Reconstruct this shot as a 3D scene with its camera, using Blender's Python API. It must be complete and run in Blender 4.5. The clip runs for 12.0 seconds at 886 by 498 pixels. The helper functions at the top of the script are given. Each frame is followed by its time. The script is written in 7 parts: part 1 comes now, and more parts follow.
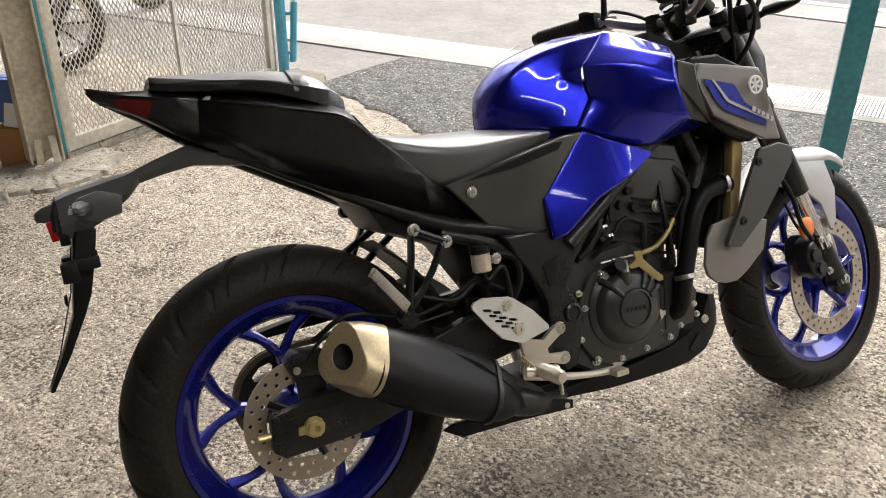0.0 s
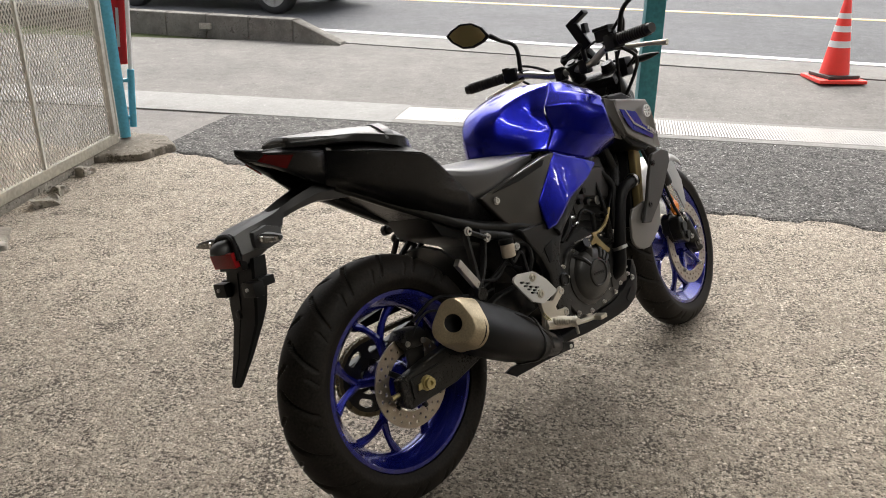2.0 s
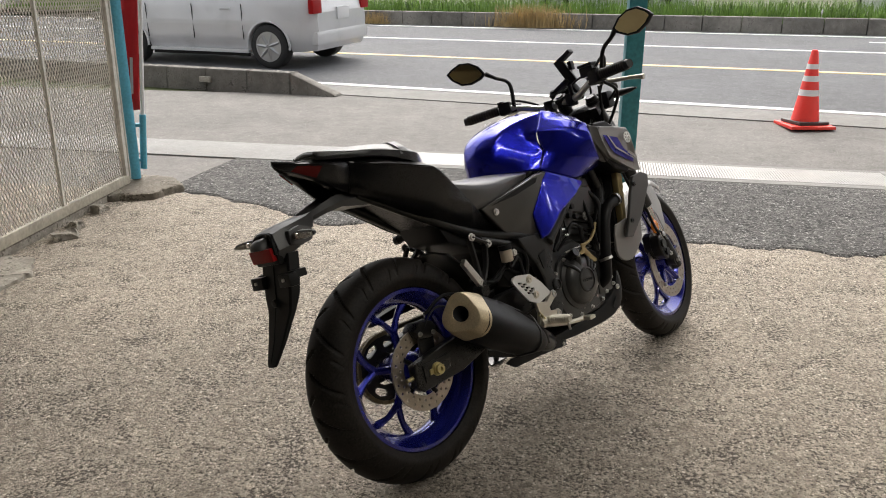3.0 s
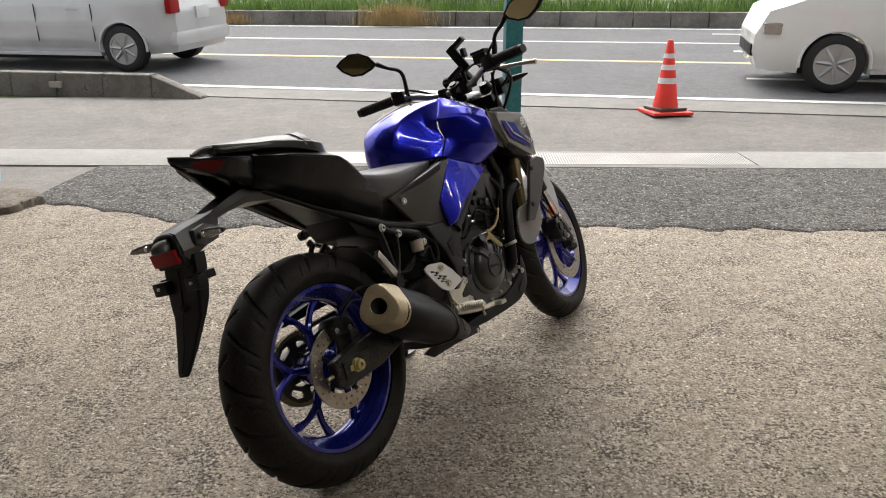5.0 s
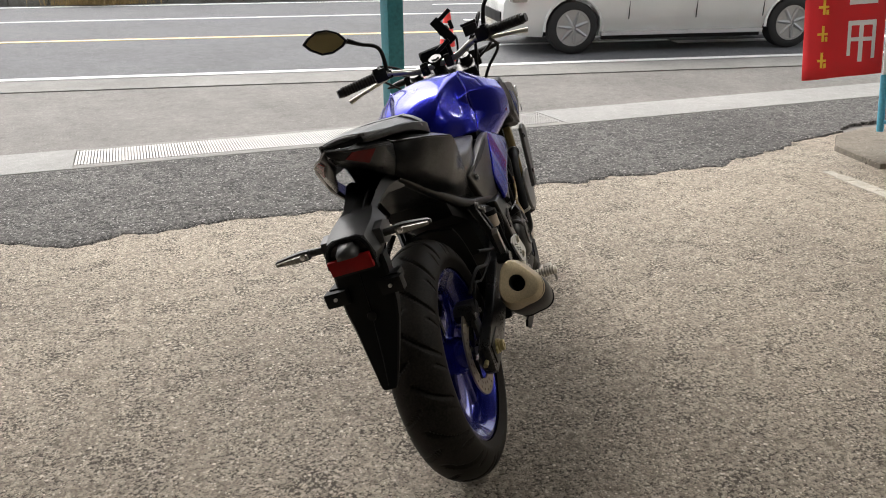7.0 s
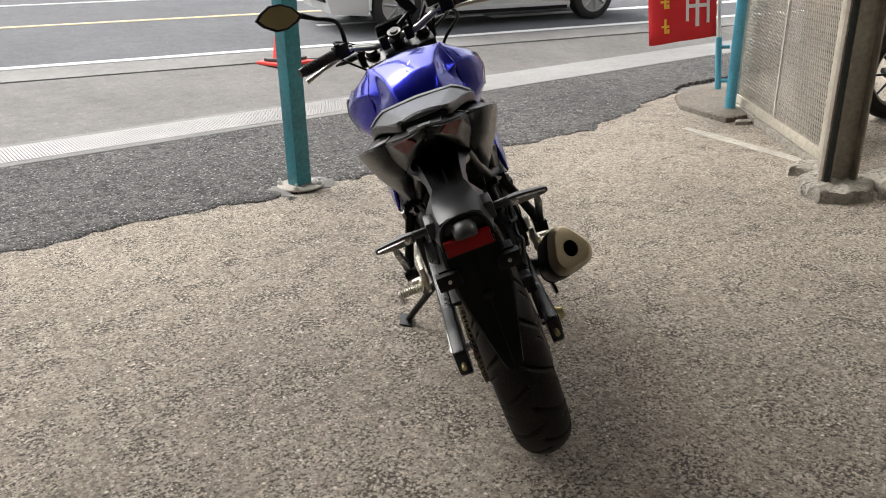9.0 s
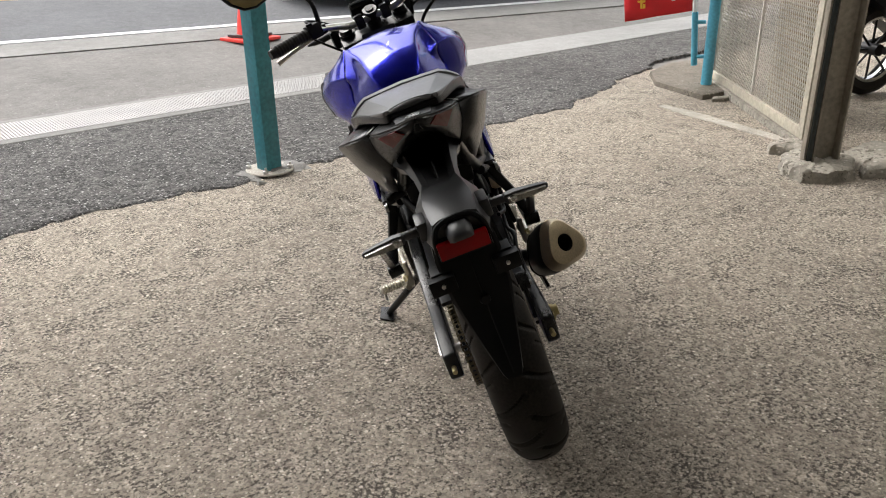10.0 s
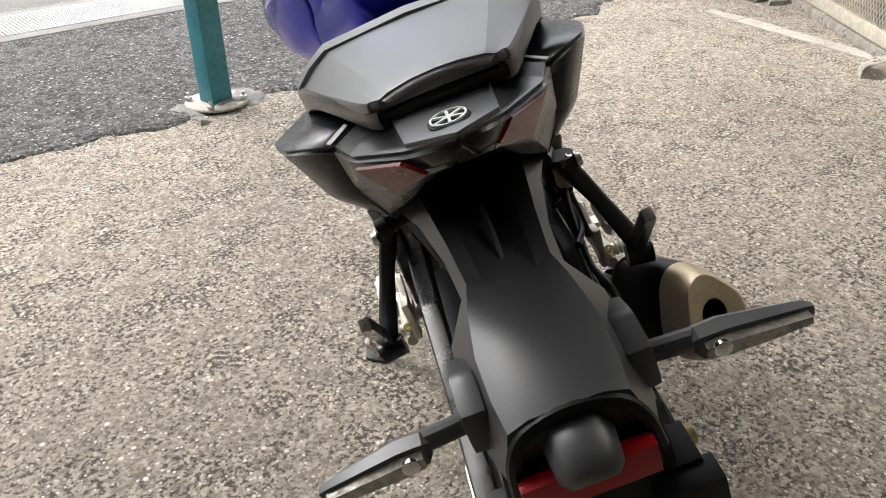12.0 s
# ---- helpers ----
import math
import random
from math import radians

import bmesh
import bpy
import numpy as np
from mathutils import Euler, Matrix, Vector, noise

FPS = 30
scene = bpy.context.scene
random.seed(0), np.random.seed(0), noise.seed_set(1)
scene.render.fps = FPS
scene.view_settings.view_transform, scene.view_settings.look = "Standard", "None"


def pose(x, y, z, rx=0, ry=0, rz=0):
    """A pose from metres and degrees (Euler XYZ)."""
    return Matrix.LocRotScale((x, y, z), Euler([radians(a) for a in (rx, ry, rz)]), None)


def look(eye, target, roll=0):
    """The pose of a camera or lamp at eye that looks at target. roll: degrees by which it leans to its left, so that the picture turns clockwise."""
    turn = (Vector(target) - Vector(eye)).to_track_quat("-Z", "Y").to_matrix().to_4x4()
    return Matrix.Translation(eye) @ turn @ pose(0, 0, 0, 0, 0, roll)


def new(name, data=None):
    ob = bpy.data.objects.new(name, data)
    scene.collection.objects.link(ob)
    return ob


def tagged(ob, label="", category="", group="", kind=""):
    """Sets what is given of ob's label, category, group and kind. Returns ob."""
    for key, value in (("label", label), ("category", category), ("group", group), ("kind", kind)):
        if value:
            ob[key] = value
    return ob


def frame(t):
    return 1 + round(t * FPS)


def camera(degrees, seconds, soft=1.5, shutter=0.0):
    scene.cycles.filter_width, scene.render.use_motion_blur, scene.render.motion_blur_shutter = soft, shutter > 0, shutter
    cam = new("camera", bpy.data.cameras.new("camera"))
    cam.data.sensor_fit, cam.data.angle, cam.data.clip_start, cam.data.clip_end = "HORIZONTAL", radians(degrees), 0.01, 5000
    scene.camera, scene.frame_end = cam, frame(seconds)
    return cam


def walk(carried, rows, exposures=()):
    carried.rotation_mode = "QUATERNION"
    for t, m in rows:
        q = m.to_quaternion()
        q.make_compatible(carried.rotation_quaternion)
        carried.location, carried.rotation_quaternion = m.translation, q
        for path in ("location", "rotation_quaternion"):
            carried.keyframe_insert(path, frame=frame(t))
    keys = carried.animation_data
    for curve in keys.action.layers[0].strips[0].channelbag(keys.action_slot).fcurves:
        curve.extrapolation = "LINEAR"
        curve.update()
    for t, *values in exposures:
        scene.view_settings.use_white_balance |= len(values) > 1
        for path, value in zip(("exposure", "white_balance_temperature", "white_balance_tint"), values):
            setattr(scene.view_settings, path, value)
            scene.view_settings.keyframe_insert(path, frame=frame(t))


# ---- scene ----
cam = camera(59.0, 12.0, soft=1.0)
METRES, EYE, TILT, LEAN, TURN = 4.174, 1.220, 0.865, -0.58, 32.0
ROWS = [
    (0.0, 0.0, 0.0, 0.0, -0.12, -26.62, 0.25),
    (0.5, -0.0593, -0.0117, 0.0048, -7.6, -26.84, 0.23),
    (1.0, -0.1065, -0.0232, 0.0102, -13.61, -27.09, 0.21),
    (1.5, -0.1403, -0.0524, 0.0187, -17.33, -26.52, 0.25),
    (2.0, -0.1703, -0.0978, 0.0317, -19.41, -23.37, -0.02),
    (2.5, -0.199, -0.1458, 0.0265, -20.0, -19.91, -0.13),
    (4.5, -0.2102, -0.1678, 0.0204, -25.77, -18.92, 0.12),
    (5.0, -0.2251, -0.1402, 0.014, -30.27, -19.35, 0.2),
    (5.5, -0.268, -0.1029, 0.014, -35.57, -19.92, 0.23),
    (6.0, -0.3242, -0.0618, 0.0153, -41.29, -20.41, 0.26),
    (6.5, -0.3696, -0.0156, 0.0136, -47.26, -20.85, 0.24),
    (8.5, -0.4731, 0.1549, 0.0071, -66.71, -21.95, 0.39),
    (9.0, -0.4697, 0.1715, 0.0026, -69.01, -22.43, 0.35),
    (9.5, -0.466, 0.1758, 0.0013, -70.49, -23.14, 0.25),
    (10.0, -0.444, 0.1925, 0.0023, -71.45, -24.25, 0.15),
    (10.5, -0.4017, 0.2171, -0.0061, -72.01, -25.76, 0.07),
    (11.0, -0.3298, 0.2494, -0.0167, -72.36, -27.75, 0.06),
    (11.5, -0.282, 0.2677, -0.0319, -72.6, -29.79, 0.01),
    (12.0, -0.2438, 0.2775, -0.0368, -72.64, -31.56, -0.09),
]
walk(cam, [(t, pose(0, 0, EYE, TILT, LEAN, TURN) @ pose(METRES * x, METRES * y, METRES * z, 90 + pitch, roll, yaw)) for t, x, y, z, yaw, pitch, roll in ROWS],
     exposures=[(0.0, 1.77, 6670, 10), (1.0, 1.53, 6580, 10), (1.8, 1.36, 6570, 10), (2.5, 1.17, 6640, 10), (5.5, 1.13, 6640, 10), (9.0, 1.11, 6450, 10), (10.0, 1.15, 6450, 10), (12.0, 1.56, 6340, 10)])

# ---- world, sun, exposure ----
world = bpy.data.worlds.new("world")
scene.world = world
world.use_nodes = True
wn = world.node_tree.nodes
sky = wn.new("ShaderNodeTexSky")
sky.sky_type = "NISHITA"
sky.sun_disc = False
sky.sun_elevation = radians(54)
sky.sun_rotation = radians(-12)
sky.air_density, sky.dust_density, sky.ozone_density = 1.0, 6.0, 1.0
soft_sky = wn.new("ShaderNodeHueSaturation")
soft_sky.inputs["Saturation"].default_value = 0.25
world.node_tree.links.new(sky.outputs[0], soft_sky.inputs["Color"])
world.node_tree.links.new(soft_sky.outputs[0], wn["Background"].inputs[0])
wn["Background"].inputs[1].default_value = 0.15
sun = new("sun", bpy.data.lights.new("sun", "SUN"))
sun.data.energy, sun.data.angle, sun.data.color = 0.45, radians(40), (1.0, 0.96, 0.9)
sun.matrix_world = look((0, 0, 20), (3.0, -14, 0))
# first three follow streaks on the side panel; last three are added fill
LAMPS = ((4.7, 1.95, -8, 6), (6.3, 1.6, -8, 6), (6.3, 2.25, -8, 6), (1.75, -0.35, 62, 8), (0.75, 0.1, 62, 8), (4.2, -0.6, 30, 3))
for lx, ly, turn, watts in LAMPS:
    lamp = new("tube_light", bpy.data.lights.new("tube_light", "AREA"))
    lamp.data.shape, lamp.data.size, lamp.data.size_y, lamp.data.energy = "RECTANGLE", 2.3, 0.05, watts
    lamp.data.color = (1.0, 0.97, 0.9)
    lamp.matrix_world = pose(lx, ly, 3.36, 0, 0, turn)

# ---- materials ----
MATS = {}


def shade(name, color, rough=0.5, metal=0.0, var=0.12, scale=6.0, fine=120.0, bump=0.15, depth=0.001, coat=0.0, spec=0.5, tint=None, spots=0.0):
    """A node material: base colour varied at two scales, rough and relief from fine grain."""
    if name in MATS:
        return MATS[name]
    m = bpy.data.materials.new(name)
    m.use_nodes = True
    nt = m.node_tree
    b = nt.nodes["Principled BSDF"]
    n, ln = nt.nodes.new, nt.links.new
    co = n("ShaderNodeTexCoord")
    big = n("ShaderNodeTexNoise")
    big.inputs["Scale"].default_value, big.inputs["Detail"].default_value = scale, 6
    small = n("ShaderNodeTexNoise")
    small.inputs["Scale"].default_value, small.inputs["Detail"].default_value = fine, 3
    ln(co.outputs["Object"], big.inputs["Vector"])
    ln(co.outputs["Object"], small.inputs["Vector"])
    add = n("ShaderNodeMath")
    add.operation = "ADD"
    ln(big.outputs["Fac"], add.inputs[0])
    ln(small.outputs["Fac"], add.inputs[1])
    ramp = n("ShaderNodeMapRange")
    ramp.inputs["From Min"].default_value, ramp.inputs["From Max"].default_value = 0.7, 1.3
    ramp.inputs["To Min"].default_value, ramp.inputs["To Max"].default_value = 0.0, 1.0
    ln(add.outputs[0], ramp.inputs["Value"])
    mix = n("ShaderNodeMix")
    mix.data_type = "RGBA"
    lo = [c * (1 - var) for c in color]
    hi = [min(1, c * (1 + var)) for c in (tint or color)]
    mix.inputs["A"].default_value, mix.inputs["B"].default_value = (*lo, 1), (*hi, 1)
    ln(ramp.outputs[0], mix.inputs["Factor"])
    ln(mix.outputs["Result"], b.inputs["Base Color"])
    rr = n("ShaderNodeMapRange")
    rr.inputs["To Min"].default_value, rr.inputs["To Max"].default_value = max(0.02, rough * 0.85), min(1, rough * 1.15)
    ln(ramp.outputs[0], rr.inputs["Value"])
    ln(rr.outputs[0], b.inputs["Roughness"])
    if bump:
        bp = n("ShaderNodeBump")
        bp.inputs["Strength"].default_value, bp.inputs["Distance"].default_value = bump, depth
        ln(small.outputs["Fac"], bp.inputs["Height"])
        ln(bp.outputs[0], b.inputs["Normal"])
    b.inputs["Metallic"].default_value = metal
    b.inputs["Coat Weight"].default_value = coat
    b.inputs["Coat Roughness"].default_value = 0.03
    b.inputs["Specular IOR Level"].default_value = spec
    MATS[name] = m
    return m


def paving(name, base, pit_shade, stone, pits=0.42, stones=0.1, cell=110.0, blot=0.2, grain=0.25, relief=0.8, rough=0.85, cluster=0.12, tint=None):
    """Asphalt or concrete: a mottled binder with pits in clusters, their shade painted dark, scattered pale stones and
    wide stains.
    """
    m = bpy.data.materials.new(name)
    m.use_nodes = True
    nt = m.node_tree
    b = nt.nodes["Principled BSDF"]
    n, ln = nt.nodes.new, nt.links.new
    co = n("ShaderNodeTexCoord").outputs["Object"]

    def noise_at(scale, detail, rgh=0.5):
        t = n("ShaderNodeTexNoise")
        t.inputs["Scale"].default_value, t.inputs["Detail"].default_value, t.inputs["Roughness"].default_value = scale, detail, rgh
        ln(co, t.inputs["Vector"])
        return t.outputs["Fac"]

    def cells(scale):
        t = n("ShaderNodeTexVoronoi")
        t.inputs["Scale"].default_value = scale
        ln(co, t.inputs["Vector"])
        c = n("ShaderNodeSeparateColor")
        ln(t.outputs["Color"], c.inputs[0])
        return t.outputs["Distance"], c.outputs[0], c.outputs[1]

    def ramp(src, a, z, lo, hi):
        r = n("ShaderNodeMapRange")
        for k, v in (("From Min", a), ("From Max", z), ("To Min", lo), ("To Max", hi)):
            r.inputs[k].default_value = v
        ln(src, r.inputs["Value"])
        return r.outputs[0]

    def calc(op, p, q):
        r = n("ShaderNodeMath")
        r.operation = op
        for k, v in ((0, p), (1, q)):
            if isinstance(v, float):
                r.inputs[k].default_value = v
            else:
                ln(v, r.inputs[k])
        return r.outputs[0]

    def blend(f, p, q):
        r = n("ShaderNodeMix")
        r.data_type = "RGBA"
        ln(f, r.inputs["Factor"])
        for k, v in (("A", p), ("B", q)):
            if isinstance(v, tuple):
                r.inputs[k].default_value = (*v, 1)
            else:
                ln(v, r.inputs[k])
        return r.outputs["Result"]

    wide, mid, fine = noise_at(0.9, 6, 0.6), noise_at(7.0, 5, 0.62), noise_at(cell * 0.62, 5, 0.68)
    dist, pick, tone = cells(cell)
    dist2, pick2, tone2 = cells(cell * 0.52)
    colour = blend(ramp(mid, 0.35, 0.65, 0.0, 1.0), base, tint or tuple(c * 1.12 for c in base))
    lumps = noise_at(cell * 0.2, 6, 0.78)
    level = calc("MULTIPLY", ramp(lumps, 0.36, 0.6, 1 - grain * 1.1, 1 + grain * 0.45), calc("MULTIPLY", ramp(wide, 0.32, 0.68, 1 - blot, 1 + blot), ramp(tone, 0.0, 1.0, 1 - grain, 1 + grain)))
    scaled = n("ShaderNodeVectorMath")
    scaled.operation = "SCALE"
    ln(colour, scaled.inputs[0])
    ln(level, scaled.inputs["Scale"])
    # the shade inside the pits is put into the colour, besides the bump
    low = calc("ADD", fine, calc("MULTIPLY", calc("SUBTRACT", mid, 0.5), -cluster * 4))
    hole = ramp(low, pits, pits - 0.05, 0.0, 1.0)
    col = blend(calc("MULTIPLY", hole, 0.85), scaled.outputs[0], pit_shade)
    grit = calc("MULTIPLY", ramp(pick, 1 - stones, 1 - stones * 0.5, 0.0, 1.0), ramp(dist, 0.5, 0.3, 0.0, 1.0))
    chip = calc("MULTIPLY", ramp(pick2, 1 - stones * 0.3, 1 - stones * 0.2, 0.0, 1.0), ramp(dist2, 0.42, 0.3, 0.0, 1.0))
    col = blend(calc("MAXIMUM", grit, chip), col, stone)
    ln(col, b.inputs["Base Color"])
    bp = n("ShaderNodeBump")
    bp.inputs["Strength"].default_value, bp.inputs["Distance"].default_value = relief, 0.006
    ln(calc("ADD", calc("MULTIPLY", low, 1.6), calc("MULTIPLY", dist, -0.35)), bp.inputs["Height"])
    ln(bp.outputs[0], b.inputs["Normal"])
    b.inputs["Roughness"].default_value = rough
    b.inputs["Specular IOR Level"].default_value = 0.3
    MATS[name] = m
    return m


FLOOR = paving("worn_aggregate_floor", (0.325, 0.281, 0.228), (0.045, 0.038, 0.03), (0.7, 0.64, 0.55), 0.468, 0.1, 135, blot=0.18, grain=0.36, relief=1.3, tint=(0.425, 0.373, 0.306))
PATCH = paving("dark_asphalt_patch", (0.1, 0.096, 0.09), (0.018, 0.017, 0.016), (0.4, 0.39, 0.37), 0.48, 0.16, 95, blot=0.22, grain=0.48, relief=1.5, tint=(0.135, 0.13, 0.123))
COURT = paving("grey_forecourt_asphalt", (0.155, 0.147, 0.136), (0.085, 0.08, 0.073), (0.3, 0.29, 0.27), 0.34, 0.06, 110, blot=0.16, grain=0.14, relief=0.3, tint=(0.19, 0.181, 0.167))
ROAD = paving("road_asphalt", (0.105, 0.107, 0.111), (0.07, 0.071, 0.073), (0.2, 0.2, 0.2), 0.34, 0.08, 90, blot=0.1, grain=0.15, relief=0.3, tint=(0.125, 0.127, 0.131))
LIGHTCONC = paving("pale_drain_concrete", (0.25, 0.247, 0.237), (0.16, 0.155, 0.145), (0.4, 0.395, 0.38), 0.32, 0.05, 140, blot=0.14, grain=0.08, relief=0.2)
CONC = paving("weathered_concrete", (0.2, 0.194, 0.182), (0.11, 0.105, 0.095), (0.3, 0.29, 0.275), 0.34, 0.05, 140, blot=0.2, grain=0.08, relief=0.25)
KERBCONC = paving("stained_kerb_concrete", (0.15, 0.14, 0.122), (0.06, 0.054, 0.045), (0.28, 0.265, 0.24), 0.38, 0.04, 90, blot=0.35, grain=0.08, relief=0.4, cluster=0.2, tint=(0.23, 0.217, 0.194))
OLDCONC = paving("broken_concrete", (0.25, 0.228, 0.192), (0.1, 0.088, 0.068), (0.45, 0.42, 0.37), 0.4, 0.06, 70, blot=0.3, grain=0.12, relief=0.7, cluster=0.2, tint=(0.36, 0.333, 0.285))
STRIP = paving("worn_pale_concrete", (0.36, 0.336, 0.29), (0.18, 0.165, 0.14), (0.58, 0.55, 0.48), 0.38, 0.06, 110, blot=0.2, grain=0.1, relief=0.5, tint=(0.46, 0.43, 0.375))
DIRTCONC = paving("dirty_brown_concrete", (0.14, 0.122, 0.098), (0.06, 0.05, 0.038), (0.3, 0.27, 0.22), 0.4, 0.06, 90, blot=0.3, grain=0.12, relief=0.6, cluster=0.18, tint=(0.2, 0.178, 0.145))
SOIL = paving("soil_and_short_grass", (0.06, 0.075, 0.025), (0.03, 0.035, 0.012), (0.2, 0.18, 0.1), 0.45, 0.1, 30, blot=0.25)
LINE = shade("worn_white_road_paint", (0.72, 0.72, 0.7), 0.6, var=0.1, scale=3, fine=60, bump=0.3)
YELLOW = shade("worn_yellow_road_paint", (0.7, 0.52, 0.25), 0.6, var=0.1, scale=3, fine=60, bump=0.3)
GRATE = shade("galvanised_steel", (0.36, 0.35, 0.33), 0.45, 0.6, var=0.2, scale=5, fine=80)
BLUE = shade("metallic_blue_paint", (0.008, 0.0115, 0.34), 0.25, 0.85, var=0.05, scale=3, fine=1400, bump=0.01, depth=0.0002, coat=0.75, tint=(0.0095, 0.0145, 0.4), spec=0.3)
RIM = shade("blue_wheel_paint", (0.008, 0.0135, 0.235), 0.24, 0.6, var=0.08, scale=5, fine=300, bump=0.03, coat=1.0)
MATTE = shade("matt_black_plastic", (0.0055, 0.0055, 0.006), 0.44, spec=0.22, var=0.2, scale=8, fine=500, bump=0.2, depth=0.0005)
CHARCOAL = shade("charcoal_moulding", (0.052, 0.0525, 0.055), 0.36, spec=0.5, var=0.12, scale=5, fine=600, bump=0.12, depth=0.0004)
SATIN = shade("satin_black_panel", (0.0065, 0.0065, 0.0072), 0.29, spec=0.45, var=0.12, scale=5, fine=600, bump=0.08, depth=0.0004)
BLACKMETAL = shade("black_painted_metal", (0.0135, 0.0132, 0.0132), 0.3, 0.1, spec=0.4, var=0.2, scale=12, fine=260, bump=0.12, depth=0.0006)
ENGINE = shade("black_cast_engine", (0.026, 0.0256, 0.0254), 0.34, 0.1, spec=0.6, var=0.25, scale=14, fine=350, bump=0.3, depth=0.0007)
RUBBER = shade("tyre_rubber", (0.0095, 0.0084, 0.0073), 0.55, spec=0.15, var=0.25, scale=9, fine=180, bump=0.25, depth=0.0008, tint=(0.021, 0.018, 0.0152))
SEAT = shade("black_grained_vinyl", (0.068, 0.067, 0.0685), 0.33, spec=0.8, var=0.12, scale=5, fine=900, bump=0.5, depth=0.0006)
COVER = shade("charcoal_moulded_plastic", (0.05, 0.0465, 0.043), 0.36, spec=0.6, var=0.14, scale=6, fine=700, bump=0.3, depth=0.0005)
# the covers' grey, lightened in the colour for light falling on the fender
FENDER = shade("lit_grey_paint", (0.42, 0.415, 0.41), 0.32, 0.1, var=0.06, scale=4, fine=900, bump=0.03, coat=0.3)
GREY = shade("warm_grey_paint", (0.19, 0.18, 0.17), 0.34, 0.15, var=0.06, scale=4, fine=900, bump=0.03, coat=0.25)
GREYDARK = shade("dark_grey_plastic", (0.055, 0.052, 0.049), 0.45, var=0.12, scale=6, fine=500, bump=0.2, depth=0.0005)
STEEL = shade("brushed_steel", (0.56, 0.55, 0.53), 0.3, 1.0, var=0.12, scale=10, fine=240, bump=0.1, depth=0.0004)
CHROME = shade("chrome_tube", (0.72, 0.72, 0.72), 0.12, 1.0, var=0.06, scale=8, fine=200, bump=0.02)
DISC = shade("brake_disc_steel", (0.42, 0.365, 0.3), 0.36, 0.85, var=0.14, scale=14, fine=420, bump=0.2, depth=0.0004)
ALU = shade("cast_aluminium", (0.62, 0.58, 0.5), 0.38, 0.7, var=0.1, scale=10, fine=350, bump=0.2, depth=0.0005)
PALE = shade("pale_anodised_plate", (0.66, 0.66, 0.64), 0.42, 0.35, var=0.06, scale=9, fine=300, bump=0.08)
TITAN = shade("titanium_muffler_cap", (0.5, 0.42, 0.29), 0.42, 0.7, var=0.16, scale=7, fine=260, bump=0.12, depth=0.0005, tint=(0.56, 0.46, 0.3))
GOLD = shade("gold_anodised_metal", (0.34, 0.26, 0.12), 0.4, 0.6, var=0.12, scale=9, fine=300, bump=0.08)
CHAIN = shade("oiled_chain_steel", (0.16, 0.13, 0.08), 0.4, 0.8, var=0.2, scale=20, fine=300, bump=0.05)
BRASS = shade("zinc_yellow_bolt", (0.55, 0.47, 0.24), 0.35, 0.8, var=0.12, scale=20, fine=300, bump=0.05)
REDLENS = shade("red_lens", (0.3, 0.002, 0.004), 0.35, var=0.15, scale=30, fine=700, bump=0.25, depth=0.0006, coat=0.05, spec=0.2)
DARKLENS = shade("smoked_red_lens", (0.11, 0.0025, 0.003), 0.25, var=0.15, scale=30, fine=500, bump=0.15, depth=0.0005, coat=0.15, spec=0.25)
AMBER = shade("amber_reflector", (0.75, 0.2, 0.02), 0.25, var=0.12, scale=40, fine=900, bump=0.3, depth=0.0005, coat=0.5)
CLEAR = shade("ribbed_clear_lens", (0.36, 0.34, 0.3), 0.22, 0.3, var=0.35, scale=60, fine=260, bump=0.6, coat=0.5)
DECAL = shade("silver_grey_decal", (0.42, 0.41, 0.4), 0.4, 0.2, var=0.06)
DECALBLUE = shade("blue_decal", (0.012, 0.03, 0.36), 0.3, 0.2, var=0.06, coat=0.4)
WHITE = shade("white_emblem", (0.8, 0.8, 0.8), 0.3, var=0.04)
TEAL = shade("teal_painted_steel", (0.028, 0.18, 0.225), 0.4, var=0.22, scale=4, fine=50, bump=0.25, tint=(0.035, 0.21, 0.25))
SKYBLUE = shade("light_blue_painted_steel", (0.09, 0.38, 0.52), 0.42, var=0.2, scale=5, fine=60, bump=0.2)
BEIGE = shade("weathered_beige_steel", (0.42, 0.37, 0.28), 0.5, var=0.25, scale=4, fine=45, bump=0.3, tint=(0.5, 0.45, 0.35))
# post steel darkened in its colour for the shade it stands in
POSTDARK = shade("shade_darkened_post_steel", (0.25, 0.22, 0.175), 0.5, var=0.3, scale=5, fine=40, bump=0.35)
TRACKDARK = shade("dark_green_track_rubber", (0.02, 0.026, 0.024), 0.5, var=0.2, scale=6, fine=80)
CHALK = shade("chalky_white_paint", (0.58, 0.56, 0.51), 0.5, var=0.2, scale=4, fine=40, bump=0.3)
CREAM = shade("yellowed_cream_paint", (0.41, 0.375, 0.3), 0.5, var=0.25, scale=5, fine=40, bump=0.35)
MESH = shade("expanded_metal_mesh", (0.54, 0.51, 0.45), 0.45, 0.4, var=0.25, scale=3, fine=30)
ORANGE = shade("fluorescent_red_plastic", (0.95, 0.06, 0.045), 0.45, var=0.1, scale=8, fine=90, bump=0.1)
BAND = shade("white_reflective_band", (0.8, 0.8, 0.8), 0.35, var=0.06)
FLAG = shade("red_flag_cloth", (0.62, 0.02, 0.025), 0.8, var=0.12, scale=6, fine=900, bump=0.3)
GOLDTEXT = shade("yellow_print", (0.8, 0.5, 0.05), 0.7, var=0.05)
FADEDCARD = shade("faded_cardboard", (0.3, 0.235, 0.15), 0.8, var=0.15, scale=5, fine=90, bump=0.1)
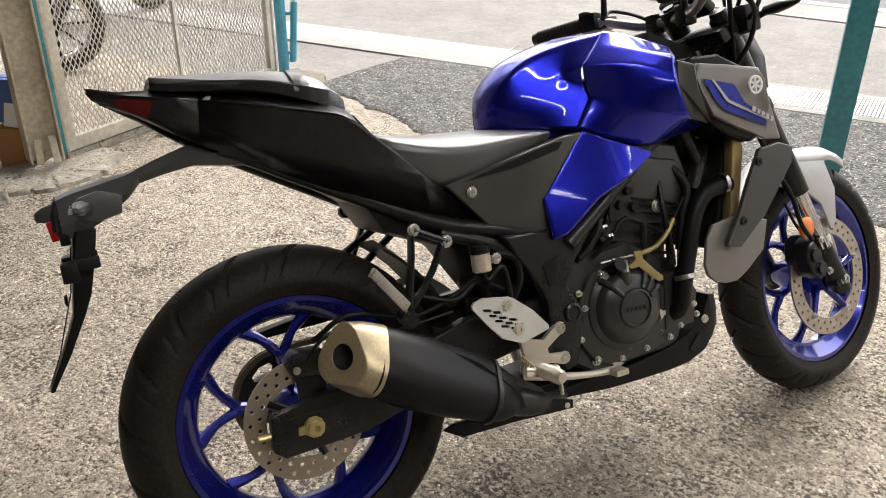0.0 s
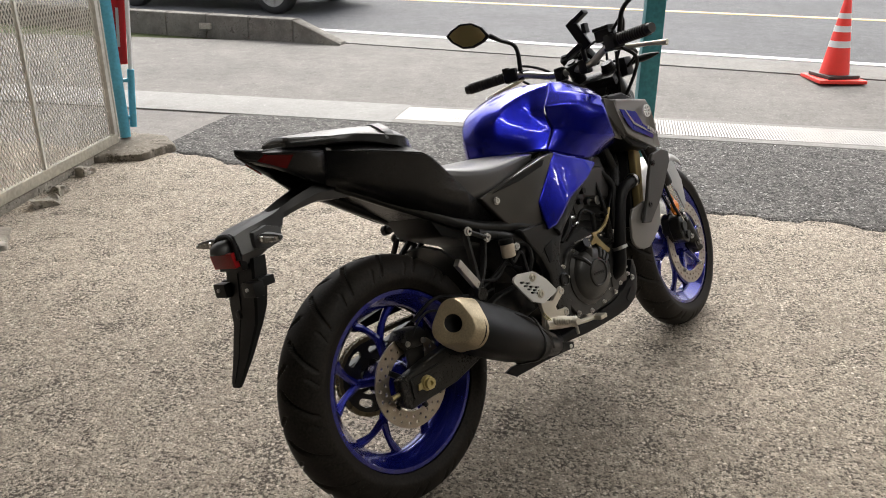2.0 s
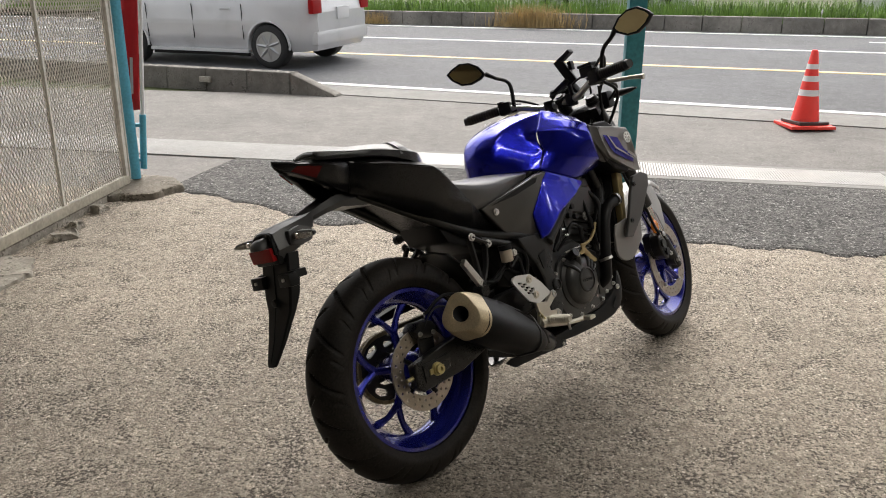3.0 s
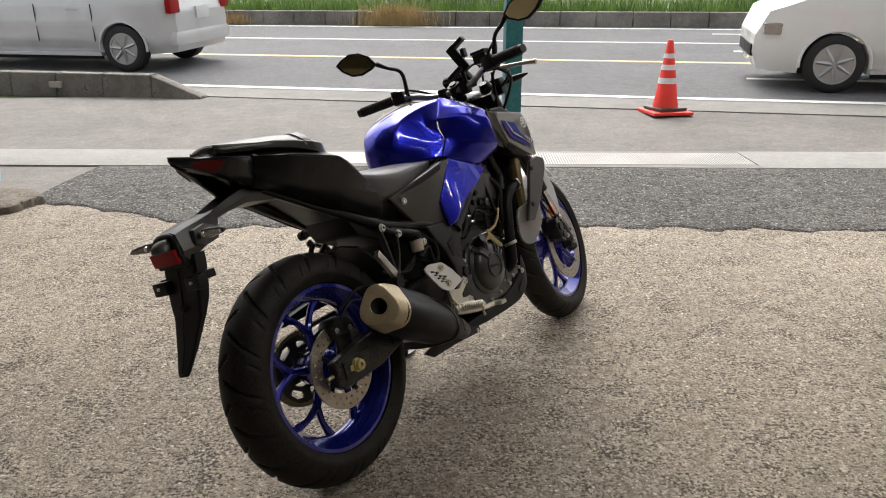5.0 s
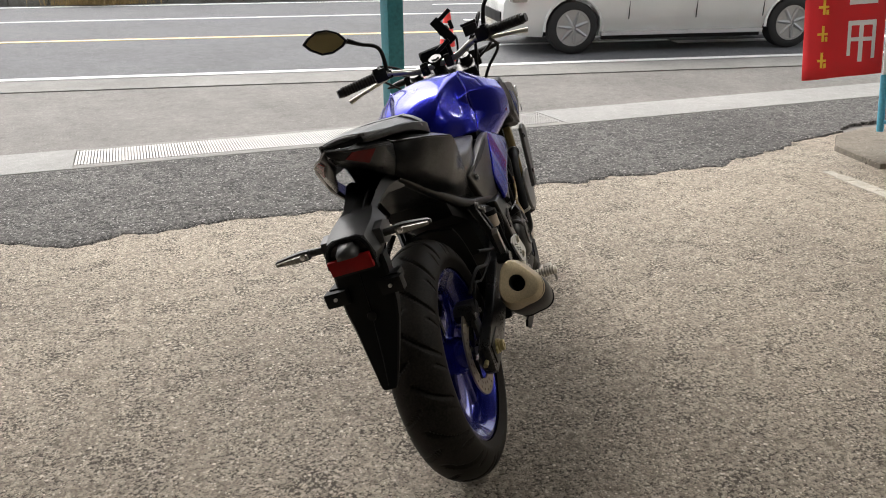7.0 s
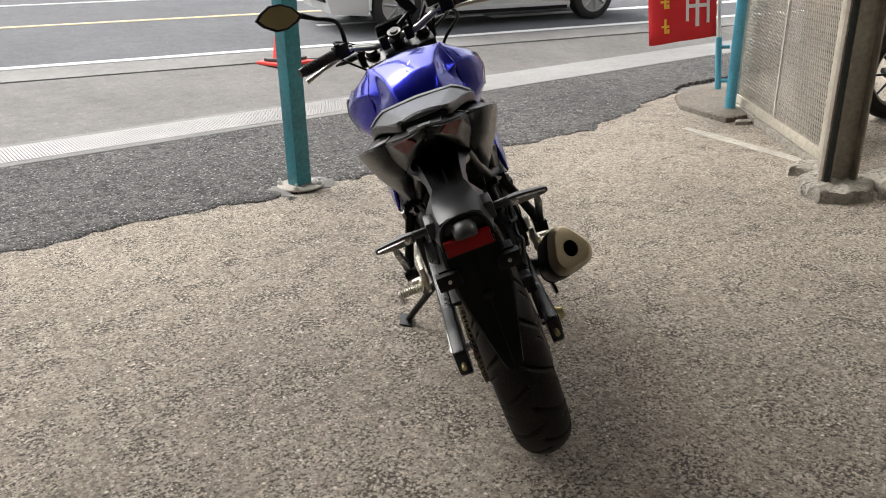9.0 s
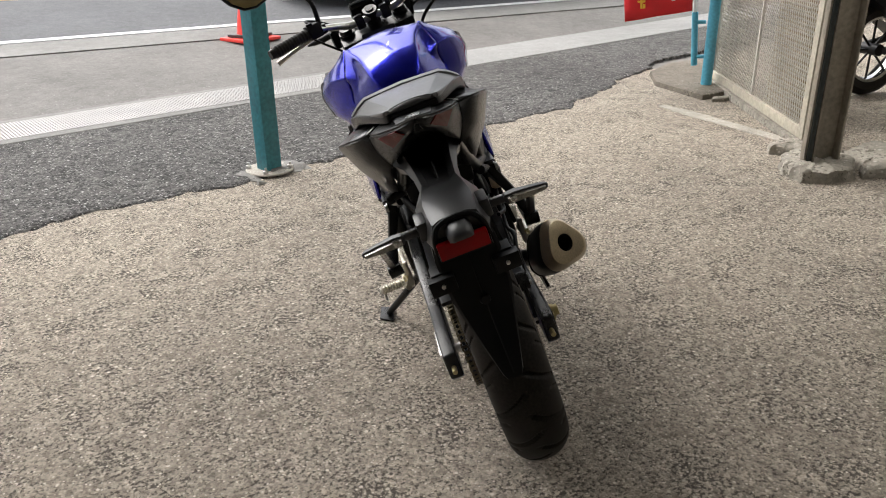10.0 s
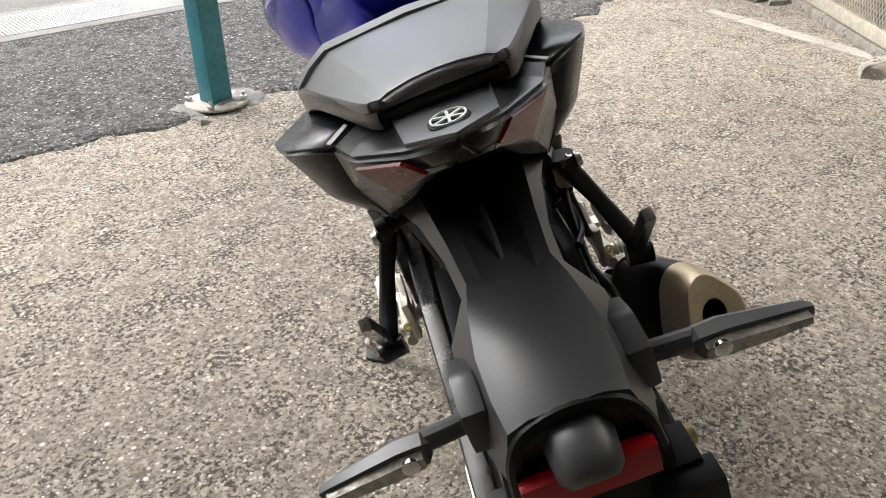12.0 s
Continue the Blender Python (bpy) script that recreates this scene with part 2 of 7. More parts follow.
CARD = shade("brown_cardboard", (0.3, 0.15, 0.055), 0.8, var=0.12, scale=5, fine=90, bump=0.1)
BLUECARD = shade("blue_printed_carton", (0.04, 0.1, 0.3), 0.5, var=0.12, scale=5, fine=90)
PAPER = shade("white_paper", (0.7, 0.7, 0.7), 0.7, var=0.05)
WALL = shade("cream_painted_wall", (0.42, 0.385, 0.31), 0.8, var=0.12, scale=2, fine=40, bump=0.2)
CEIL = shade("dull_grey_roof_sheet", (0.16, 0.158, 0.15), 0.6, var=0.1, scale=2, fine=30)
SILVER = shade("silver_car_paint", (0.62, 0.62, 0.63), 0.3, 0.15, var=0.04, scale=2, fine=800, coat=0.8, bump=0.02)
CARWHITE = shade("white_car_paint", (0.78, 0.79, 0.76), 0.28, var=0.03, scale=2, fine=800, coat=0.8, bump=0.02)
CARGLASS = shade("dark_car_glass", (0.02, 0.024, 0.026), 0.08, var=0.1, coat=0.5, bump=0)
CARTYRE = shade("car_tyre_rubber", (0.02, 0.02, 0.02), 0.7, var=0.2)
ALLOY = shade("alloy_rim", (0.45, 0.45, 0.45), 0.35, 0.8, var=0.1)
DARKRIM = shade("dark_alloy_rim", (0.12, 0.12, 0.12), 0.35, 0.7, var=0.1)
LEAF = shade("grass_blades", (0.1, 0.2, 0.03), 0.6, var=0.4, scale=2, fine=9, bump=0, tint=(0.17, 0.28, 0.05))
STRAW = shade("dry_grass", (0.4, 0.29, 0.13), 0.7, var=0.3, scale=3, fine=12, bump=0)
SERUM = shade("yellowed_translucent_plastic", (0.5, 0.42, 0.33), 0.35, var=0.12)
# soot in the outlet; in gaps, slots and the drain it paints shade
HOLLOW = shade("soot_and_shade_black", (0.006, 0.006, 0.006), 0.8, var=0.1, bump=0)
MIRROR = bpy.data.materials.new("mirror_glass")
MIRROR.use_nodes = True
# tan of the reflected room is put into the glass colour
MIRROR.node_tree.nodes["Principled BSDF"].inputs["Base Color"].default_value = (0.88, 0.76, 0.48, 1)
MIRROR.node_tree.nodes["Principled BSDF"].inputs["Metallic"].default_value = 1.0
MIRROR.node_tree.nodes["Principled BSDF"].inputs["Roughness"].default_value = 0.03


# ---- mesh tools ----
def part(name, bm, material, parent=None, label="", smooth=38.0):
    """One mesh object from a bmesh, smooth but for edges sharper than the angle, under its thing."""
    bmesh.ops.remove_doubles(bm, verts=bm.verts, dist=1e-5)
    bmesh.ops.recalc_face_normals(bm, faces=bm.faces)
    for f in bm.faces:
        f.smooth = smooth > 0
    lim = radians(smooth)
    for e in bm.edges:
        if len(e.link_faces) == 2 and e.calc_face_angle(0) > lim:
            e.smooth = False
    me = bpy.data.meshes.new(name)
    bm.to_mesh(me)
    bm.free()
    me.materials.append(material)
    ob = new(name, me)
    if parent is not None:
        ob.parent = parent
    if label:
        ob["label"] = label
    return ob


def thing(name, m, label, category, group="", kind=""):
    ob = new(name)
    ob.empty_display_size = 0.1
    ob.matrix_world = m
    return tagged(ob, label, category, group, kind)


def join(*bms):
    out = bms[0]
    for b in bms[1:]:
        me = bpy.data.meshes.new("tmp")
        b.to_mesh(me)
        b.free()
        out.from_mesh(me)
        bpy.data.meshes.remove(me)
    return out


def moved(bm, m):
    bmesh.ops.transform(bm, matrix=m, verts=bm.verts)
    return bm


def mirrored(bm):
    return moved(bm, Matrix.Diagonal((1, -1, 1, 1)))


def box(c, size, bevel=0.0, m=None):
    bm = bmesh.new()
    bmesh.ops.create_cube(bm, size=1.0)
    moved(bm, Matrix.Translation(c) @ (m or Matrix()) @ Matrix.Diagonal((*size, 1)))
    if bevel:
        bmesh.ops.bevel(bm, geom=bm.edges[:], offset=bevel, segments=2, profile=0.7, affect="EDGES")
    return bm


def smooth_line(pts, n=6):
    """Catmull-Rom points through pts."""
    p = [Vector(q) for q in pts]
    if len(p) < 3:
        return p
    p = [2 * p[0] - p[1]] + p + [2 * p[-1] - p[-2]]
    out = []
    for i in range(1, len(p) - 2):
        a, b, c, d = p[i - 1], p[i], p[i + 1], p[i + 2]
        for k in range(n):
            t = k / n
            out.append(0.5 * (2 * b + (c - a) * t + (2 * a - 5 * b + 4 * c - d) * t * t + (3 * b - a - 3 * c + d) * t ** 3))
    out.append(p[-2])
    return out


def tube(pts, r, seg=10, n=6, flat=1.0, cap=True):
    """A tube along the points; r: one radius or one per given point."""
    line = smooth_line(pts, n)
    rs = [r] * len(pts) if isinstance(r, (int, float)) else list(r)
    k = 1 if len(pts) < 3 else n
    bm = bmesh.new()
    rings = []
    up = None
    for i, q in enumerate(line):
        d = (line[min(i + 1, len(line) - 1)] - line[max(i - 1, 0)]).normalized()
        if up is None:
            up = Vector((0, 1, 0)) if abs(d.y) < 0.9 else Vector((0, 0, 1))
        side = d.cross(up).normalized()
        up = side.cross(d).normalized()
        f = i / k
        j = min(int(f), len(rs) - 2)
        rad = rs[j] + (rs[j + 1] - rs[j]) * min(1, f - j)
        rings.append([bm.verts.new(q + rad * (math.cos(a) * up + flat * math.sin(a) * side)) for a in [2 * math.pi * s / seg for s in range(seg)]])
    for a, b in zip(rings, rings[1:]):
        for s in range(seg):
            bm.faces.new((a[s], a[(s + 1) % seg], b[(s + 1) % seg], b[s]))
    if cap:
        bm.faces.new(rings[0])
        bm.faces.new(rings[-1])
    return bm


def loft(rings, cap=True, closed=True):
    """Skin between rings of equal count."""
    bm = bmesh.new()
    vs = [[bm.verts.new(q) for q in ring] for ring in rings]
    n = len(vs[0])
    for a, b in zip(vs, vs[1:]):
        for s in range(n if closed else n - 1):
            bm.faces.new((a[s], a[(s + 1) % n], b[(s + 1) % n], b[s]))
    if cap and closed:
        bm.faces.new(vs[0])
        bm.faces.new(vs[-1])
    return bm


def lathe(profile, center=(0, 0, 0), seg=48, closed=False, m=None):
    """Turns a profile of (radius, along y) about the y axis through center."""
    bm = bmesh.new()
    rings = []
    for s in range(seg):
        a = 2 * math.pi * s / seg
        rings.append([bm.verts.new((r * math.cos(a), y, r * math.sin(a))) for r, y in profile])
    k = len(profile)
    for s in range(seg):
        a, b = rings[s], rings[(s + 1) % seg]
        for i in range(k if closed else k - 1):
            bm.faces.new((a[i], a[(i + 1) % k], b[(i + 1) % k], b[i]))
    if not closed:
        for i in (0, k - 1):
            if profile[i][0] > 1e-4:
                bm.faces.new([rings[s][i] for s in range(seg)])
    return moved(bm, Matrix.Translation(center) @ (m or Matrix()))


def slab(pts, thick, bevel=0.003, seg=2):
    """A plate: the polygon of 3D points, thickened along its mean normal."""
    bm = bmesh.new()
    f = bm.faces.new([bm.verts.new(p) for p in pts])
    bm.normal_update()
    nrm = f.normal.copy()
    ext = bmesh.ops.extrude_face_region(bm, geom=[f])
    for v in [g for g in ext["geom"] if isinstance(g, bmesh.types.BMVert)]:
        v.co += nrm * thick
    if bevel:
        bmesh.ops.bevel(bm, geom=bm.edges[:], offset=bevel, segments=seg, profile=0.7, affect="EDGES")
    return bm


def prism(profile, y0, y1, bevel=0.004, seg=2):
    """A side profile of (x, z) points, solid from y0 to y1."""
    bm = bmesh.new()
    a = [bm.verts.new((x, y0, z)) for x, z in profile]
    b = [bm.verts.new((x, y1, z)) for x, z in profile]
    n = len(a)
    bm.faces.new(a)
    bm.faces.new(b[::-1])
    for i in range(n):
        bm.faces.new((a[i], b[i], b[(i + 1) % n], a[(i + 1) % n]))
    bmesh.ops.recalc_face_normals(bm, faces=bm.faces)
    if bevel:
        bmesh.ops.bevel(bm, geom=bm.edges[:], offset=bevel, segments=seg, profile=0.7, affect="EDGES")
    return bm


def perforated(loops, y, thick):
    """A flat plate in the xz plane at y from an outer loop and hole loops, with thickness."""
    bm = bmesh.new()
    edges = []
    for loop in loops:
        vs = [bm.verts.new((x, y, z)) for x, z in loop]
        edges += [bm.edges.new((vs[i], vs[(i + 1) % len(vs)])) for i in range(len(vs))]
    bmesh.ops.triangle_fill(bm, edges=edges, use_beauty=True, use_dissolve=False)
    ext = bmesh.ops.extrude_face_region(bm, geom=bm.faces[:])
    for v in [g for g in ext["geom"] if isinstance(g, bmesh.types.BMVert)]:
        v.co.y += thick
    return bm


def circle(cx, cz, r, n=12, turn=0.0):
    return [(cx + r * math.cos(turn + 2 * math.pi * i / n), cz + r * math.sin(turn + 2 * math.pi * i / n)) for i in range(n)]


def bolt(c, r, h, side=-1, seg=6):
    """A hexagon bolt head with a flange, its axis along y."""
    p = [(r * 1.35, 0), (r * 1.35, side * h * 0.3), (r, side * h * 0.35), (r, side * h), (r * 0.45, side * h), (r * 0.45, side * h * 0.6), (0.0005, side * h * 0.6)]
    return lathe(p, c, seg=10)


def subsurf(ob, level=2):
    md = ob.modifiers.new("smooth", "SUBSURF")
    md.levels = md.render_levels = level
    return ob


def thicken(ob, t, offset=-1.0, rim_faces=True):
    md = ob.modifiers.new("thickness", "SOLIDIFY")
    md.thickness, md.offset, md.use_rim = t, offset, rim_faces
    return ob


def sculpt(name, points, faces, creases, material, parent, label="", level=3, thick=0.004, both=False):
    """A smooth panel over named control points; the chains of creases stay crisp; both: with its mirror image in one mesh."""
    bm = bmesh.new()
    for s in ((1, -1) if both else (1,)):
        vs = {k: bm.verts.new((p[0], s * p[1], p[2])) for k, p in points.items()}
        for f in faces:
            bm.faces.new([vs[k] for k in f])
    bmesh.ops.remove_doubles(bm, verts=bm.verts, dist=1e-5)
    lay = bm.edges.layers.float.new("crease_edge")
    want = {}
    for chain, w in creases:
        for a, b in zip(chain, chain[1:]):
            want[frozenset((tuple(round(c, 4) for c in (points[a][0], abs(points[a][1]), points[a][2])), tuple(round(c, 4) for c in (points[b][0], abs(points[b][1]), points[b][2]))))] = w
    for e in bm.edges:
        key = frozenset(tuple(round(c, 4) for c in (v.co.x, abs(v.co.y), v.co.z)) for v in e.verts)
        e[lay] = want.get(key, 0.0)
    ob = part(name, bm, material, parent, label, smooth=180)
    mid = sum((v.co for v in ob.data.vertices), Vector()) / len(ob.data.vertices)
    core_y = 0.0 if both else mid.y * 0.5
    if sum((Vector((mid.x, core_y, mid.z - 0.08)) - p.center).dot(p.normal) for p in ob.data.polygons) > 0:
        ob.data.flip_normals()
    subsurf(ob, level)
    if thick:
        thicken(ob, thick, -1)
    return ob


# ---- ground ----
SLANT = radians(11.3)
SA, CA = math.sin(SLANT), math.cos(SLANT)
KERB = 7.14


def across(x, y):
    return x * SA + y * CA


def height(x, y):
    """Level shop floor to the drain, a ramp up to the road's edge, and the road rising gently beyond."""
    if y <= 5.36:
        return 0.0
    v = across(x, y)
    if v >= KERB:
        return (0.106 + 0.045 * (v - KERB)) * min(1.0, (y - 5.36) / 0.4)
    a, b = y - 5.36, (KERB - v) / CA
    return 0.106 * a / (a + b)


def onroad(u, v, dz=0.0):
    x, y = u * CA + v * SA, -u * SA + v * CA
    return Vector((x, y, height(x, y) + dz))


def sheet(xs, ys, dz=0.0, road=False, wave=0.0):
    bm = bmesh.new()
    rows = []
    for y in ys:
        row = []
        for x in xs:
            p = onroad(x, y, dz) if road else Vector((x, y, height(x, y) + dz))
            if wave:
                p.z += wave * noise.noise(Vector((p.x * 0.9, p.y * 0.9, 0)))
            row.append(bm.verts.new(p))
        rows.append(row)
    for a, b in zip(rows, rows[1:]):
        for i in range(len(xs) - 1):
            bm.faces.new((a[i], a[i + 1], b[i + 1], b[i]))
    return bm


def steps(a, b, n):
    return [a + (b - a) * i / n for i in range(n + 1)]


def slab_strip(u0, u1, v0, v1, h0, h1, n=1):
    """A raised strip along the road: from h0 below to h1 above the surface."""
    bm = bmesh.new()
    rings = []
    for u in steps(u0, u1, n):
        rings.append([onroad(u, v0, h0), onroad(u, v0, h1), onroad(u, v1, h1), onroad(u, v1, h0)])
    return join(bm, loft(rings))


ground = part("ground", sheet(steps(-60, 60, 24), [-30, -8, 5.3, 5.4, 6, 7, 8, 10, 14, 20, 40, 120, 600, 2500], -0.03), SOIL)
for v in ground.data.vertices:
    if v.co.y > 25:
        v.co.z = 0.9
    if v.co.y > 100:
        v.co.x *= 30
tagged(ground, "green and brown ground running to the horizon", "ground", kind="structure")
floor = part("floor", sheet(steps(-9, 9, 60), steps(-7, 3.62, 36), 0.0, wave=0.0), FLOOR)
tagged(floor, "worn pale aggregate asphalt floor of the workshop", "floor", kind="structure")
court = part("pavement", sheet(steps(-16, 14, 60), steps(3.5, 5.36, 4)[:1] + steps(5.36, 8.0, 12), -0.004), COURT)
tagged(court, "grey asphalt forecourt sloping up to the road", "pavement", kind="structure")
road = part("road", sheet(steps(-45, 45, 45), steps(KERB, 16.25, 12), 0.002, road=True), ROAD)
tagged(road, "grey asphalt road with four lanes", "road", kind="structure")


def edge_y(x):
    """The ragged front edge of the dark patch."""
    return 3.2 + 0.1 * noise.noise(Vector((x * 1.3, 3.1, 0))) + 0.08 * noise.noise(Vector((x * 4, 7.7, 0))) + 0.04 * noise.noise(Vector((x * 13, 1.7, 0))) + 0.02 * noise.noise(Vector((x * 37, 4.7, 0))) + (0.5 * max(0.0, min(1.0, (-2.0 - x) / 1.2))) + max(0.0, min(0.6, 0.3 * (x - 1.95)))


xs = steps(-3.25, 9.0, 700)
bm = bmesh.new()
lines = []
for x in xs:
    y0 = min(edge_y(x), 4.6)
    rise = 0.007 + 0.004 * noise.noise(Vector((x * 3, 0, 0))) + 0.016 * max(0.0, min(1.0, x - 2.9))
    lines.append([bm.verts.new(p) for p in ((x, y0 - 0.004, 0.0), (x, y0 + 0.004, rise), (x, y0 + 0.05, rise + 0.003), (x, (y0 + 4.74) / 2, 0.014), (x, 4.735, 0.006))])
for a, b in zip(lines, lines[1:]):
    for i in range(4):
        bm.faces.new((a[i], b[i], b[i + 1], a[i + 1]))
patch = part("asphalt_patch", bm, PATCH, smooth=50)
tagged(patch, "dark coarse asphalt strip with a ragged broken edge", "asphalt", kind="structure")
crack = bmesh.new()
prev = None
for x in xs:
    y0 = min(edge_y(x), 4.6)
    w = (0.35 + 0.65 * max(0.0, min(1.0, x - 2.6))) * max(0.0, 0.002 + 0.02 * noise.noise(Vector((x * 2.1, 9, 0))) + 0.02 * noise.noise(Vector((x * 23, 5, 0)))) * (1.0 + 2.0 * max(0.0, min(1.0, x - 2.9)))
    cur = [crack.verts.new((x, y0 - w, 0.0015)), crack.verts.new((x, y0 + 0.002, 0.0015))]
    if prev:
        crack.faces.new((prev[0], cur[0], cur[1], prev[1]))
    prev = cur
tagged(part("crack", crack, HOLLOW), "dark open crack along the asphalt edge", "crack", kind="structure")

# drain channel with its concrete borders and grating
drain = thing("drain_channel", Matrix(), "pale concrete drain channel with a steel grating", "drain", kind="structure")
part("border", box((-8.9, 5.05, -0.03), (13.8, 0.62, 0.08), 0.006), LIGHTCONC, drain)
part("border", box((7.85, 5.05, -0.03), (12.3, 0.62, 0.08), 0.006), LIGHTCONC, drain)
part("kerb", join(box((-0.15, 4.79, -0.03), (3.7, 0.1, 0.078), 0.005), box((-0.15, 5.32, -0.03), (3.7, 0.08, 0.078), 0.005)), CONC, drain)
# near-black base paints the shade under the grating bars
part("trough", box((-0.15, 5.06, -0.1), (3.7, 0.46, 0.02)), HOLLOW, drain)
vs, fs = [], []
for i in range(int(3.68 / 0.02)):
    x = -1.985 + i * 0.02
    k = len(vs)
    vs += [(x + dx * 0.006, 5.06 + dy * 0.22, 0.0 + dz * 0.011) for dx in (-1, 1) for dy in (-1, 1) for dz in (-1, 1)]
    fs += [(k + a, k + b, k + c, k + d) for a, b, c, d in ((0, 1, 3, 2), (4, 6, 7, 5), (0, 4, 5, 1), (2, 3, 7, 6), (0, 2, 6, 4), (1, 5, 7, 3))]
for j in range(11):
    y = 4.86 + j * 0.04
    k = len(vs)
    vs += [(-0.15 + dx * 1.84, y + dy * 0.004, 0.002 + dz * 0.008) for dx in (-1, 1) for dy in (-1, 1) for dz in (-1, 1)]
    fs += [(k + a, k + b, k + c, k + d) for a, b, c, d in ((0, 1, 3, 2), (4, 6, 7, 5), (0, 4, 5, 1), (2, 3, 7, 6), (0, 2, 6, 4), (1, 5, 7, 3))]
me = bpy.data.meshes.new("grating")
me.from_pydata(vs, [], fs)
me.materials.append(GRATE)
grating = new("grating", me)
grating.parent = drain
tagged(grating, "galvanised grating of narrow bars", kind="stuff")

# road paint and kerbs
gutter = part("gutter", slab_strip(-45, 45, KERB, 7.72, -0.02, 0.006, 30), CONC)
tagged(gutter, "pale concrete gutter along the road", "gutter", kind="structure")


def paint(name, u0, u1, v, w, mat, label):
    tagged(part(name, slab_strip(u0, u1, v - w / 2, v + w / 2, -0.01, 0.008, max(1, int((u1 - u0) / 3))), mat), label, "road marking", kind="structure")


paint("edge_line", -45, 45, 7.83, 0.13, LINE, "white edge line on the asphalt")
paint("centre_line", -45, 45, 10.8, 0.13, YELLOW, "yellow centre line on the asphalt")
paint("lane_line", -45, 45, 13.3, 0.11, LINE, "thin white lane line on the asphalt")
paint("far_edge_line", -45, 45, 15.85, 0.13, LINE, "white line along the far kerb")
paint("lane_arrow", 1.15, 3.6, 9.36, 0.12, LINE, "white lane marking on the near lane")
paint("lane_arrow", 3.6, 9.0, 9.15, 0.2, LINE, "broad white lane marking on the near lane")
paint("lane_dash", 1.3, 6.2, 12.2, 0.14, LINE, "white dash on the far lane")
paint("lane_dash", 1.2, 6.0, 14.9, 0.12, LINE, "white dash on the far lane")


def kerb_block(u0, u1, v0, v1, h, taper=False):
    bm = bmesh.new()
    a = [onroad(u0, v0, -0.03), onroad(u0, v0 + 0.015, h), onroad(u0, v1 - 0.015, h), onroad(u0, v1, -0.03)]
    h2 = 0.02 if taper else h
    b = [onroad(u1, v0, -0.03), onroad(u1, v0 + 0.015, h2), onroad(u1, v1 - 0.015, h2), onroad(u1, v1, -0.03)]
    bm = join(bm, loft([a, b]))
    bmesh.ops.bevel(bm, geom=bm.edges[:], offset=0.008, segments=2, affect="EDGES")
    return bm


near_kerb = thing("kerb", Matrix(), "low weathered concrete kerb blocks beside the road", "kerb", kind="structure")
part("ramp_block", kerb_block(-5.55, -4.95, 6.98, 7.16, 0.24, True), KERBCONC, near_kerb)
for i in range(12):
    part("kerb_block", kerb_block(-6.18 - 0.62 * i, -5.565 - 0.62 * i, 6.98, 7.16, 0.25), KERBCONC, near_kerb)
part("loose_stone", box(onroad(-6.8, 6.975, 0.12), (0.16, 0.05, 0.07), 0.008, Matrix.Rotation(-SLANT, 4, "Z")), STRIP, near_kerb, "pale stone set in the kerb")
far_kerb = thing("kerb", Matrix(), "long pale concrete kerb in front of the grass", "kerb", kind="structure")
for i in range(44):
    part("kerb_block", kerb_block(-16 + 0.75 * i, -15.265 + 0.75 * i, 16.2, 16.42, 0.3), KERBCONC, far_kerb)

verge = part("verge", sheet(steps(-45, 45, 30), steps(16.4, 18.4, 3), 0.16, road=True), SOIL)
tagged(verge, "grassy verge between the road and the service lane", "verge", kind="structure")
service = part("service_road", sheet(steps(-45, 45, 30), steps(18.3, 23, 4), 0.03, road=True), ROAD)
tagged(service, "asphalt service lane beyond the verge", "road", kind="structure")


def blades(count, area, hmin, hmax, width, seed, lean=0.5):
    rnd = random.Random(seed)
    vs, fs = [], []
    for _ in range(count):
        p = area(rnd)
        a, h, w = rnd.uniform(0, 6.28), rnd.uniform(hmin, hmax), rnd.uniform(0.5, 1) * width
        d = Vector((math.cos(a), math.sin(a), 0))
        s = Vector((-d.y, d.x, 0)) * w
        b = d * h * rnd.uniform(0, lean)
        k = len(vs)
        vs += [p - s, p + s, p + b * 0.4 + Vector((0, 0, h * 0.6)) + s * 0.7, p + b * 0.4 + Vector((0, 0, h * 0.6)) - s * 0.7, p + b + Vector((0, 0, h))]
        fs += [(k, k + 1, k + 2, k + 3), (k + 3, k + 2, k + 4)]
    me = bpy.data.meshes.new("grass")
    me.from_pydata([tuple(v) for v in vs], [], fs)
    return me


me = blades(26000, lambda r: onroad(r.uniform(-22, 22), r.uniform(16.5, 18.3), 0.15), 0.15, 0.5, 0.012, 3)
me.materials.append(LEAF)
tagged(new("grass", me), "bright green uncut grass on the verge", "grass", kind="stuff")
me = blades(1500, lambda r: onroad(-5.3 + r.gauss(0, 0.42), 16.12 + r.gauss(0, 0.1), 0.02), 0.2, 0.55, 0.006, 5, 0.7)
me.materials.append(STRAW)
tagged(new("dry_weed", me), "clump of dry straw-coloured weeds at the kerb", "weed", kind="stuff")
me = blades(300, lambda r: onroad(-9.2 + r.gauss(0, 0.18), 16.12 + r.gauss(0, 0.06), 0.02), 0.1, 0.35, 0.006, 6, 0.7)
me.materials.append(STRAW)
tagged(new("dry_weed", me), "small dry weed growing at the kerb", "weed", kind="stuff")

# ---- the shop shell ----
ceiling = part("ceiling", box((0, -1.85, 3.95), (18.2, 10.5, 0.12)), CEIL)
tagged(ceiling, "dull grey sheet roof over the workshop", "ceiling", kind="structure")
